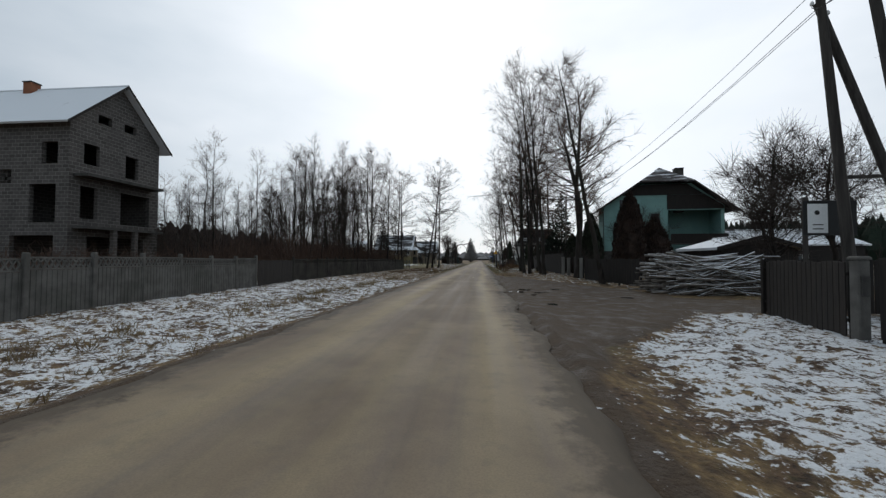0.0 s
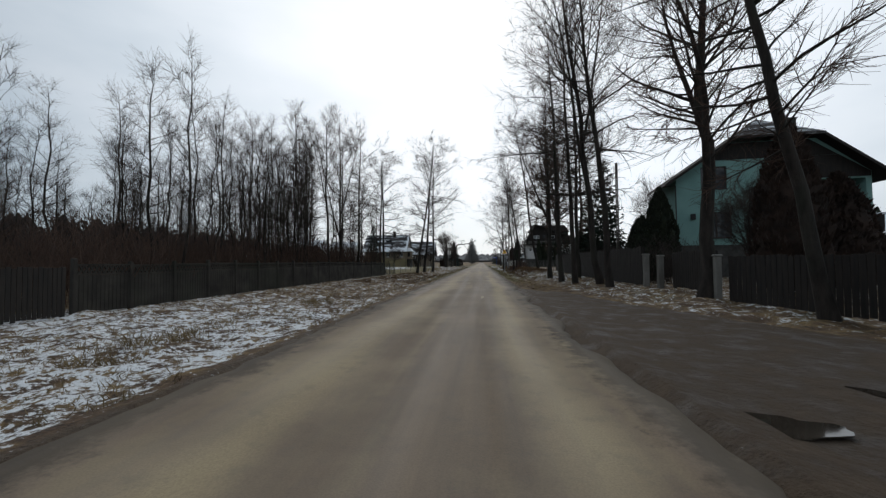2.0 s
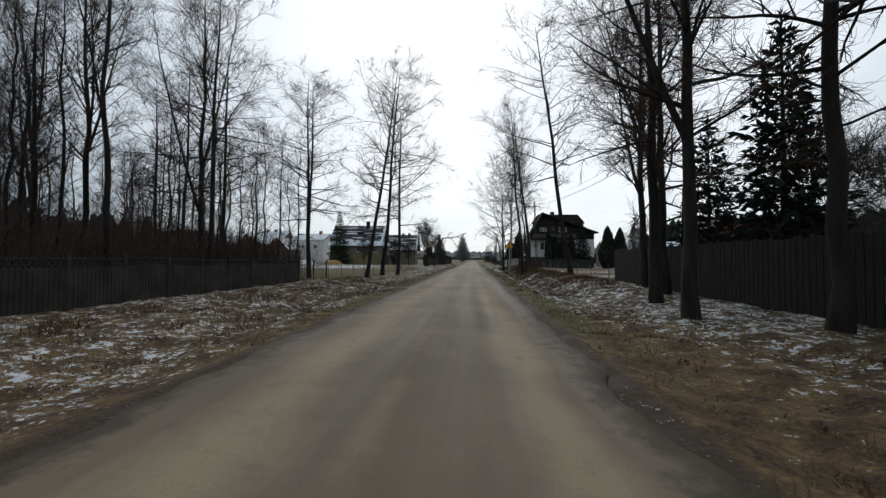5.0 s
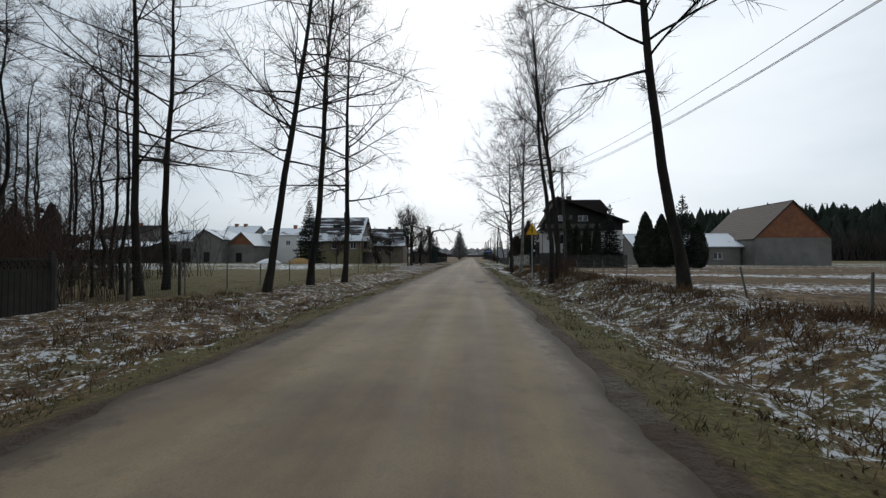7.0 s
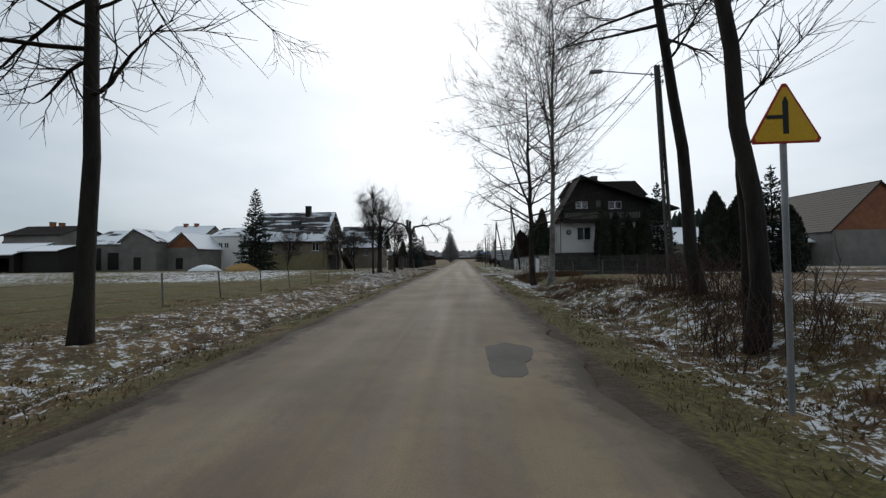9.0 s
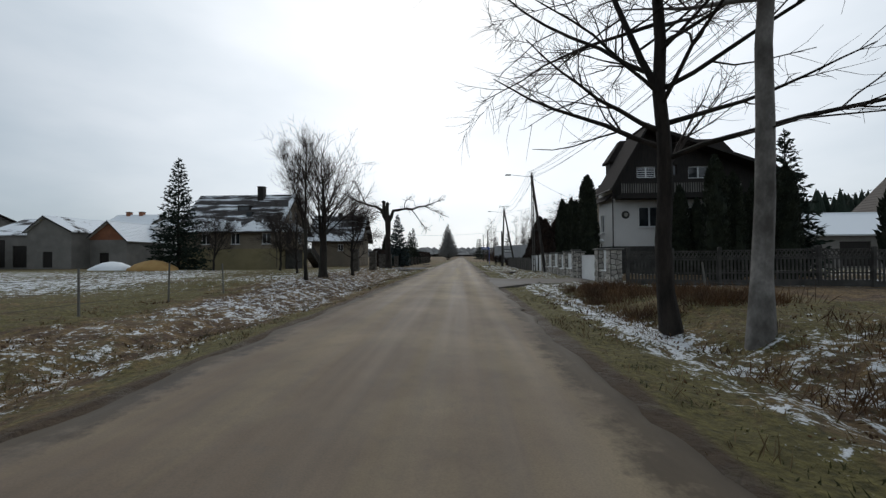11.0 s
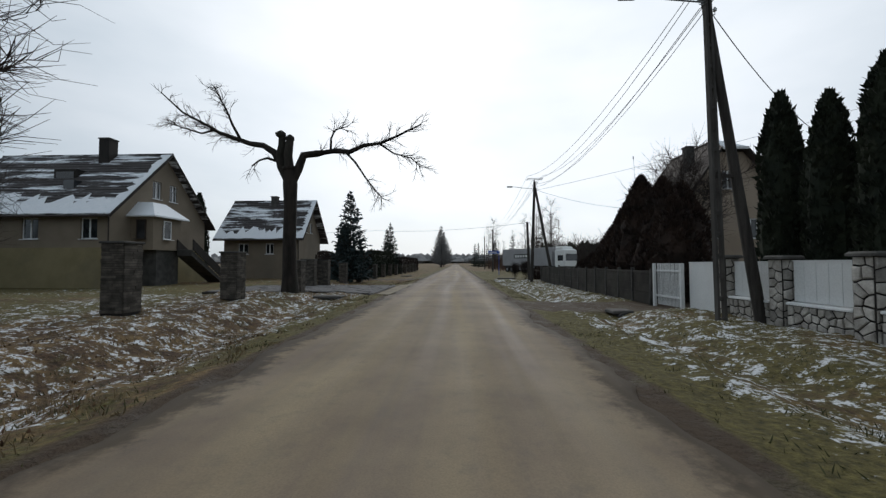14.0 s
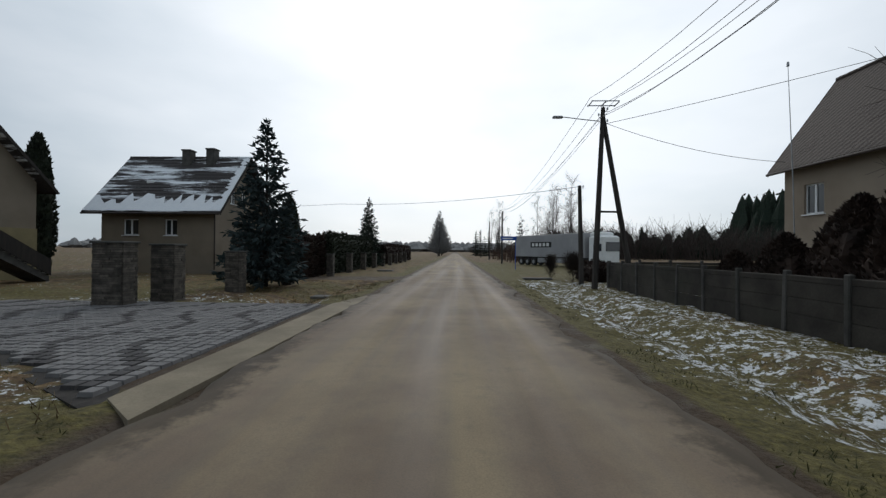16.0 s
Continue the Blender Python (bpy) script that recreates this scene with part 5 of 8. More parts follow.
for i in range(165):
    x, y = -14.2 - 38 * rng.random() ** 1.5, rng.uniform(40, 98)
    if y > 70 and x / (y - 70) > -1.4:
        continue
    k = ["thin_a", "thin_b", "thin_c", "wood_a", "wood_b"][int(rng.integers(0, 5))]
    plant(k, "tree", x, y, "thin bare tree in the wood", turn=float(rng.uniform(0, 360)), size=float(rng.uniform(0.75, 1.15)) * (0.70 if y < 60 else 0.84 if y < 72 else 0.97), group="trees of the wood")
SPR = spruce_meshes(5, 13.2, 3.4, "spruce", rows=30)
evergreen("spruce", SPR, -32.5, 140.4, "tall dark spruce by the houses")
COL = column_meshes(3, 7.0, 0.68, point=0.9)
for i, (x, y, s) in enumerate([(8.75, 123.9, 1.0), (9.1, 125.4, 1.03), (9.3, 128.6, 0.86), (9.3, 130.0, 0.9), (9.3, 131.4, 0.86), (9.3, 132.9, 0.95), (13.2, 117.6, 0.95), (14.5, 118.2, 0.85), (15.8, 118.4, 0.8), (17.2, 118.2, 0.9)]):
    evergreen("thuja", COL, x, y, "dark columnar thuja behind the wall", turn=50 * i, size=s, group="row of thujas")
plant("alder_b", "tree", 7.3, 77.2, "big roadside tree leaning over the verge", 200, 1.05, lean=(-8.5, 1.0))
plant("alder_a", "tree", -9.41, 81.3, "tall bare alder leaning towards the road", 0, 1.1, lean=(8.0, 0.0))
plant("alder_b", "tree", -8.85, 85.0, "tall bare alder leaning slightly", 75, 1.12, lean=(5.0, 0.0))
plant("alder_c", "tree", -8.02, 88.3, "straight bare alder by the ditch", 30, 1.2, lean=(-0.6, 0.0))
for i in range(16):
    plant(["thin_a", "thin_b", "thin_c"][i % 3], "tree", float(rng.uniform(-19.5, -14.0)), float(rng.uniform(41, 64)), "thin bare tree in the wood", turn=float(rng.uniform(0, 360)), size=float(rng.uniform(0.75, 1.0)), group="trees of the wood")


# ---- fences ----
def lattice_mesh(length, h, t):
    """An open concrete grille of crossing diagonals in a frame."""
    mb = MB()
    mb.box(0, -t, 0, length, t, 0.05).box(0, -t, h - 0.05, length, t, h)
    n = int(length / 0.16)
    for i in range(n):
        u = length * (i + 0.5) / n
        for s in (-1, 1):
            mb.extrude([(u - s * 0.07 - 0.02, -t * 0.8, 0.05), (u - s * 0.07 + 0.02, -t * 0.8, 0.05), (u + s * 0.07 + 0.02, -t * 0.8, h - 0.05), (u + s * 0.07 - 0.02, -t * 0.8, h - 0.05)], (0, 0, 0), (0, 1.6 * t, 0))
    return mb


def plank_panel(length, h, t, planks=14):
    """A cast concrete panel that imitates upright boards with sunk joints."""
    w, front = length / planks, []
    for i in range(planks):
        a, b = i * w, (i + 1) * w
        front += [(a, -t * 0.6, 0), (a + 0.012, -t * 0.6, 0), (a + 0.02, -t, 0), (b - 0.02, -t, 0), (b - 0.012, -t * 0.6, 0)]
    front.append((length, -t * 0.6, 0))
    back = [(x, -y, z) for x, y, z in reversed(front)]
    return MB().extrude(front + back, (0, 0, 0), (0, 0, h))


def bay_fence(name, pts, bay, label, post, panels, group="", mat="concrete", skip=()):
    """A fence along a polyline. post: mesh; panels: rows of (name, mesh, height over ground)."""
    fence = thing(name, 0, 0, 0, label, "fence", group)
    total, marks = 0.0, []
    for (xa, ya), (xb, yb) in zip(pts, pts[1:]):
        d = math.hypot(xb - xa, yb - ya)
        n = max(1, round(d / bay))
        for i in range(n):
            marks.append((xa + (xb - xa) * i / n, ya + (yb - ya) * i / n, xa + (xb - xa) * (i + 1) / n, ya + (yb - ya) * (i + 1) / n, d / n))
    rng = rand(len(marks))
    for i, (xa, ya, xb, yb, d) in enumerate(marks):
        za, zb = float(ground_z(xa, ya)), float(ground_z(xb, yb))
        turn = math.degrees(math.atan2(yb - ya, xb - xa))
        part("post", post, mat, fence, at=pose(xa, ya, za - 0.02, rng.normal(0, 0.8), rng.normal(0, 0.8), turn))
        tilt = rng.normal(0, 0.3)
        for pname, me, up, *shift in panels:
            ob = part(pname, me, mat, fence, at=pose(xa, ya, (za + zb) / 2 + up, 0, tilt, turn) @ Matrix.Diagonal((d / bay, 1, 1, 1)) @ pose(shift[0] if shift else 0, 0, 0))
            if pname == "wire_panel":
                tagged(ob, kind="stuff")
    xa, ya, xb, yb, d = marks[-1]
    part("post", post, mat, fence, at=pose(xb, yb, float(ground_z(xb, yb)) - 0.02, 0, 0, turn))
    return fence


POST_C = mesh_of("post", MB().bevel_box(-0.07, -0.07, -0.3, 0.07, 0.07, 1.78, 0.02), "concrete")
PANEL_C = mesh_of("panel", plank_panel(2.0, 1.24, 0.035), "concrete")
LATT_C = mesh_of("lattice", lattice_mesh(2.0, 0.36, 0.03), "concrete")
PAN_C = [("panel", PANEL_C, 0.02), ("lattice", LATT_C, 1.27)]
bay_fence("concrete_fence", [(-11.3, -14), (-11.5, 18.2), (-12.2, 30.2)], 2.0, "weathered grey concrete panel fence with lattice top", POST_C, PAN_C, "fences")
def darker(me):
    """The same piece with the wood's shade put into its concrete colour."""
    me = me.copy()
    me.materials[0] = MAT["concrete_darker"]
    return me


PAN_SHADED = [(p[0], darker(p[1]), *p[2:]) for p in PAN_C]
bay_fence("concrete_fence", [(-13.0, 36.3), (-12.6, 58.5), (-12.5, 74.5)], 2.0, "weathered concrete panel fence, coloured darker for the wood's shade", darker(POST_C), PAN_SHADED, "fences")


def board_gate(x0, y0, x1, y1, h, label, mat="darkwood", bw=0.14, name="board_fence", gap=0.02, category="fence", group="fences", base=0.06, uneven=0.03, rails=True):
    """Upright boards on two rails between posts."""
    d, turn = math.hypot(x1 - x0, y1 - y0), math.degrees(math.atan2(y1 - y0, x1 - x0))
    ob = thing(name, x0, y0, float(ground_z((x0 + x1) / 2, (y0 + y1) / 2)), label, category, group, turn)
    n = max(2, int(d / bw))
    me = mesh_of("board", MB().bevel_box(0, -0.012, base, d / n - gap, 0.012, h, 0.004), mat)
    rng = rand(int(d * 10))
    for i in range(n):
        part("board", me, mat, ob, at=pose(i * d / n, 0, rng.uniform(-uneven, uneven), 0, rng.normal(0, 0.25), 0))
    if rails:
        for z in (0.35, h - 0.3):
            part("rail", MB().box(0, 0.014, z, d, 0.05, z + 0.07), mat, ob)
        k = max(1, round(d / 2.5))
        for i in range(k + 1):
            part("post", MB().bevel_box(i * d / k - 0.05, 0.052, -0.25, i * d / k + 0.05, 0.15, h, 0.01), mat, ob)
    return ob


# dark gate between the two concrete fences
board_gate(-12.3, 30.6, -12.9, 36.0, 1.55, "dark wooden double gate between the concrete fences", name="yard_gate", category="gate")
# welded wire fence along the wood
WIRE = MB()
for i in range(26):
    WIRE.box(i * 0.1 - 0.004, -0.003, 0.02, i * 0.1 + 0.004, 0.003, 1.5)
for j in range(11):
    WIRE.box(0, -0.003, 0.02 + j * 0.147, 2.5, 0.003, 0.028 + j * 0.147)
WIRE_ME = mesh_of("wire_panel", WIRE, "mesh_green")
POST_G = mesh_of("post", MB().bevel_box(-0.045, -0.045, -0.3, 0.045, 0.045, 1.6, 0.01), "concrete_dark")
bay_fence("wire_fence", [(-12.5, 74.6), (-12.4, 79.6)], 2.5, "dark green welded wire fence along the wood", POST_G, [("wire_panel", WIRE_ME, 0.0)], "fences")


def strand_fence(name, pts, label, heights, h=1.25, mat="post", group="fences", r=0.033, lean=3.0, square=False):
    """Slim posts with a few wires."""
    ob = thing(name, 0, 0, 0, label, "fence", group)
    rng, tops = rand(int(abs(pts[0][0]) * 31 + pts[0][1])), []
    for x, y in pts:
        z, hh = float(ground_z(x, y)), h * rng.uniform(0.9, 1.08)
        part("post", MB().tube([(0, 0, -0.25), (0, 0, hh * 0.5), (0, 0, hh)], [r * 1.05, r, r * 0.92], 6), mat, ob, at=pose(x, y, z, rng.normal(0, lean), rng.normal(0, lean), rng.uniform(0, 90)))
        tops.append((x, y, z))
    for hgt in heights:
        mb = MB()
        line = []
        for (xa, ya, za), (xb, yb, zb) in zip(tops, tops[1:]):
            line += [(xa, ya, za + hgt), ((xa + xb) / 2, (ya + yb) / 2, (za + zb) / 2 + hgt - 0.03)]
        line.append((tops[-1][0], tops[-1][1], tops[-1][2] + hgt))
        part("wire", mb.tube(line, 0.005, 4), "cable", ob)
    return ob


strand_fence("wire_fence", [(-12.3, 79.8), (-12.0, 82.3), (-11.8, 85.0), (-11.6, 88.2), (-11.4, 91.5), (-11.2, 94.6), (-11.0, 97.8), (-10.8, 101.0), (-10.6, 104.0), (-10.5, 107.2), (-10.4, 110.4), (-10.3, 113.5)],
             "thin posts and wires round the meadow", (0.35, 0.7, 1.05), 1.35, "post")
strand_fence("wire_fence", [(8.4, 72.2), (8.5, 76.0), (8.2, 79.0), (7.4, 82.4), (7.6, 86.0), (8.2, 90.0), (8.6, 95.0), (8.6, 100.0), (8.6, 105.0), (8.4, 110.5)], "leaning thin posts and wires beside the field", (0.4, 0.8), 1.05, "post", r=0.03, lean=5.0)

# right side of the first stretch
board_gate(8.55, 71.6, 8.25, 46.2, 2.05, "tall dark board fence overgrown behind the verge", bw=0.2, name="board_fence", uneven=0.05)
board_gate(8.6, 43.7, 8.45, 40.3, 1.6, "dark board fence beside the muddy yard", bw=0.18)
board_gate(8.4, 39.3, 9.6, 32.2, 1.6, "dark board fence beside the muddy yard", bw=0.18)
board_gate(8.25, 17.2, 8.6, -12.0, 1.62, "dark brown metal-clad fence by the snowy verge", bw=0.2)
board_gate(9.0, 21.3, 8.25, 17.9, 1.62, "dark brown metal-clad fence by the snowy verge", bw=0.2)
board_gate(9.0, 21.35, 26.0, 21.9, 1.62, "dark brown metal-clad fence along the side lane", bw=0.25)


def gate_post(x, y, h, w=0.2, mat="post", label="slim grey concrete gate post"):
    ob = thing("gate_post", x, y, float(ground_z(x, y)), label, "gate post", "gate posts")
    part("shaft", MB().bevel_box(-w / 2, -w / 2, -0.3, w / 2, w / 2, h, 0.02), mat, ob)
    part("cap", MB().bevel_box(-w / 2 - 0.03, -w / 2 - 0.03, h, w / 2 + 0.03, w / 2 + 0.03, h + 0.07, 0.03), mat, ob)
    return ob


gate_post(7.98, 45.05, 1.5, 0.24)
gate_post(8.28, 44.2, 1.5, 0.24)
gate_post(8.2, 39.6, 1.5, 0.2)
mp = gate_post(8.2, 17.55, 1.58, 0.22, "concrete", "pale concrete gate post with a meter box")
part("meter_box", MB().bevel_box(-0.08, -0.145, 0.85, 0.08, -0.112, 1.25, 0.01), "concrete_dark", mp)


# ---- the yard at the start: wood pile, shed, notice board, poles ----
def wood_pile():
    pile = thing("wood_pile", 11.3, 29.2, float(ground_z(11.3, 29.2)), "heaped long thin logs and branches dusted with snow", "wood pile")
    rng = rand(9)
    meshes = []
    for r, le in ((0.035, 4.6), (0.05, 4.2), (0.03, 3.4), (0.06, 3.8), (0.045, 5.0)):
        pts = [(-le / 2, 0, 0), (-le / 6, rng.normal(0, 0.04), rng.normal(0, 0.03)), (le / 6, rng.normal(0, 0.05), rng.normal(0, 0.04)), (le / 2, rng.normal(0, 0.06), 0)]
        bark = mesh_of("log", MB().tube(pts, [r * 1.1, r, r * 0.95, r * 0.8], 6), "logbark", True)
        snow = MB()
        for (xa, ya, za), (xb, yb, zb) in zip(pts, pts[1:]):
            snow.extrude([(xa, ya - r * 0.7, za + r * 0.6), (xa, ya, za + r * 1.12), (xa, ya + r * 0.7, za + r * 0.6)], (0, 0, 0), (xb - xa, yb - ya, zb - za))
        meshes.append((bark, mesh_of("snow_strip", snow, "snow")))
    n = 0
    for layer in range(17):
        z = 0.05 + layer * 0.105
        half = 1.25 * math.sqrt(max(0.05, 1 - (z / 2.05) ** 2))
        for j in range(13):
            bark, snow = meshes[int(rng.integers(0, 5))]
            y = -half + 2 * half * (j + rng.random()) / 13
            tilt = rng.normal(0, 2.0) if layer < 14 else rng.normal(0, 5)
            ob = part("log", bark, None, pile, at=pose(rng.normal(0, 0.35), y, z + rng.normal(0, 0.03), 0, tilt, rng.normal(0, 5)))
            if layer > 9 or y < -half * 0.3 and rng.random() < 0.85:
                part("snow_strip", snow, None, ob)
            n += 1
    for j in range(34):
        bark, snow = meshes[int(rng.integers(0, 5))]
        ob = part("log", bark, None, pile, at=pose(rng.uniform(-0.6, 0.6), rng.uniform(-1.4, -1.0), rng.uniform(0.3, 1.3), 0, rng.uniform(-26, 26), rng.normal(0, 12)))
        part("snow_strip", snow, None, ob)


wood_pile()
gable_house("shed", 14.4, 33.0, 18.6, 37.0, 0, 2.1, 2.7, "y", "low dark shed with a snowy sheet roof", "darkwood", "roof_snow", (0.4, 0.4), {}, gutter=False, group="farm buildings", course=0)
gable_house("shed", 30.5, 60.0, 46.0, 70.0, 0, 3.4, 5.4, "x", "long low building with snow between its roof battens", "darkwood", "roof_half", (0.4, 0.4), {"s": [(3, 1.0, 4.4, 2.3, {}), (8, 1.0, 9.4, 2.3, {})]}, gutter=False, group="farm buildings")


def notice_board(x, y):
    z = float(ground_z(x, y))
    ob = thing("notice_board", x, y, z, "dark advertising board with a white poster on posts", "sign")
    for u in (-0.05, 1.15):
        part("post", MB().bevel_box(u - 0.05, 0.04, -0.3, u + 0.05, 0.14, 3.45, 0.01), "polewood", ob)
    bd = part("board", MB().bevel_box(-0.15, 0.0, 2.35, 1.25, 0.04, 3.35, 0.01), "black", ob)
    part("poster", MB().box(-0.05, -0.006, 2.42, 0.48, -0.002, 3.25), "white", bd, "white poster")
    part("poster_mark", MB().tube([(0.2, -0.012, 3.0), (0.2, -0.007, 3.0)], 0.07, 10), "black", bd)
    for k in range(2):
        part("text_bar", MB().box(0.08, -0.010, 2.72 + 0.12 * k - 0.2, 0.36, -0.007, 2.75 + 0.12 * k - 0.2), "concrete_dark", bd)


notice_board(9.95, 21.0)


def leaning_pole(x, y, h, dx, dy, label, brace=None, lamp=None, mat="polewood", insul=3, ladder=False):
    """A timber pole, with a leaning prop where brace gives its foot, and insulator pins."""
    z = float(ground_z(x, y))
    ob = thing("utility_pole", x, y, z, label, "utility pole", "utility poles")
    top = (dx, dy, h)
    if ladder:
        # two tapering concrete legs joined by rungs, open between
        for side in (-1, 1):
            part("leg", MB().add([(cx + f * dx + side * w + ox * 0.03, f * dy + oy * 0.07, -0.4 + f * (h + 0.4)) for f, w, cx in ((0, 0.09, 0), (1, 0.05, 0)) for ox, oy in ((-1, -1), (1, -1), (1, 1), (-1, 1))],
                                 [(3, 2, 1, 0), (4, 5, 6, 7), (0, 1, 5, 4), (1, 2, 6, 5), (2, 3, 7, 6), (3, 0, 4, 7)]), "ladderpole", ob)
        for k in range(int(h / 0.55)):
            f = (k + 0.8) * 0.55 / (h + 0.4)
            w = 0.09 + (0.05 - 0.09) * f
            part("rung", MB().bevel_box(f * dx - w, f * dy - 0.05, f * (h + 0.4) - 0.46, f * dx + w, f * dy + 0.05, f * (h + 0.4) - 0.38, 0.012), "ladderpole", ob)
    else:
        part("pole", MB().tube([(0, 0, -0.4), (dx * 0.5, dy * 0.5, h * 0.5), top], [0.15, 0.125, 0.10], 10), mat, ob)
    if brace:
        part("prop", MB().tube([(brace[0], brace[1], -0.3), (dx, dy + 0.08, h * 0.97)], [0.14, 0.10], 10), mat, ob)
        f = 0.42
        part("cross_bar", MB().box(0, -0.04, 0, 1, 0.04, 0.09), mat, ob,
             at=Matrix.Translation((dx * f, dy * f, h * f)) @ Vector((brace[0] * (1 - f) + dx * f - dx * f, brace[1] * (1 - f), 0)).to_track_quat("X", "Z").to_matrix().to_4x4() @ Matrix.Diagonal((math.hypot(brace[0], brace[1]) * (1 - f), 1, 1, 1)))
    for k in range(insul):
        zz = h - 0.12 - 0.28 * k
        s = -1 if k % 2 else 1
        pin = part("insulator_pin", MB().tube([(dx, dy, zz - 0.05), (dx + s * 0.2, dy, zz - 0.05), (dx + s * 0.2, dy, zz + 0.06)], 0.012, 5), "metal", ob)
        part("insulator", MB().tube([(dx + s * 0.2, dy, zz + 0.04), (dx + s * 0.2, dy, zz + 0.09), (dx + s * 0.2, dy, zz + 0.15)], [0.045, 0.05, 0.02], 8), "white", pin)
    if lamp:
        lx, ly, lz, ex = lamp
        arm = part("lamp_arm", MB().tube([(dx, dy, lz), (dx + ex * 0.5, dy, lz + 0.10), (dx + ex, dy, lz + 0.22)], 0.022, 6), "metal", ob)
        part("lamp_head", MB().bevel_box(dx + ex - 0.45, dy - 0.09, lz + 0.16, dx + ex + 0.02, dy + 0.09, lz + 0.26, 0.03), "greyveneer", arm)
    return ob


leaning_pole(10.7, 20.5, 9.0, -0.75, 0, "dark timber pole with a leaning prop", (2.0, -0.3))
leaning_pole(11.4, 19.2, 9.6, -1.3, 0.2, "second dark leaning timber pole")
leaning_pole(11.0, 58.0, 9.2, 0, 0, "slim concrete ladder pole behind the garden fence", ladder=True)
leaning_pole(7.7, 95.2, 8.25, -0.35, 0, "slim concrete ladder pole with a lamp arm", lamp=(0, 0, 7.9, -2.0), ladder=True)
leaning_pole(6.45, 131.4, 8.75, -0.15, 0, "concrete ladder pole with timber prop and lamp arm", (0.95, -0.1), lamp=(0, 0, 8.35, -1.85), ladder=True)
leaning_pole(6.0, 154.5, 8.5, 0.35, 0, "timber pole with leaning prop, lamp arm and cross frame", (1.9, 0.15), lamp=(0, 0, 7.85, -1.9))
leaning_pole(6.4, 157.6, 5.4, -0.15, 0, "short timber pole beside the verge", insul=1)
fr = thing("pole_frame", 6.35, 154.5, 8.6 + float(ground_z(6.0, 154.5)), "light steel cross frame on top of the pole", "pole fitting")
for u in (-0.62, 0.0, 0.62):
    part("bar", MB().box(u - 0.02, -0.3, 0.05, u + 0.02, 0.3, 0.09), "metal", fr)
for v in (-0.3, 0.3):
    part("long_bar", MB().box(-0.64, v - 0.02, 0.091, 0.64, v + 0.02, 0.13), "metal", fr)
part("stem", MB().tube([(0, 0, -0.15), (0, 0, 0.05)], 0.03, 8), "metal", fr)
for i, (x, y, h) in enumerate([(6.6, 196, 8.0), (6.9, 222, 8.5), (7.2, 255, 8.5), (7.5, 292, 8.5)]):
    leaning_pole(x, y, h, 0.0, 0, "distant timber pole along the road")


def cable(pts, sag, label="thin black overhead power line"):
    line = []
    for (xa, ya, za), (xb, yb, zb) in zip(pts, pts[1:]):
        for k in range(10):
            f = k / 10
            line.append((xa + (xb - xa) * f, ya + (yb - ya) * f, za + (zb - za) * f - sag * 4 * f * (1 - f)))
    line.append(pts[-1])
    single("overhead_cable", MB().tube(line, 0.012, 4, False), "cable", label, "cable", group="overhead cables")


for k in range(3):
    o = (-0.2, 0.2, -0.2)[k]
    hz = 0.28 * k
    cable([(10.0 + o, 20.5, 8.9 - hz), (11.0 + o, 58.0, 9.1 - hz), (7.35 + o, 95.2, 8.5 - hz), (6.3 + o, 131.4, 8.7 - hz), (6.35 + o, 154.5, 8.45 - hz), (6.6 + o, 196, 7.9 - hz), (6.9 + o, 222, 8.3 - hz)], 1.15)
    cable([(10.0 + o, 20.5, 8.9 - hz), (14.0 + o, -25, 8.6 - hz)], 0.5)
for o in (-0.6, 0.62):
    cable([(7.35 + o * 0.4, 95.2, 8.4), (6.3 + o * 0.5, 131.4, 8.75), (6.35 + o, 154.5, 8.85), (6.6 + o * 0.5, 196, 8.0), (6.9 + o * 0.5, 222, 8.4)], 1.1)
cable([(6.3, 131.4, 8.2), (13.0, 136.0, 6.4)], 0.3, "thin service line to the house")
cable([(6.35, 154.5, 7.7), (15.6, 155.6, 6.1)], 0.35, "thin service line to the house")
cable([(6.35, 154.5, 7.6), (34.0, 150.0, 14.0)], 0.3, "thin service line over the garden")
cable([(6.3, 157.6, 5.2), (-10.0, 168.0, 5.4), (-30.0, 172.0, 6.0)], 0.35, "thin cable strung across the road")


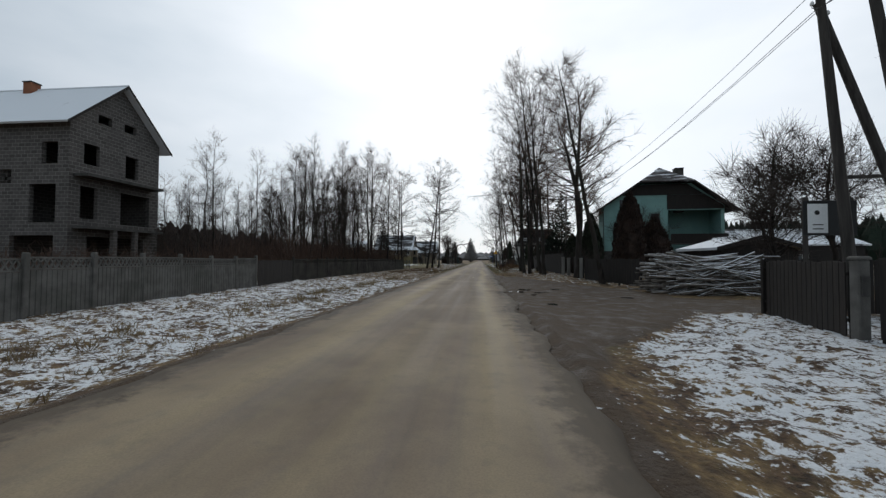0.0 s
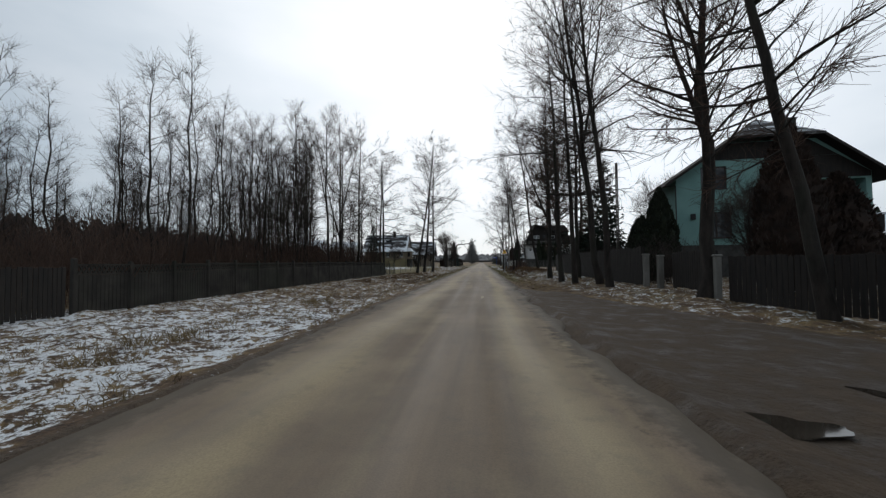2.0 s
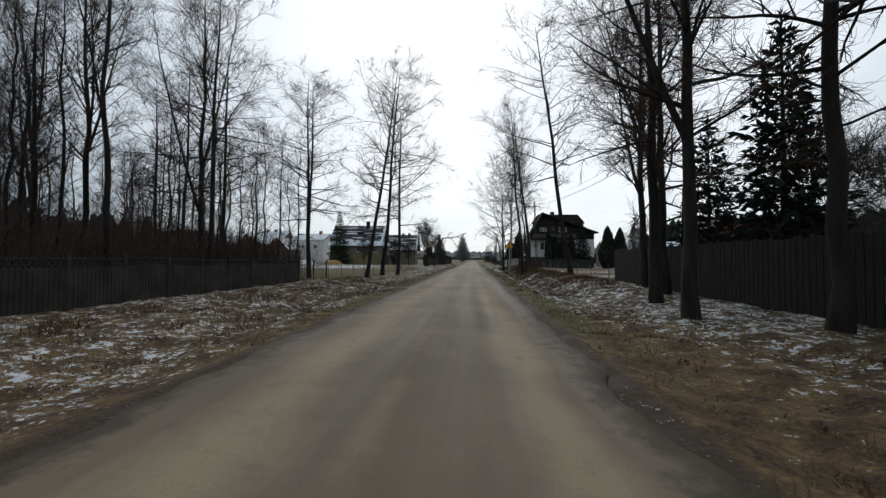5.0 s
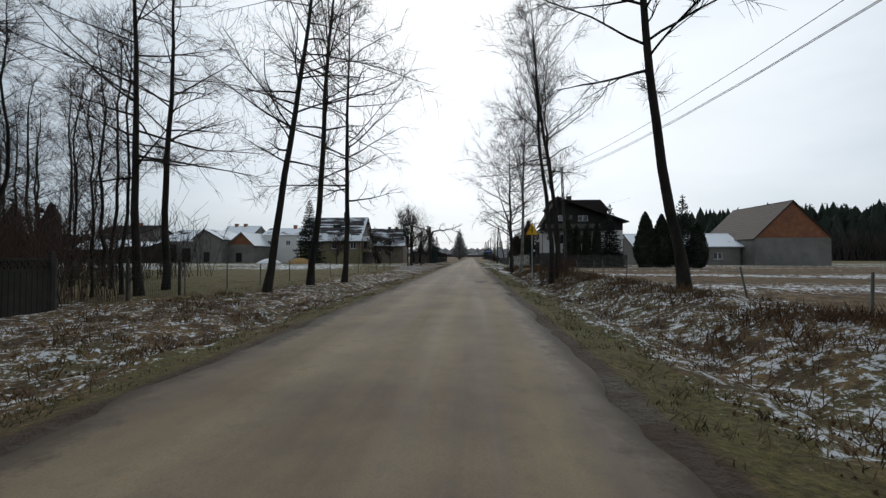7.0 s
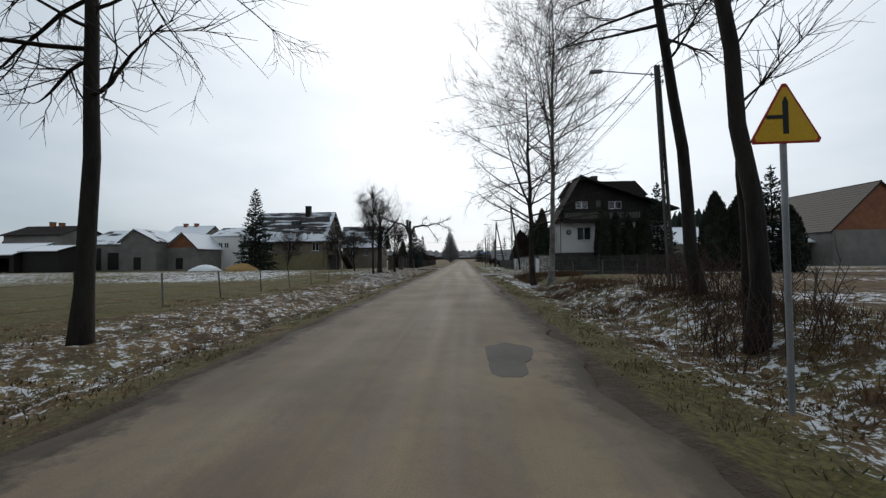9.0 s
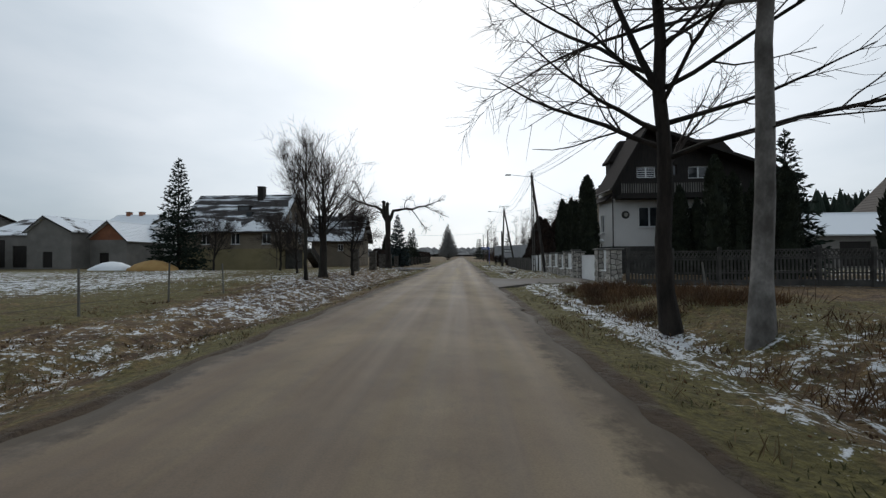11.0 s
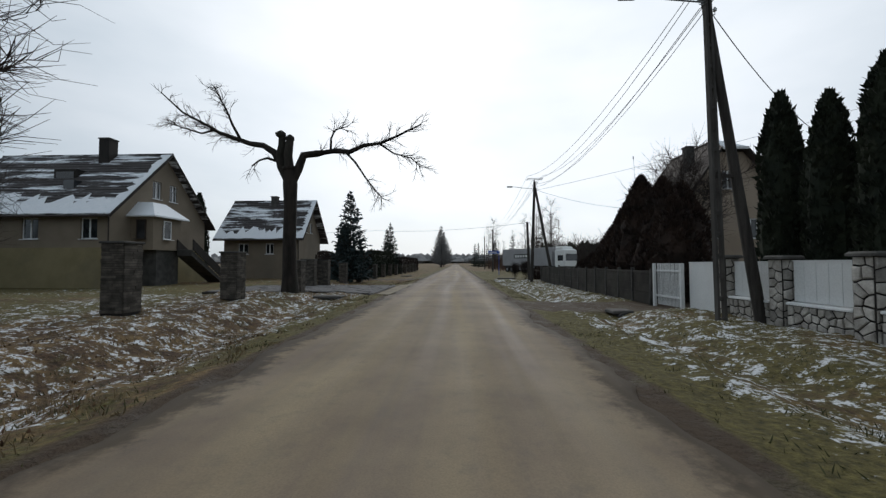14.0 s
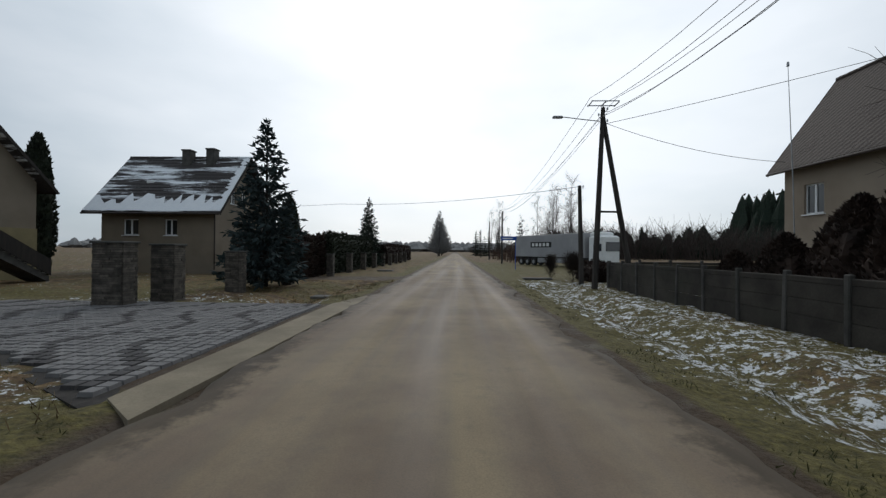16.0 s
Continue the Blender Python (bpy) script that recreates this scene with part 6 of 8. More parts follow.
def warning_sign(x, y):
    z = float(ground_z(x, y))
    ob = thing("warning_sign", x, y, z, "yellow triangular warning sign with red edge and side-road symbol", "road sign", turn=-2)
    bot = 2.62 - z
    part("post", MB().tube([(0, 0.03, -0.4), (0, 0.03, bot + 0.55)], 0.03, 10), "metal", ob)
    s, h = 0.36, 0.66

    def tri(a, depth, off):
        # corners rounded by three points each
        c = [(-s, 0), (s, 0), (0, h)]
        cx, cz, pts = 0, h / 3, []
        for i in range(3):
            (px, pz), (qx, qz), (rx, rz) = c[i - 1], c[i], c[(i + 1) % 3]
            for f in (0.06, 0.0, -0.06):
                if f > 0:
                    pts.append((qx + (px - qx) * f, qz + (pz - qz) * f))
                elif f < 0:
                    pts.append((qx + (rx - qx) * -f, qz + (rz - qz) * -f))
        return [(cx + (u - cx) * a, off, bot + cz + (w - cz) * a) for u, w in pts]

    plate = part("plate", MB().extrude(tri(1.0, 0, 0), (0, 0, 0), (0, -0.012, 0)), "red", ob)
    part("face", MB().extrude(tri(0.90, 0, -0.0125), (0, 0, 0), (0, -0.003, 0)), "yellow", plate)
    sym = [(-0.022, 0.10), (0.022, 0.10), (0.022, 0.30), (0.022, 0.44), (0.0, 0.50), (-0.022, 0.44), (-0.022, 0.30), (-0.15, 0.30), (-0.15, 0.26), (-0.022, 0.26)]
    part("symbol", MB().extrude([(u * 1.25, -0.016, bot + w * 0.98) for u, w in sym], (0, 0, 0), (0, -0.003, 0)), "black", plate)


warning_sign(3.4, 84.6)


# ---- stone walls ----
def cell(points, i, rect):
    """The part of a rectangle that lies nearest to point i."""
    poly = [(rect[0], rect[1]), (rect[2], rect[1]), (rect[2], rect[3]), (rect[0], rect[3])]
    px, pz = points[i]
    for j, (qx, qz) in enumerate(points):
        if j == i or abs(qx - px) + abs(qz - pz) > 1.6:
            continue
        mx, mz, nx, nz = (px + qx) / 2, (pz + qz) / 2, qx - px, qz - pz
        out = []
        for (ax, az), (bx, bz) in zip(poly, poly[1:] + poly[:1]):
            da, db = (ax - mx) * nx + (az - mz) * nz, (bx - mx) * nx + (bz - mz) * nz
            if da <= 0:
                out.append((ax, az))
            if da * db < 0:
                f = da / (da - db)
                out.append((ax + (bx - ax) * f, az + (bz - az) * f))
        poly = out
        if len(poly) < 3:
            return None
    return poly


def stone_face(parent, m, length, z0, z1, size, seed, joint=0.018, mat="stone"):
    """Irregular stones set in mortar on the plane y=0 of m, each a part of its own."""
    rng = rand(seed)
    nx, nz = max(1, round(length / size)), max(1, round((z1 - z0) / size))
    pts = [((i + 0.5 + rng.uniform(-0.38, 0.38)) * length / nx, z0 + (j + 0.5 + rng.uniform(-0.38, 0.38)) * (z1 - z0) / nz) for j in range(nz) for i in range(nx)]
    for i in range(len(pts)):
        poly = cell(pts, i, (0, z0, length, z1))
        if not poly:
            continue
        cx, cz = sum(p[0] for p in poly) / len(poly), sum(p[1] for p in poly) / len(poly)
        rad = max(0.03, min(math.hypot(p[0] - cx, p[1] - cz) for p in poly))
        k0, k1, out = 1 - joint / rad, (1 - joint / rad) * 0.82, rng.uniform(0.015, 0.045)
        if k0 < 0.3:
            continue
        n = len(poly)
        ring = lambda k, d: [m @ Vector((cx + (p[0] - cx) * k, -d, cz + (p[1] - cz) * k)) for p in poly]
        mb = MB().add(ring(k0, -0.005) + ring(k0, out * 0.6) + ring(k1, out), [tuple(range(2 * n, 3 * n))] + [(a * n + q, a * n + (q + 1) % n, (a + 1) * n + (q + 1) % n, (a + 1) * n + q) for a in (0, 1) for q in range(n)])
        part("stone", mb, mat, parent)


def stone_pillar(x, y, w, h, seed, label="pillar faced with pale irregular field stones"):
    z = float(ground_z(x, y))
    ob = thing("stone_pillar", x, y, z, label, "pillar", "pillars of the stone wall")
    part("core", MB().bevel_box(-w / 2, -w / 2, -0.3, w / 2, w / 2, h, 0.01), "mortar", ob)
    stone_face(ob, pose(-w / 2, w / 2, 0, 0, 0, -90), w, -0.1, h, 0.23, seed)
    stone_face(ob, pose(-w / 2, -w / 2, 0), w, -0.1, h, 0.23, seed + 1)
    stone_face(ob, pose(w / 2, w / 2, 0, 0, 0, 180), w, -0.1, h, 0.3, seed + 2)
    part("cap", MB().bevel_box(-w / 2 - 0.09, -w / 2 - 0.09, h, w / 2 + 0.09, w / 2 + 0.09, h + 0.09, 0.04), "concrete", ob)
    return ob


def infill(x, y0, y1, z0, z1, low, seed):
    """A white ribbed sheet in a frame, above a low stone wall where low > 0."""
    zg = float(ground_z(x, (y0 + y1) / 2))
    d = y1 - y0
    if low:
        ob = thing("low_wall", x, y0, zg, "low field-stone wall with a pale coping under white panels", "wall", "stone wall sections")
        part("core", MB().box(-0.14, 0, -0.3, 0.14, d, low), "mortar", ob)
        stone_face(ob, pose(-0.14, d, 0, 0, 0, -90), d, -0.1, low, 0.2, seed)
        part("coping", MB().bevel_box(-0.2, 0, low, 0.2, d, low + 0.06, 0.02), "white", ob)
    pn = thing("white_panel", x, y0, zg, "white painted ribbed sheet panel between stone pillars", "fence panel", "white panels")
    mb = MB().box(-0.008, 0.04, z0, 0.008, d - 0.04, z1)
    n = max(3, int(d / 0.3)) if low else 0
    part("sheet", mb, "white", pn)
    for i in range(n):
        u = 0.04 + (d - 0.08) * (i + 0.5) / n
        part("rib", MB().bevel_box(-0.016, u - 0.13, z0 + 0.02, -0.008, u + 0.13, z1 - 0.02, 0.003), "white", pn)
    part("top_rail", MB().box(-0.02, 0.03, z1, 0.02, d - 0.03, z1 + 0.03), "white", pn)
    return pn


PY = [116.3, 118.0, 121.75, 122.75, 124.85, 126.65, 128.75, 130.8, 132.75]
for i, y in enumerate(PY):
    stone_pillar(7.55, y, 0.55 if i in (0, 1) else 0.4, 1.72 if i < 4 else 1.6, 100 + 7 * i)
infill(7.55, PY[0] + 0.31, PY[1] - 0.31, 0.62, 1.62, 0.55, 301)
infill(7.55, PY[1] + 0.31, PY[2] - 0.25, 0.08, 1.55, 0, 302)
infill(7.55, PY[2] + 0.25, PY[3] - 0.25, 0.08, 1.6, 0, 303)
for i in range(3, 8):
    infill(7.55, PY[i] + 0.25, PY[i + 1] - 0.25, 0.58, 1.5, 0.5, 310 + i)
infill(7.45, PY[8] + 0.25, 134.5, 0.05, 1.55, 0, 320)

# striped gate of white boards
gt = board_gate(7.35, 134.6, 7.25, 136.2, 1.58, "gate of white boards with dark gaps", mat="white", bw=0.075, gap=0.045, name="slatted_gate", category="gate", uneven=0.0, rails=True)

# concrete picket fence beside the field
PICK = MB().box(0, -0.03, 0.0, 2.0, 0.03, 0.28).box(0, -0.03, 0.55, 2.0, 0.03, 0.62).box(0, -0.03, 1.18, 2.0, 0.03, 1.25)
PICK_ME = mesh_of("kickboard", PICK, "concrete_dark")
UPR_ME = mesh_of("picket", MB().bevel_box(0.035, -0.022, 0.28, 0.115, 0.022, 1.2, 0.01), "concrete_dark")
GRL_ME = mesh_of("grille", lattice_mesh(2.0, 0.36, 0.03), "concrete_dark")
POST_D = mesh_of("post", MB().bevel_box(-0.075, -0.075, -0.3, 0.075, 0.075, 1.78, 0.025), "concrete_dark")
bay_fence("picket_fence", [(8.05, 116.0), (19.5, 114.0)], 2.0, "dark concrete picket fence with a grille top", POST_D, [("kickboard", PICK_ME, 0.0), *[("picket", UPR_ME, 0.0, i * 0.154) for i in range(13)], ("grille", GRL_ME, 1.27)], "fences")

# dark concrete fence with arched panels
ARC = MB()
for row, (za, zb) in enumerate(((0.0, 0.42), (0.43, 0.78), (0.79, 1.14))):
    ARC.bevel_box(0, -0.025, za, 1.5, 0.025, zb, 0.01)
for k in range(10):
    a0, a1 = math.pi * k / 10, math.pi * (k + 1) / 10
    ARC.extrude([(0.75 + 0.62 * math.cos(a0), -0.04, 1.12 - 0.72 * math.sin(a0)), (0.75 + 0.62 * math.cos(a1), -0.04, 1.12 - 0.72 * math.sin(a1)), (0.75 + 0.56 * math.cos(a1), -0.04, 1.12 - 0.66 * math.sin(a1)), (0.75 + 0.56 * math.cos(a0), -0.04, 1.12 - 0.66 * math.sin(a0))], (0, 0, 0), (0, 0.02, 0))
ARC.bevel_box(0, -0.03, 1.15, 1.5, 0.03, 1.28, 0.02)
ARC_ME = mesh_of("panel", ARC, "concrete_darker")
POST_A = mesh_of("post", MB().bevel_box(-0.06, -0.07, -0.3, 0.06, 0.07, 1.42, 0.02), "concrete_dark")
bay_fence("arched_fence", [(7.1, 136.4), (7.05, 155.4)], 1.5, "low dark concrete fence with arched panels and pale posts", POST_A, [("panel", ARC_ME, 0.02)], "fences")
bay_fence("arched_fence", [(7.05, 155.5), (30, 156.5)], 1.5, "low dark concrete fence with arched panels", POST_A, [("panel", ARC_ME, 0.02)], "fences")

# drives
single("driveway", MB().extrude([(1.4, 114.2, -0.03), (2.2, 115.3, -0.03), (3.4, 116.8, -0.03), (7.6, 118.2, -0.03), (7.6, 121.9, -0.03), (4.6, 121.5, -0.03), (2.6, 121.8, -0.03), (1.4, 123.6, -0.03)], (0, 0, -0.2), (0, 0, 0.01)), "drive", "grey asphalt drive to the white gate", "driveway", kind="structure")
single("kerb_strip", MB().extrude([(-4.15, 139.9, 0), (-3.5, 139.4, 0), (-3.42, 149.0, 0), (-3.62, 149.6, 0), (-4.15, 147.4, 0)], (0, 0, -0.2), (0, 0, -0.012)), surface("sandy_concrete", (0.17, 0.142, 0.10), (0.26, 0.22, 0.155), 1.1, 40.0, 0.9, 0.3, 0.006, grime=(0.11, 0.09, 0.065)), "pale sandy concrete strip at the road's edge", "kerb", kind="structure")


def paving():
    """Small grey setts with dark wavy rows."""
    light, dark = MB(), MB()
    rng, w = rand(4), 0.2
    for i in range(int(9.6 / w)):
        for j in range(int(7.9 / w)):
            x, y = -13.8 + i * w, 139.4 + j * w
            if y < 139.7 + min(1.9, max(0.0, -4.1 - x) * 0.55):
                continue
            band = (x + 4) * 0.9 + 0.45 * math.sin(y * 2.0) * 1.0
            mb = dark if (band % 1.25) < 0.22 else light
            top = 0.0 + rng.normal(0, 0.003)
            g = 0.007
            v = [(x + g, y + g, -0.06), (x + w - g, y + g, -0.06), (x + w - g, y + w - g, -0.06), (x + g, y + w - g, -0.06)]
            e = g + 0.012
            t = [(x + e, y + e, top), (x + w - e, y + e, top), (x + w - e, y + w - e, top), (x + e, y + w - e, top)]
            mb.add(v + t, [(4, 5, 6, 7), (0, 1, 5, 4), (1, 2, 6, 5), (2, 3, 7, 6), (3, 0, 4, 7)])
    ob = thing("paving", -9, 143, 0, "grey paved drive with dark wavy rows of setts", "paving", kind="structure")
    ob.matrix_world = Matrix()
    tagged(part("setts", light, "paver", ob), kind="stuff")
    tagged(part("dark_setts", dark, "paver_dark", ob, "dark wavy setts"), kind="stuff")
    part("bed", MB().extrude([(-13.9, 141.55, -0.3), (-7.6, 141.55, -0.3), (-4.16, 139.65, -0.3), (-4.16, 147.4, -0.3), (-13.9, 147.4, -0.3)], (0, 0, 0), (0, 0, 0.25)), "mortar", ob)


paving()


def slate_pillar(x, y, wx, wy, h):
    """A gate pillar clad in thin slate strips."""
    ob = thing("slate_pillar", x, y, float(ground_z(x, y)), "gate pillar clad in thin grey-brown slate strips", "pillar", "slate pillars")
    part("core", MB().box(-wx / 2, -wy / 2, -0.3, wx / 2, wy / 2, h), "mortar", ob)
    rng = rand(int(abs(x * 100) + y * 7))
    z = 0.0
    while z < h - 0.02:
        t = rng.uniform(0.055, 0.085)
        for side, (m, le) in enumerate(((pose(-wx / 2, -wy / 2, 0), wx), (pose(wx / 2, -wy / 2, 0, 0, 0, 90), wy))):
            u = 0.0
            while u < le - 0.02:
                d = min(rng.uniform(0.22, 0.45), le - u)
                part("strip", MB().box(u + 0.004, -rng.uniform(0.012, 0.04), z + 0.004, u + d - 0.004, 0.0, min(z + t, h) - 0.004, m), "slate", ob)
                u += d
        z += t
    part("cap", MB().bevel_box(-wx / 2 - 0.06, -wy / 2 - 0.06, h, wx / 2 + 0.06, wy / 2 + 0.06, h + 0.06, 0.02), "concrete_dark", ob)


for x, y, wx, wy, h in [(-10.05, 146.6, 0.85, 0.5, 1.75), (-9.5, 147.9, 0.7, 0.5, 1.72), (-9.0, 150.8, 0.5, 0.55, 1.6), (-8.85, 155.2, 0.45, 0.5, 1.55), (-9.41, 131.4, 0.6, 0.6, 1.85), (-8.77, 135.6, 0.6, 0.6, 1.7), (-8.31, 140.4, 0.6, 0.6, 1.6)]:
    slate_pillar(x, y, wx, wy, h)
for i in range(9):
    slate_pillar(-8.9 + 0.05 * i, 162 + 4.5 * i, 0.4, 0.4, 1.45)


# ---- balconies, porch, stairs ----
house_w = next(o for o in scene.objects if o.get("label", "").startswith("cream rendered house"))
bal = part("balcony", MB().bevel_box(0.15, -1.1, 5.5, 8.6, -0.004, 5.8, 0.02), "darkwood", house_w)
for i in range(52):
    part("baluster", MB().bevel_box(0.19 + i * 0.162, -1.09, 5.83, 0.27 + i * 0.162, -1.06, 6.56, 0.006), "post", bal)
part("handrail", MB().bevel_box(0.15, -1.12, 6.56, 8.6, -1.02, 6.66, 0.01), "darkwood", bal)
part("bottom_rail", MB().bevel_box(0.15, -1.12, 5.8, 8.6, -1.02, 5.86, 0.01), "darkwood", bal)
part("boarding", MB().box(0.0, -0.04, 5.6, 12.3, -0.004, 6.9), "darkwood", house_w)
# the body behind the front gable: low western eave, dark upper storey with a flat-topped hip, small balcony
part("rear_wall", MB().box(3.6, 3.06, -0.3, 12.0, 6.8, 5.6), "cream", house_w)
part("eave_roof", MB().extrude([(-0.45, 0.1, 5.62), (1.0, 0.1, 7.1), (1.0, 0.1, 6.9), (-0.38, 0.1, 5.5)], (0, 0, 0), (0, 3.3, 0)), "roof_dark", house_w)
part("eave_gutter", MB().tube([(-0.5, 0.1, 5.55), (-0.5, 3.4, 5.55)], 0.06, 8), "darkframe", house_w)
part("upper_storey", MB().bevel_box(0.95, 3.06, 5.61, 11.0, 4.0, 9.2, 0.02), "darkwood", house_w)
part("upper_roof", MB().add([(0.75, 2.9, 9.15), (11.3, 2.9, 9.15), (11.3, 4.3, 9.15), (0.75, 4.3, 9.15), (1.9, 3.3, 10.9), (10.0, 3.3, 10.9), (10.0, 4.0, 10.9), (1.9, 4.0, 10.9), (0.75, 2.9, 9.02), (11.3, 2.9, 9.02), (11.3, 4.3, 9.02), (0.75, 4.3, 9.02)],
     [(0, 1, 5, 4), (1, 2, 6, 5), (2, 3, 7, 6), (3, 0, 4, 7), (4, 5, 6, 7), (8, 9, 1, 0), (9, 10, 2, 1), (10, 11, 3, 2), (11, 8, 0, 3), (11, 10, 9, 8)]), "roof_dark", house_w)
sb = part("side_balcony", MB().bevel_box(0.3, 3.1, 6.35, 0.94, 4.0, 6.5, 0.02), "darkwood", house_w)
for i in range(6):
    part("baluster", MB().bevel_box(0.31, 3.12 + i * 0.15, 6.5, 0.35, 3.2 + i * 0.15, 7.2, 0.006), "darkwood", sb)
part("handrail", MB().bevel_box(0.28, 3.1, 7.2, 0.38, 4.0, 7.28, 0.01), "darkwood", sb)
med = part("wall_medallion", MB().tube([(0.9, -0.09, 4.4), (0.9, -0.004, 4.4)], [0.24, 0.30], 20), "concrete_dark", house_w)
part("medallion_relief", MB().tube([(0.9, -0.13, 4.4), (0.9, -0.091, 4.4)], [0.08, 0.15], 14), "stone", med)

house_b = next(o for o in scene.objects if o.get("label", "").startswith("beige rendered house with steep"))
# porch box on the gable, with a hipped cap, and a flight of stairs
part("porch", MB().bevel_box(13.2, 1.8, 2.5, 14.9, 4.7, 5.0, 0.01), "beige", house_b)
part("porch_base", MB().box(13.2, 2.4, -0.2, 14.7, 4.7, 2.5), "concrete_dark", house_b)
cap = MB()
cap.add([(13.2, 1.4, 5.0), (15.3, 1.4, 5.0), (15.3, 5.1, 5.0), (13.2, 5.1, 5.0), (13.2, 2.4, 6.1), (14.2, 2.6, 6.1), (14.2, 3.9, 6.1), (13.2, 4.1, 6.1), (13.2, 1.4, 4.9), (15.3, 1.4, 4.9), (15.3, 5.1, 4.9), (13.2, 5.1, 4.9)],
        [(0, 1, 5, 4), (1, 2, 6, 5), (2, 3, 7, 6), (4, 5, 6, 7), (8, 9, 1, 0), (9, 10, 2, 1), (10, 11, 3, 2), (11, 10, 9, 8)])
part("porch_roof", cap, "roof_half", house_b)
window_parts(house_b, pose(14.9, 1.8, 0, 0, 0, 90) @ pose(0, -0.2, 0), 0.9, 3.3, 1.7, 4.7, split=1)
window_parts(house_b, pose(13.2, 1.8, 0) @ pose(0, -0.2, 0), 0.5, 3.3, 1.2, 4.7, split=1, frame_mat="darkframe")
stair = part("staircase", MB().extrude([(14.95, 4.2, 2.55), (14.95, 8.2, 0.1), (14.95, 8.2, -0.2), (14.95, 4.2, 2.1)], (0, 0, 0), (1.2, 0, 0)), "concrete_dark", house_b)
for i in range(14):
    part("step", MB().bevel_box(14.93, 4.3 + i * 0.28, 2.50 - i * 0.175, 16.2, 4.62 + i * 0.28, 2.58 - i * 0.175, 0.01), "concrete", stair)
for u in (14.93, 16.2):
    part("stair_rail", MB().extrude([(u, 4.2, 2.6), (u, 8.2, 0.15), (u, 8.2, 0.95), (u, 4.2, 3.4)], (0, 0, 0), (0.06, 0, 0)), "darkwood", stair)
part("skylight", MB().bevel_box(8.2, 1.6, 6.75, 9.0, 2.3, 7.65, 0.02), "glass", house_b)
dm = part("dormer", MB().bevel_box(6.4, 2.6, 6.6, 8.2, 5.0, 8.7, 0.02), "darkwood", house_b)
part("dormer_window", MB().box(6.6, 2.57, 7.8, 8.0, 2.596, 8.5), "glass", dm)

house_u = next(o for o in scene.objects if o.name.startswith("unfinished_house"))
for z in (3.75, 7.85):
    part("balcony_slab", MB().bevel_box(12.004, 0.3, z, 13.3, 7.6, z + 0.22, 0.01), "concrete_dark", house_u)
for z in (3.4, 7.6):
    part("floor_slab", MB().box(0.33, 0.33, z, 11.67, 8.07, z + 0.25), "concrete_dark", house_u)
part("inner_wall", MB().box(6.0, 0.33, 0, 6.2, 8.07, 12.2), "block", house_u)
for y in (2.6, 4.6):
    part("balcony_pier", MB().box(12.9, y, -0.2, 13.25, y + 0.35, 3.75), "block", house_u)


# ---- lorry and things down the road ----
def lorry(x, y, turn):
    ob = thing("lorry", x, y, float(ground_z(x, y)), "white articulated lorry with a grey tarpaulin trailer", "lorry", turn=turn)
    body = part("trailer_body", MB().bevel_box(-6.8, -1.25, 1.15, 6.0, 1.25, 3.95, 0.04), "greyveneer", ob)
    part("logo_plate", MB().box(-3.4, -1.262, 2.35, 0.6, -1.254, 3.05), "black", body, "dark logo plate")
    for k in range(5):
        part("logo_bar", MB().box(-3.1 + 0.7 * k, -1.27, 2.5, -2.65 + 0.7 * k, -1.264, 2.9), "white", body)
    part("chassis", MB().box(-6.7, -0.9, 0.85, 8.0, 0.9, 1.14), "black", ob)
    part("side_guard", MB().box(-2.0, -1.22, 0.45, 3.2, -1.17, 1.0), "metal", ob)
    cab = part("cab", MB().bevel_box(6.4, -1.22, 0.6, 8.7, 1.22, 3.6, 0.2), "white", ob)
    part("windscreen", MB().box(8.705, -1.05, 1.9, 8.72, 1.05, 2.9), "glass", cab)
    part("side_window", MB().box(7.2, -1.235, 1.9, 8.3, -1.225, 2.7), "glass", cab)
    part("spoiler", MB().bevel_box(6.5, -1.1, 3.6, 8.0, 1.1, 4.0, 0.15), "white", cab)
    for wx in (-5.4, -4.1, -2.8, 5.4, 7.8):
        for wy in (-1.1, 1.1):
            w = part("wheel", MB().tube([(wx, wy - 0.15, 0.5), (wx, wy + 0.15, 0.5)], 0.5, 18), "black", ob)
            part("rim", MB().tube([(wx, wy - 0.17, 0.5), (wx, wy + 0.17, 0.5)], 0.24, 12), "metal", w)


lorry(12.2, 186.0, -62)


def blue_sign(x, y):
    ob = thing("road_sign", x, y, float(ground_z(x, y)), "small blue direction sign on a steel post", "road sign")
    part("post", MB().tube([(0, 0.03, -0.3), (0, 0.03, 3.3)], 0.035, 8), "blue", ob)
    part("plate", MB().bevel_box(-1.5, -0.01, 2.9, 0.1, 0.01, 3.3, 0.004), "blue", ob)
    part("text_bar", MB().box(-1.35, -0.016, 3.05, -0.3, -0.0115, 3.15), "white", ob)


blue_sign(5.6, 176.0)
for x, y, w, d, h, m in [(-41.4, 141.5, 5.2, 4.5, 1.25, "snow"), (-32.9, 137.2, 4.8, 4.2, 1.15, "sand")]:
    rngp = rand(int(abs(x)))
    v, f = lathe([(1.0, -0.1), (0.92, 0.25), (0.66, 0.62), (0.34, 0.9), (0.03, 1.0)], 18, rngp, 0.05)
    single("mound", MB().add((v * [w / 2, d / 2, h]).tolist(), f.tolist()), m, "heap of yellow builders' sand in the yard" if m == "sand" else "heap covered with fresh snow in the yard", "heap", smooth=True, at=pose(x, y, float(ground_z(x, y))))


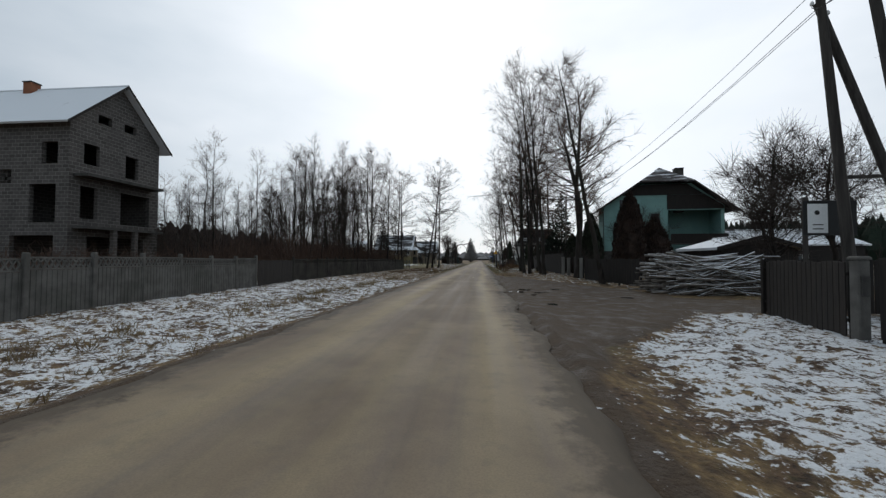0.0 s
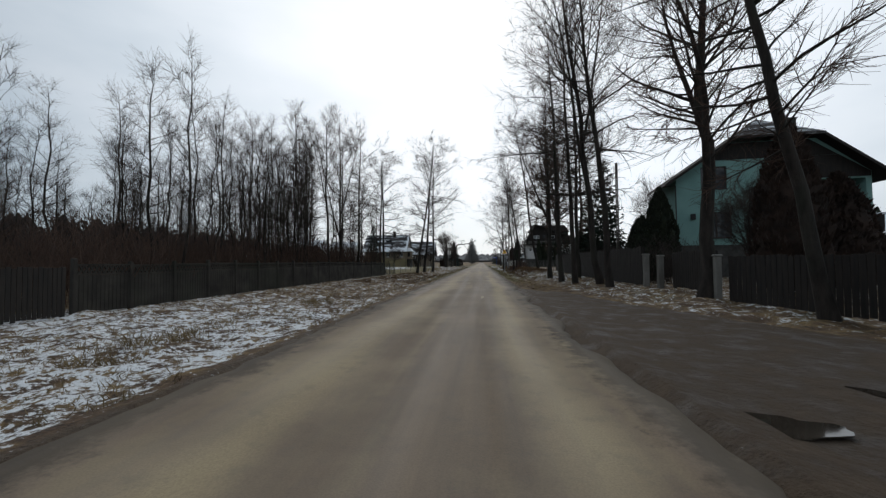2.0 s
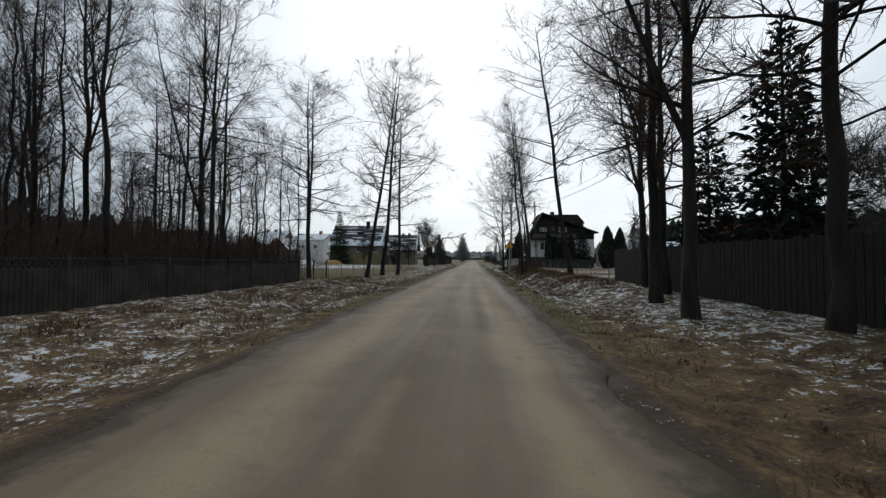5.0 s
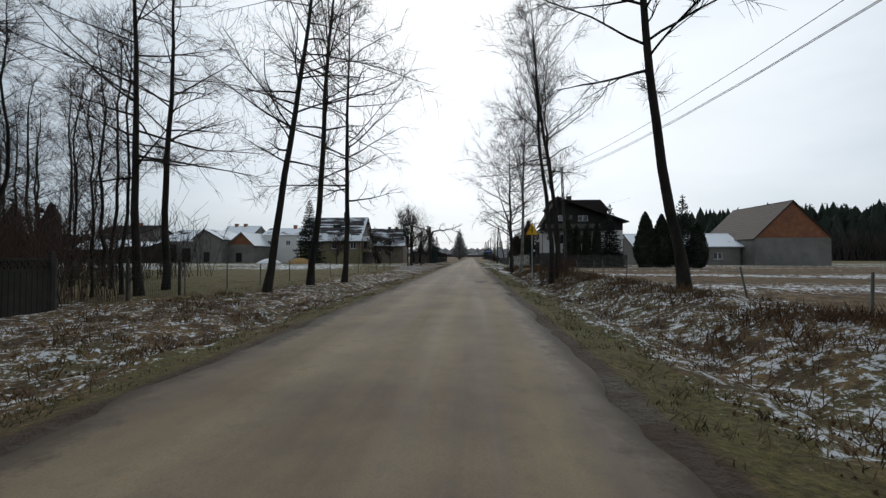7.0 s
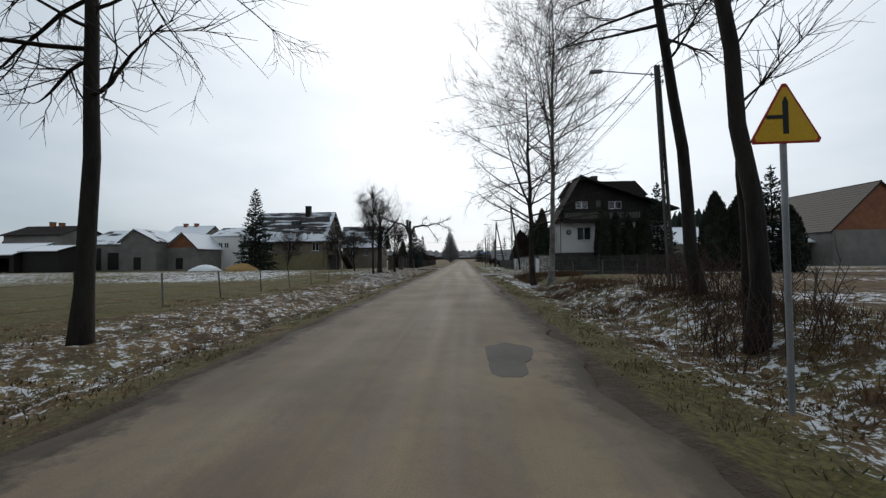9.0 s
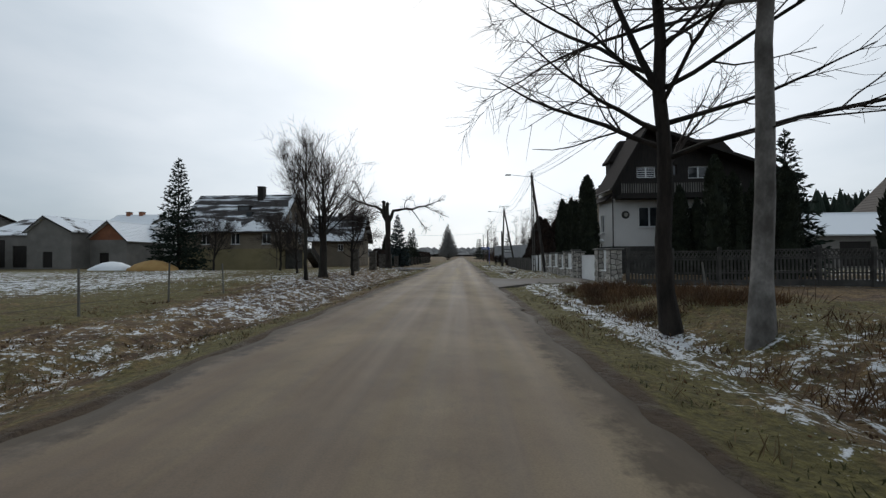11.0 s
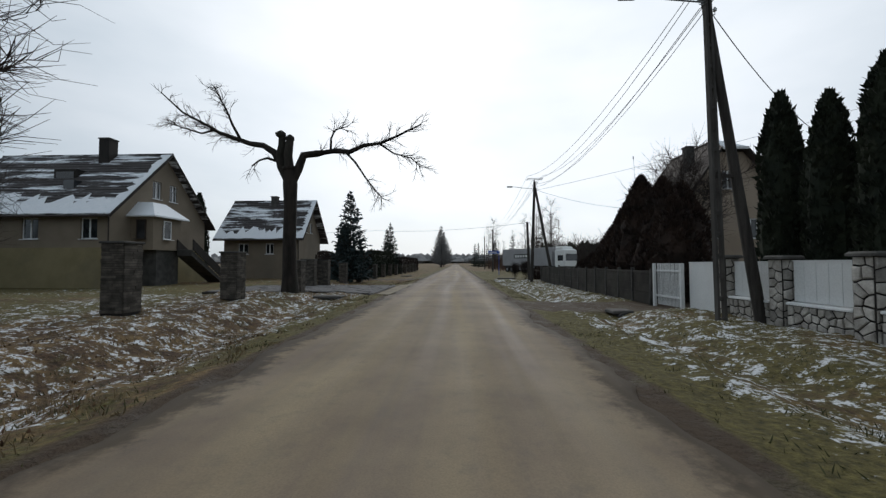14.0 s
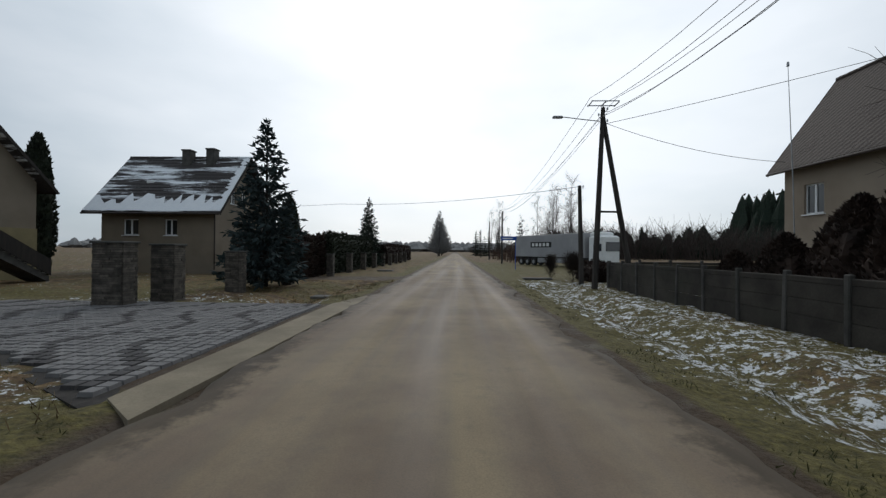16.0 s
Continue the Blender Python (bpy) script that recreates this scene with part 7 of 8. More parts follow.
# ---- culverts, snow on the eaves, garden lamp, mast ----
def culvert(x, y, w, label, turn=0.0, r=0.19):
    """A concrete pipe under a drive, with a slab over its mouth."""
    z = float(ground_z(x, y)) - 0.40
    ob = thing("culvert", x, y, z, label, "culvert", "culverts", turn=turn)
    n, a = 18, [2 * math.pi * i / 18 for i in range(18)]
    mb = MB()
    for ra, rb, ya, yb in ((r + 0.07, r + 0.07, 0.0, 0.9), (r, r + 0.07, 0.0, 0.0), (r, r, 0.9, 0.0)):
        mb.add([(ra * math.cos(t), ya, r + ra * math.sin(t)) for t in a] + [(rb * math.cos(t), yb, r + rb * math.sin(t)) for t in a], [(i, (i + 1) % n, n + (i + 1) % n, n + i) for i in range(n)])
    part("pipe", mb, "concrete_dark", ob)
    # black disc added inside, standing for the darkness deep in the pipe
    part("pipe_dark", MB().tube([(0, 0.82, r), (0, 0.88, r)], r * 0.99, 12), "black", ob)
    part("slab", MB().bevel_box(-w / 2, 0.1, 2 * r + 0.02, w / 2, 0.75, 2 * r + 0.12, 0.03), "concrete", ob)


culvert(5.0, 133.7, 0.7, "weathered concrete culvert mouth in the ditch", 4)
culvert(-6.0, 137.9, 1.3, "dark concrete pipe mouth in the ditch by the drive", -4, 0.24)
culvert(-5.75, 151.4, 1.2, "concrete culvert mouth with a slab in the ditch", 0)
culvert(-6.4, 168.4, 1.3, "concrete culvert mouth with a slab in the ditch", 0)
culvert(4.7, 160.6, 1.8, "concrete culvert slab with rusty grass round it", 0)


def roof_snow(house, lx, ly, eave, ridge, oe, og, seed, eave_d, verge_w, side="e"):
    """Ragged thin sheets of snow left along the eave and one verge of the front slope."""
    rng = rand(seed)
    d = (ridge - eave) / (ly / 2)

    def on(u, v, lift):
        return (u, v, eave + d * v + 0.25 + lift)

    for k, (u0, u1, v0, v1, along) in enumerate(((-og, lx + og, -oe + 0.03, eave_d, "u"), (lx + og - verge_w, lx + og - 0.02, -oe + 0.03, ly / 2 - 0.1, "v"))):
        n, top, bot = 34, [], []
        for i in range(n + 1):
            f = i / n
            j = rng.uniform(0.35, 1.0)
            if along == "u":
                u, v = u0 + (u1 - u0) * f, v0 + (v1 - v0) * j
                bot.append((u, v0))
                top.append((u, v))
            else:
                v, u = v0 + (v1 - v0) * f, u1 - (u1 - u0) * j
                bot.append((u1, v))
                top.append((u, v))
        lift, m = 0.02 + 0.02 * k, n + 1
        rows = [[on(u, v, 0) for u, v in bot], [on(u, v, lift) for u, v in bot], [on(u, v, lift) for u, v in top], [on(u, v, 0) for u, v in top]]
        mb = MB().add([p for row in rows for p in row], [(a * m + i, a * m + i + 1, (a + 1) * m + i + 1, (a + 1) * m + i) if along == "u" else (a * m + i + 1, a * m + i, (a + 1) * m + i, (a + 1) * m + i + 1) for a in range(3) for i in range(n)])
        part("snow_sheet", mb, "snow", house, "thin ragged snow")


house_c = next(o for o in scene.objects if o.get("label", "").startswith("grey beige house with two"))
roof_snow(house_c, 8.2, 6.8, 4.7, 8.6, 0.7, 0.8, 5, 0.55, 0.7)
roof_snow(house_b, 13.2, 10.2, 5.2, 10.2, 0.6, 0.6, 6, 1.3, 0.9)
part("skylight", MB().bevel_box(2.2, 1.3, 6.4, 2.75, 1.85, 6.62, 0.01), "white", house_c, at=None)

lamp = thing("garden_lamp", 9.65, 124.0, float(ground_z(9.65, 124.0)), "white globe garden lamp on a thin post", "garden lamp")
part("post", MB().tube([(0, 0, -0.2), (0, 0, 2.2)], 0.03, 8), "black", lamp)
v_, f_ = lathe([(0.04, -0.16), (0.13, -0.1), (0.17, 0.0), (0.13, 0.1), (0.02, 0.17)], 14, rand(3), 0.0)
part("globe", MB().add((np.asarray(v_) + [0, 0, 2.38]).tolist(), f_.tolist()), "white", lamp, "white glass globe")
mast = thing("aerial_mast", 14.6, 154.2, float(ground_z(14.6, 154.2)), "thin aerial mast behind the house", "aerial")
part("mast", MB().tube([(0.35, 0, -0.3), (0.2, 0, 5.0), (-0.05, 0, 10.4)], [0.03, 0.025, 0.012], 6), "metal", mast)
part("mast_head", MB().tube([(-0.05, 0, 10.35), (-0.05, 0, 10.55)], [0.06, 0.04], 8), "metal", mast)


# ---- pollards and shaped trees ----
def pollard_two_arms():
    """Old cut-back tree: thick trunk, stubs, two long crooked arms with twigs."""
    rng = rand(14)
    T = [(np.array([(0.03, 0, -0.4), (0.02, 0, 0.2), (0.0, 0, 0.9), (-0.03, 0, 2.4), (0.0, 0, 4.0), (-0.02, 0, 5.0), (-0.02, 0, 5.7)]), np.array([0.44, 0.37, 0.31, 0.28, 0.27, 0.31, 0.29]))]
    arms = [
        [(-0.1, 0, 5.3), (-0.38, 0.1, 5.9), (-0.5, 0, 6.4), (-0.42, 0, 6.9), (-0.46, 0, 7.45)],
        [(0.0, 0, 5.4), (-0.02, -0.1, 6.3), (-0.08, 0, 6.9), (-0.05, 0, 7.2)],
        [(0.1, 0, 5.2), (0.32, 0, 5.8), (0.55, 0.1, 6.4), (1.15, 0.1, 6.55), (1.9, 0.2, 6.62), (2.6, 0.1, 6.55), (3.3, 0.0, 6.8), (4.0, -0.2, 6.9), (4.75, -0.3, 7.1), (5.9, -0.5, 7.6)],
        [(-0.4, 0.1, 6.0), (-0.75, 0.1, 6.55), (-1.35, 0.2, 6.95), (-2.0, 0.3, 7.1), (-2.8, 0.3, 7.4), (-3.4, 0.2, 7.65), (-3.9, 0.1, 7.95), (-5.0, 0.0, 8.5), (-5.9, -0.2, 9.5)],
        [(2.5, 0, 6.55), (2.85, 0.2, 6.1), (3.3, 0.3, 5.4), (3.7, 0.3, 4.9), (4.1, 0.3, 4.35)],
        [(-2.5, 0.3, 7.3), (-2.75, 0.1, 7.9), (-3.0, 0.0, 8.65), (-3.3, 0.1, 9.2), (-3.6, 0.1, 9.8)],
        [(1.75, 0.2, 6.6), (1.8, 0, 7.2), (1.95, 0, 7.6), (2.5, 0, 7.75)],
        [(-0.5, 0, 6.1), (-1.2, 0.3, 6.35), (-1.6, 0.4, 6.3), (-2.05, 0.5, 6.05)],
        [(-3.6, 0.2, 7.75), (-4.3, 0.3, 7.6), (-5.2, 0.4, 8.0), (-5.9, 0.4, 8.2)],
        [(4.0, -0.2, 6.9), (4.6, 0.2, 6.5), (5.3, 0.3, 6.3), (5.8, 0.3, 5.8)],
    ]
    rad = [(0.24, 0.15), (0.22, 0.16), (0.22, 0.03), (0.18, 0.025), (0.06, 0.015), (0.07, 0.018), (0.06, 0.02), (0.07, 0.03), (0.06, 0.015), (0.05, 0.015)]
    big = [(np.array(a, float) + rng.normal(0, 0.03, (len(a), 3)), np.linspace(r[0], r[1], len(a))) for a, r in zip(arms, rad)]
    mid, small = [], []
    for (p, r), dense in zip(big[2:], (40, 44, 14, 22, 10, 4, 18, 16)):
        for j in range(dense):
            t = (0.3 + 0.7 * rng.random() ** 0.7) * (len(p) - 1)
            c = min(int(t), len(p) - 2)
            at = p[c] + (p[c + 1] - p[c]) * (t - c)
            s = branch(rng, at, side_way(rng, p[c + 1] - p[c], rng.uniform(0.4, 1.0)), rng.uniform(0.35, 1.0), 0.018, 5, 0.0, 0.2)
            mid.append(s)
            for m in range(5):
                c2 = int(rng.integers(1, 4))
                small.append(branch(rng, s[0][c2], side_way(rng, s[0][c2 + 1] - s[0][c2], rng.uniform(0.4, 0.9)), rng.uniform(0.2, 0.5), 0.008, 3, 0.0, 0.2, 0.5))
    knobs = [lathe([(0.05, z - 0.2), (r, z - 0.06), (r * 0.95, z + 0.08), (0.04, z + 0.2)], 9, rng, 0.12) for z, r in ((7.4, 0.22), (7.2, 0.2), (5.75, 0.36))]
    spots = ((-0.46, 0, 0), (-0.05, 0, 0), (-0.02, 0, 0))
    knobs = [(v + np.array(o), f) for (v, f), o in zip(knobs, spots)]
    by_n = [tubes([b], 8) for b in big]
    return raw_mesh("trunk", [tubes(T, 12)] + by_n + knobs, "bark"), raw_mesh("crown", [tubes(mid, 4), tubes(small, 3)], "twig")


tree_thing("pollard_tree", pollard_two_arms(), pose(-7.7, 138.15, float(ground_z(-7.7, 138.15))) @ Matrix.Diagonal((1, 1, 0.95, 1)), "old pollarded tree with two long crooked arms", "tree")
KIND["willow"] = tree_meshes(71, h=6.6, r=0.30, first=0.42, limbs=20, reach=0.62, up=0.75, droop=0.10, fork=3, twigs=0.9, wander=0.08, spray=1.1)
KIND["willow_b"] = tree_meshes(72, h=9.0, r=0.13, first=0.36, limbs=24, reach=0.26, up=0.55, droop=0.10, fork=2, twigs=0.9, wander=0.08)
plant("willow_b", "tree", -8.89, 119.1, "bare young roadside tree with upright shoots", 20, 0.86)
plant("willow", "tree", -8.78, 121.6, "thick pollarded tree with a brush of shoots", 100)
plant("fruit", "shrub", -7.75, 124.75, "bare brown shrub with many stems by the ditch", 0, 0.95, 1.0)
plant("fruit", "tree", -13.5, 128.5, "small bare fruit tree", 60, 0.85)
plant("fruit", "tree", -17.0, 133.0, "small bare fruit tree", 200, 1.0)
plant("fruit", "tree", -25.0, 135.5, "small bare fruit tree", 300, 0.95)
# gardens on the right at the start
for i, (x, y, s) in enumerate([(23.5, 42.0, 1.9), (28.5, 43.0, 1.9), (14.5, 29.0, 0.9), (33.0, 40.0, 1.7), (20.0, 72.0, 1.7), (27.0, 74.0, 1.8), (34.0, 75.0, 1.8)]):
    plant("fruit", "tree", x, y, "spreading bare garden tree", 70 * i, s, group="garden trees")
plant("fruit", "tree", 15.0, 48.5, "bare garden shrub before the teal house", 20, 0.95, group="garden trees")
plant("fruit", "tree", 18.0, 50.5, "bare garden shrub before the teal house", 120, 1.05, group="garden trees")
plant("fruit", "tree", 12.8, 144.0, "bare garden tree behind the brown hedge", 200, 1.3, group="garden trees")
plant("lime_b", "tree", 14.2, 19.5, "bare tree with old leaves by the lane", 40, 0.9)
plant("lime_a", "tree", 16.5, 17.0, "bare tree with old leaves by the lane", 140, 0.9)
# roadside wood trees that stand out
for i, (k, x, y, s) in enumerate([("alder_c", -13.3, 66, 1.0), ("tall_a", -16.5, 70, 0.95), ("alder_a", -18.0, 74, 1.0), ("tall_a", -20.0, 66, 0.9), ("tall_b", -15.0, 62, 0.85), ("alder_b", -24.0, 78, 1.0), ("alder_a", -30.0, 82, 1.1), ("tall_a", -28.0, 70, 0.95)]):
    plant(k, "tree", x, y, "tall bare tree at the edge of the wood", 51 * i, s, group="trees of the wood")

# ---- conifers ----
SP_FAR = spruce_meshes(16, 9.5, 2.2, "spruce", rows=11)
SP_A, SP_B = spruce_meshes(6, 9.5, 2.2, "spruce", rows=26), spruce_meshes(7, 7.6, 2.0, "bluespruce", rows=26, droop=-0.1)
TH_B, TH_C = column_meshes(8, 5.0, 1.3, "thuja", 2600, 0.4), column_meshes(9, 5.5, 1.6, "hedge", 3200, 0.3)
for i, (me, x, y, s, t, lab) in enumerate([
    (SP_A, 11.3, 62.3, 1.12, 1.0, "dark spruce in the garden of the teal house"), (SP_A, 10.8, 66.0, 0.85, 1.0, "dark spruce behind the board fence"),
    (SP_B, -9.2, 153.6, 1.0, 1.0, "blue spruce beside the gate pillars"), (SP_A, -10.2, 179.5, 0.8, 1.0, "spruce beyond the hedge"), (SP_A, -11.5, 184.0, 0.75, 1.0, "spruce beyond the hedge"),
    (SP_A, 27.8, 117.0, 1.0, 1.0, "spruce at the farm"), (SP_A, 17.6, 123.6, 0.7, 1.0, "dark conifer before the house"), (SP_A, 20.2, 122.0, 0.95, 1.0, "dark conifer before the house"),
    (SP_B, 9.6, 129.0, 0.5, 1.0, "small blue spruce behind the wall")]):
    evergreen("spruce", me, x, y, lab, 40 * i, s, t)
for i, (me, x, y, s, t, lab) in enumerate([
    (TH_B, 10.0, 50.5, 0.9, 0.9, "dark rounded thuja by the fence"), (TH_B, 13.5, 56.2, 1.15, 1.2, "dark evergreen beside the teal house"), (TH_B, 12.2, 57.0, 0.95, 0.95, "dark evergreen beside the teal house"), (TH_C, 12.96, 42.8, 1.08, 1.2, "brownish dense evergreen in the front garden"), (TH_C, 15.0, 43.0, 1.0, 0.9, "brownish dense evergreen in the front garden"),
    (TH_B, 23.5, 118.0, 1.25, 1.2, "dark rounded thuja at the farm"), (TH_B, 25.6, 118.0, 1.2, 1.2, "dark rounded thuja at the farm"), (TH_B, 30.2, 118.0, 1.1, 1.1, "dark rounded thuja at the farm"),
    (COL, -25.6, 158.6, 1.25, 1.0, "tall dark thuja between two houses"), (COL, -27.6, 160.0, 1.1, 1.0, "tall dark thuja between two houses"), (TH_B, -13.0, 165.0, 0.9, 1.3, "dark thuja by the hedge"),
    (COL, 15.2, 124.6, 0.9, 1.0, "dark forked evergreen shrub before the house wall"), (COL, 16.3, 124.5, 0.78, 1.0, "dark forked evergreen shrub before the house wall"), (TH_B, 15.75, 124.5, 0.5, 1.0, "dark forked evergreen shrub before the house wall"), (COL, 19.0, 123.8, 0.8, 1.0, "dark columnar evergreen before the house wall")]):
    evergreen("evergreen_shrub", me, x, y, lab, 40 * i, s, t, category="evergreen")


def hedge(x0, y0, x1, y1, h, label, mat="hedge", seed=1, dens=70):
    lx, ly = x1 - x0, y1 - y0
    ob = new("hedge", hedge_meshes(seed, lx, ly, h, mat, int(dens * (lx * ly + 2 * h * (lx + ly)))))
    ob.matrix_world = pose((x0 + x1) / 2, (y0 + y1) / 2, float(ground_z((x0 + x1) / 2, (y0 + y1) / 2)))
    tagged(ob, label, "hedge", "hedges")


for i, (x, y, s, t) in enumerate([(8.7, 137.6, 0.85, 0.95), (9.0, 139.0, 1.0, 1.0), (8.8, 140.6, 1.05, 1.02), (8.8, 142.2, 1.0, 0.9), (8.7, 143.6, 0.9, 0.78), (10.4, 140.0, 1.0, 1.0), (10.0, 144.6, 0.8, 0.72), (8.8, 145.2, 0.8, 0.7), (8.6, 147.0, 0.7, 0.62), (8.5, 148.8, 0.6, 0.56)]):
    evergreen("evergreen_shrub", TH_C, x, y, "massive brownish evergreen behind the low fence", 33 * i, s, t, "brown hedge row", "evergreen")
hedge(-14.5, 160.0, -9.6, 163.0, 2.6, "clipped dark hedge before the house", "hedge", 3)
hedge(-11.4, 164.0, -9.4, 178.0, 2.8, "long dark hedge along the road", "thuja", 4, 50)
hedge(-11.4, 186.0, -9.4, 214.0, 2.4, "long dark hedge along the road", "hedge", 5, 35)
hedge(7.4, 159.0, 8.6, 162.0, 1.0, "low brown scrub by the fence corner", "hedge", 6, 60)
plant("bush", "shrub", 6.3, 158.8, "bare scrub by the fence corner", 0, 0.5)
plant("bush", "shrub", 5.6, 161.5, "bare scrub by the ditch", 90, 0.45)

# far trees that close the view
# the cone's pale grey is distance haze put into the colour
FAR_CONE = spruce_meshes(17, 17.5, 5.6, "hazetwig", rows=30, droop=0.35)
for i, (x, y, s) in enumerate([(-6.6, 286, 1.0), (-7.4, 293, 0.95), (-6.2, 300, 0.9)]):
    evergreen("tree", FAR_CONE, x, y, "conical tree at the end of the road, haze painted into its grey", 60 * i, s, group="far trees", category="tree")
rng = rand(88)
for i in range(28):
    y = rng.uniform(205, 330)
    x = 8 + rng.uniform(0, 1) ** 0.8 * (10 + (y - 200) * 0.35)
    plant(["wood_a", "thin_c", "wood_b", "thin_a"][i % 4], "tree", float(x), float(y), "bare tree of the roadside copse", float(rng.uniform(0, 360)), float(rng.uniform(0.7, 1.1)), group="far trees")
for i in range(9):
    evergreen("spruce", SP_FAR, float(rng.uniform(9, 26)), float(rng.uniform(235, 330)), "dark conifer in the roadside copse", i * 30.0, float(rng.uniform(0.8, 1.3)), group="far trees")


def far_wood(name, x0, y0, x1, y1, n, h, label, seed, mat="spruce", depth=25, ragged=0.25, wide=1.0):
    """A distant wood: hundreds of narrow crowns standing behind one another."""
    rng = rand(seed)
    pieces = []
    for i in range(n):
        f = rng.random()
        d = rng.uniform(0, depth)
        x, y = x0 + (x1 - x0) * f + rng.normal(0, 1), y0 + (y1 - y0) * f + d
        hh, w = h * rng.uniform(1 - ragged, 1 + ragged), rng.uniform(1.3, 2.6) * wide
        v, fc = lathe([(w * 0.5, 0.0), (w, hh * 0.3), (w * 0.75, hh * 0.6), (w * 0.4, hh * 0.85), (0.05, hh)], 7, rng, 0.22)
        base = float(ground_z(x, y)) - 0.3
        pieces.append((v + [x, y, base], fc))
        m = 14
        a, t = rng.uniform(0, 2 * np.pi, m), rng.random(m)
        r = np.interp(t, [0, 0.3, 0.6, 0.85, 1], [w * 0.5, w, w * 0.75, w * 0.4, 0.05])
        pieces.append(tufts(rng, np.stack([x + r * np.cos(a), y + r * np.sin(a), base + t * hh], 1), np.stack([np.cos(a), np.sin(a), rng.normal(0.3, 0.5, m)], 1), rng.uniform(0.6, 1.6, m), rng.uniform(0.15, 0.4, m)))
    ob = new(name, raw_mesh(name, pieces, mat, False))
    tagged(ob, label, "wood", kind="stuff")


far_wood("far_wood", 112, 262, 300, 170, 900, 22, "dark coniferous wood beyond the farm", 1, "spruce", 40, 0.22, 1.6)
far_wood("far_wood", 35, 272, 120, 250, 200, 8.0, "dark pines in the mixed wood beyond the lorry park", 2, "spruce", 30, 0.4, 1.1)
# skyline trees use the same haze-paled colour
far_wood("far_wood", -500, 620, 400, 700, 420, 12, "wooded skyline with haze painted into its pale colour", 3, "hazetwig", 60, 0.3, 4.5)
far_wood("far_wood", -260, 190, -110, 210, 260, 9, "far brown tree line beyond the meadow", 4, "hedge", 30, 0.4)
far_wood("far_wood", -66, 40, -62, 110, 150, 7, "brown scrub deep in the wood", 5, "hedge", 8, 0.4)


def undergrowth(name, x0, y0, x1, y1, n, hmin, hmax, label, seed, mat="twig", r=0.006):
    """Thousands of thin upright stems with side shoots."""
    rng = rand(seed)
    chains = []
    for i in range(n):
        x, y = rng.uniform(x0, x1), rng.uniform(y0, y1)
        h = rng.uniform(hmin, hmax)
        z = float(ground_z(x, y))
        p, rr = branch(rng, (x, y, z - 0.05), (rng.normal(0, 0.18), rng.normal(0, 0.18), 1), h, r * 1.6, 4, 0.02, 0.1, 0.5)
        chains.append((p, rr))
        for j in range(4):
            c = int(rng.integers(1, 3))
            chains.append(branch(rng, p[c] + (p[c + 1] - p[c]) * rng.random(), side_way(rng, np.array([0, 0, 1.0]), rng.uniform(0.4, 1.0)), h * rng.uniform(0.2, 0.5), r, 3, 0.05, 0.15, 0.5))
    tagged(new(name, raw_mesh(name, [tubes(chains, 3)], mat)), label, "undergrowth", kind="stuff")


undergrowth("undergrowth", -22, 37, -13.2, 79, 3200, 1.2, 3.6, "dense reddish-brown brush behind the fence", 1, "larch", 0.010)
undergrowth("undergrowth", -44, 44, -22, 96, 2400, 2.0, 5.5, "brown brush deep in the wood", 2, "twig", 0.016)
undergrowth("undergrowth", -36, 22, -13.5, 37, 900, 0.8, 2.2, "brown brush before the unfinished house", 3, "larch", 0.009)
undergrowth("undergrowth", 8.8, 46.5, 12.0, 71, 900, 1.0, 2.6, "brown brush behind the board fence", 4, "twig", 0.009)
undergrowth("undergrowth", 5.8, 89.8, 7.6, 94.5, 130, 0.5, 1.4, "brush round the foot of the roadside trees", 5, "larch", 0.007)
undergrowth("undergrowth", 4.2, 86.4, 5.8, 88.8, 80, 0.5, 1.3, "brush round the foot of the roadside trees", 6, "larch", 0.007)


undergrowth("far_wood", 26, 236, 120, 276, 1700, 4.5, 9.5, "brown bare wood beyond the lorry park", 7, "twig", 0.045)
undergrowth("far_wood", 110, 215, 210, 245, 700, 6.0, 12.0, "brown bare wood beyond the field", 8, "twig", 0.06)
undergrowth("undergrowth", 8, 200, 16, 240, 260, 1.0, 4.0, "brown roadside scrub", 9, "larch", 0.03)


def blades(name, n, seed, label, mat, xs, ys, hmin, hmax, per=7, spread=0.09, keep=None, width=0.006):
    """Tufts of grass blades, each blade a thin bent prism."""
    rng = rand(seed)
    x, y = rng.uniform(*xs, n), rng.uniform(*ys, n)
    ok = np.ones(n, bool) if keep is None else keep(x, y, rng)
    x, y = x[ok], y[ok]
    n = len(x)
    h = np.repeat(rng.uniform(hmin, hmax, n), per)
    at = np.stack([np.repeat(x, per) + rng.normal(0, spread, n * per), np.repeat(y, per) + rng.normal(0, spread, n * per), np.repeat(ground_z(x, y), per) - 0.02], 1)
    way = np.stack([rng.normal(0, 0.55, n * per), rng.normal(0, 0.55, n * per), np.ones(n * per)], 1)
    low = tufts(rng, at, way, h * rng.uniform(0.6, 1.1, n * per), np.full(n * per, width))
    tagged(new(name, raw_mesh(name, [low], mat, False)), label, "grass", kind="stuff")


def off_road(x, y, rng):
    off = np.maximum(x - ROAD_R, ROAD_L - x)
    return (off > 0.35) & (np.maximum(yard_right(x, y), drives(x, y)) < 0.3) & (wave(x, y, 0.9) + rng.normal(0, 0.4, len(x)) > 0.0)


def straw_row(x, y, rng):
    """Two loose rows of old straw along the snowy verge."""
    return off_road(x, y, rng) & (np.abs(x + 6.3 + 0.35 * np.sin(y * 0.5)) + np.abs(rng.normal(0, 0.35, len(x))) < 0.75) & (lumps(x * 0.9, y * 0.55, 5) > 0.38)


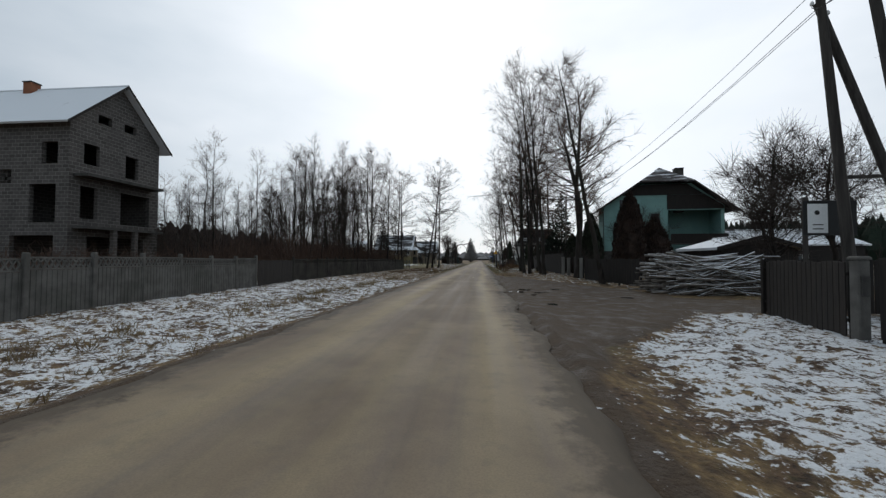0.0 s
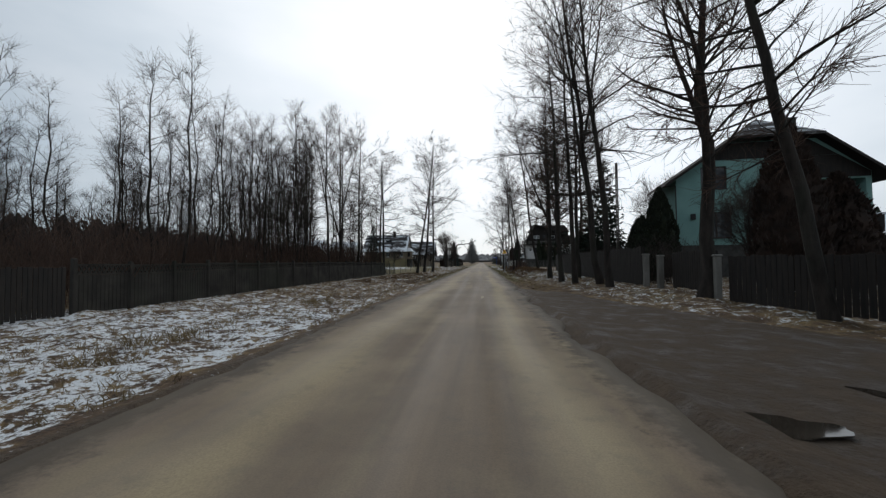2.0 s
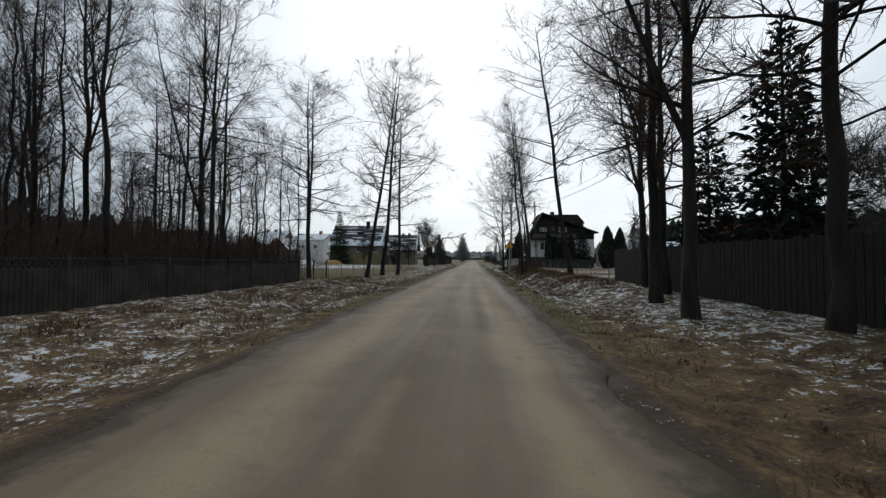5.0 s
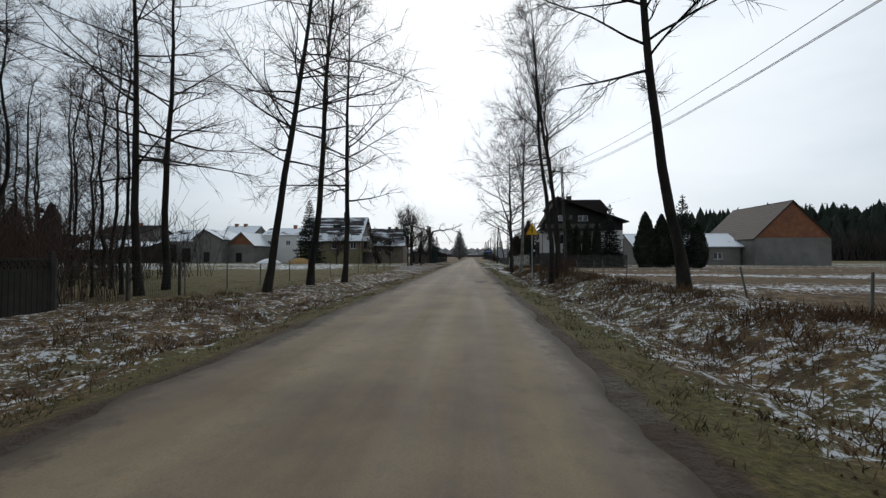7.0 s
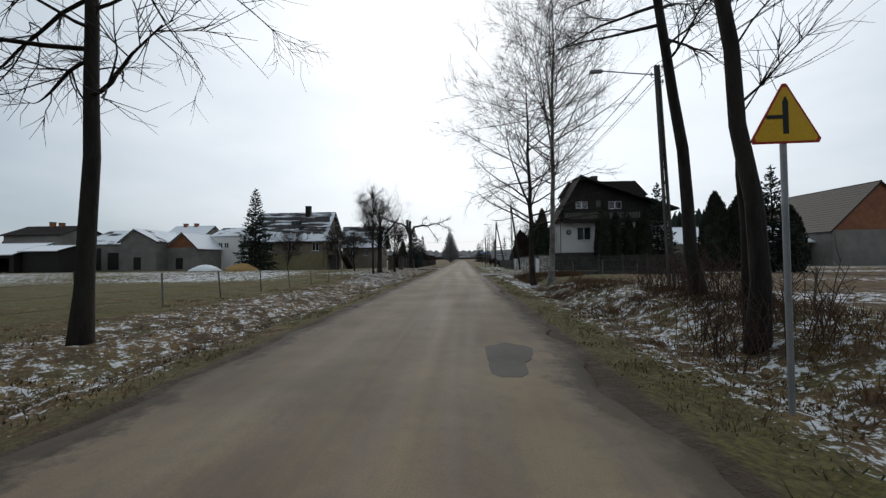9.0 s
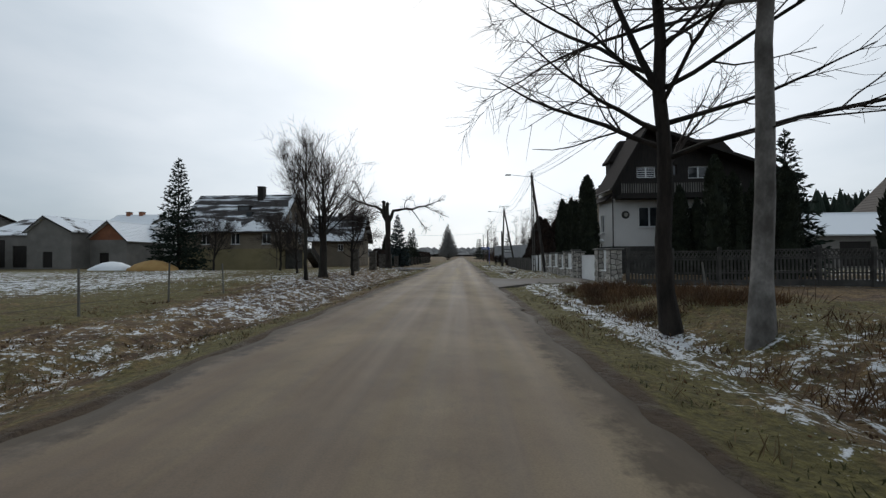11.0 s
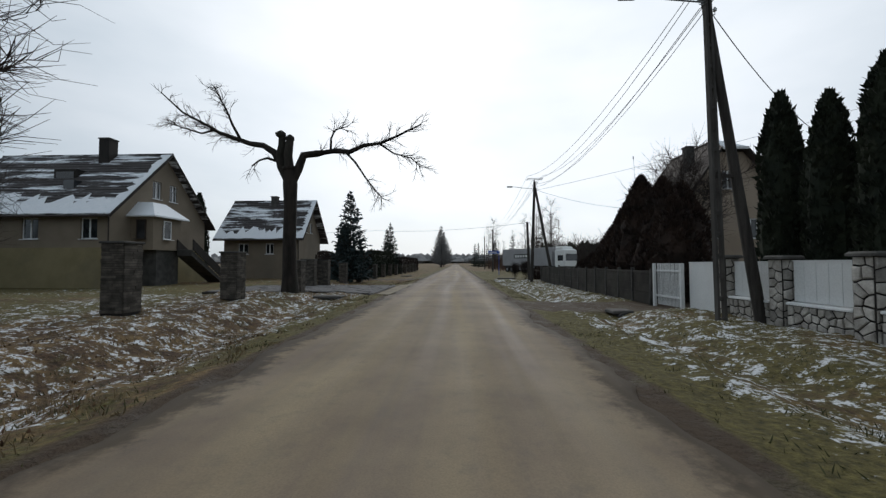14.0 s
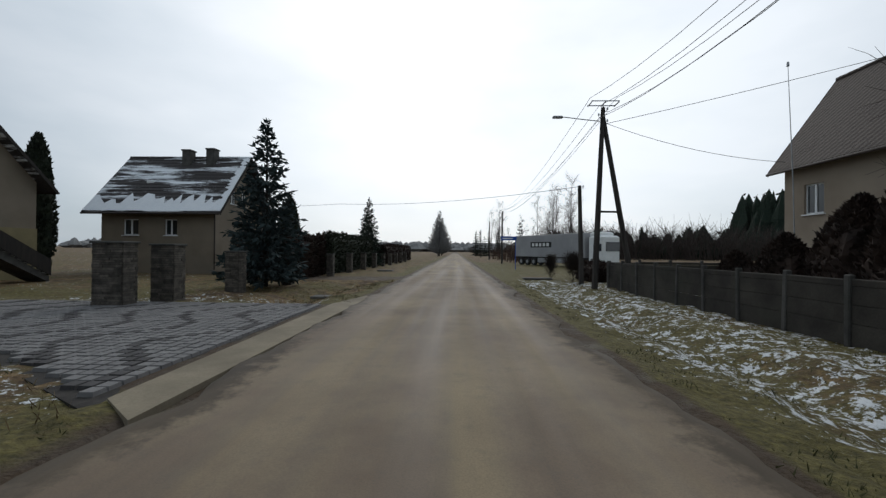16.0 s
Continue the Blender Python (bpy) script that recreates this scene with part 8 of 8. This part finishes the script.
def right_bank(x, y, rng):
    return wave(x, y, 1.3) + rng.normal(0, 0.5, len(x)) > 0.15


blades("grass_tufts", 3400, 1, "straw-coloured grass tufts on the verge", "straw", (-11.5, -3.8), (8, 80), 0.06, 0.24, 9, 0.07, off_road)
blades("grass_tufts", 900, 9, "pale tall straw standing in the snow", "straw", (-7.4, -5.2), (8, 44), 0.16, 0.42, 16, 0.10, straw_row)
blades("grass_tufts", 2000, 2, "straw-coloured grass tufts on the verge", "straw", (2.1, 8.2), (46, 112), 0.08, 0.3, 9, 0.09, off_road)
blades("grass_tufts", 3600, 3, "short green grass on the verge", "grass", (2.1, 7.3), (56, 158), 0.04, 0.13, 10, 0.09, off_road)
blades("grass_tufts", 3000, 4, "dry grass tufts on the verge", "straw", (-10.5, -3.8), (80, 160), 0.06, 0.22, 9, 0.08, off_road)
blades("grass_tufts", 2400, 5, "short green grass on the verge", "grass", (-6.8, -3.8), (56, 160), 0.04, 0.13, 10, 0.09, off_road)
blades("grass_tufts", 2600, 10, "dark dead leaves and stalks on the verge", "weed", (-11.5, -4.6), (42, 130), 0.03, 0.10, 9, 0.14, off_road, 0.016)
blades("grass_tufts", 2200, 11, "dark dead leaves and stalks on the verge", "weed", (2.8, 8.0), (44, 114), 0.03, 0.10, 9, 0.14, off_road, 0.016)
# tall dead grass and weeds on the banks
blades("grass_tufts", 2200, 6, "tall rusty dead grass on the bank", "weed", (3.9, 7.0), (66, 104), 0.16, 0.45, 18, 0.15, right_bank, 0.0065)
blades("grass_tufts", 1300, 7, "tall rusty dead grass by the fence", "weed", (4.2, 8.0), (106, 114.6), 0.18, 0.6, 18, 0.14, right_bank, 0.0065)
blades("grass_tufts", 900, 8, "rusty dead grass by the old fence", "weed", (-10.8, -5.2), (54, 80), 0.12, 0.36, 11, 0.12, right_bank, 0.009)


# ---- puddles and road repairs ----
def water_mat():
    m, nt, bs = node_mat("puddle_water")
    n1 = noise_of(nt, place_of(nt), 3.0)
    nt.links.new(mix_rgb(nt, span(nt, n1, 0.3, 0.7), (0.022, 0.018, 0.014), (0.04, 0.033, 0.026)), bs.inputs["Base Color"])
    bs.inputs["Roughness"].default_value, bs.inputs["Specular IOR Level"].default_value = 0.04, 0.6
    return m


MAT["water"] = water_mat()
MAT["crack"] = surface("pale_crack", (0.26, 0.22, 0.16), (0.34, 0.29, 0.21), 2.0, 50.0, 0.95, 0.2, 0.006)
MAT["repair"] = surface("dark_repair", (0.085, 0.075, 0.066), (0.12, 0.105, 0.09), 1.5, 60.0, 0.85, 0.3, 0.006)


def blot(name, x, y, rx, ry, z, mat, label, seed, category, turn=0.0):
    """A flat uneven patch that lies on a surface."""
    rng = rand(seed)
    n = 26
    a = np.linspace(0, 2 * np.pi, n, endpoint=False)
    k = 1 + 0.22 * np.sin(2 * a + rng.uniform(0, 6)) + 0.14 * np.sin(3 * a + rng.uniform(0, 6)) + 0.08 * np.sin(7 * a + rng.uniform(0, 6))
    mb = MB().extrude([(rx * k[i] * math.cos(a[i]), ry * k[i] * math.sin(a[i]), 0) for i in range(n)], (0, 0, -0.012), (0, 0, 0))
    single(name, mb, mat, label, category, kind="structure", at=pose(x, y, z, 0, 0, turn))


for i, (x, y, rx, ry) in enumerate([(2.55, 28.75, 0.55, 0.25), (2.25, 26.9, 0.3, 0.28), (3.4, 27.5, 0.4, 0.22), (2.9, 26.3, 0.35, 0.16), (3.05, 22.5, 0.3, 0.15), (6.6, 25.6, 0.3, 0.2), (4.4, 29.6, 0.4, 0.16)]):
    blot("puddle", x, y, rx, ry, float(ground_z(x, y)) + 0.007, "water", "shallow puddle reflecting the pale sky", i, "puddle", 20 * i)
blot("road_repair", 0.72, 86.4, 0.42, 0.85, 0.005, "repair", "dark patched piece of asphalt", 31, "road repair")
blot("road_crack", 0.0, 40.6, 0.05, 0.6, 0.0125, "crack", "pale crack in the worn asphalt", 44, "road crack")
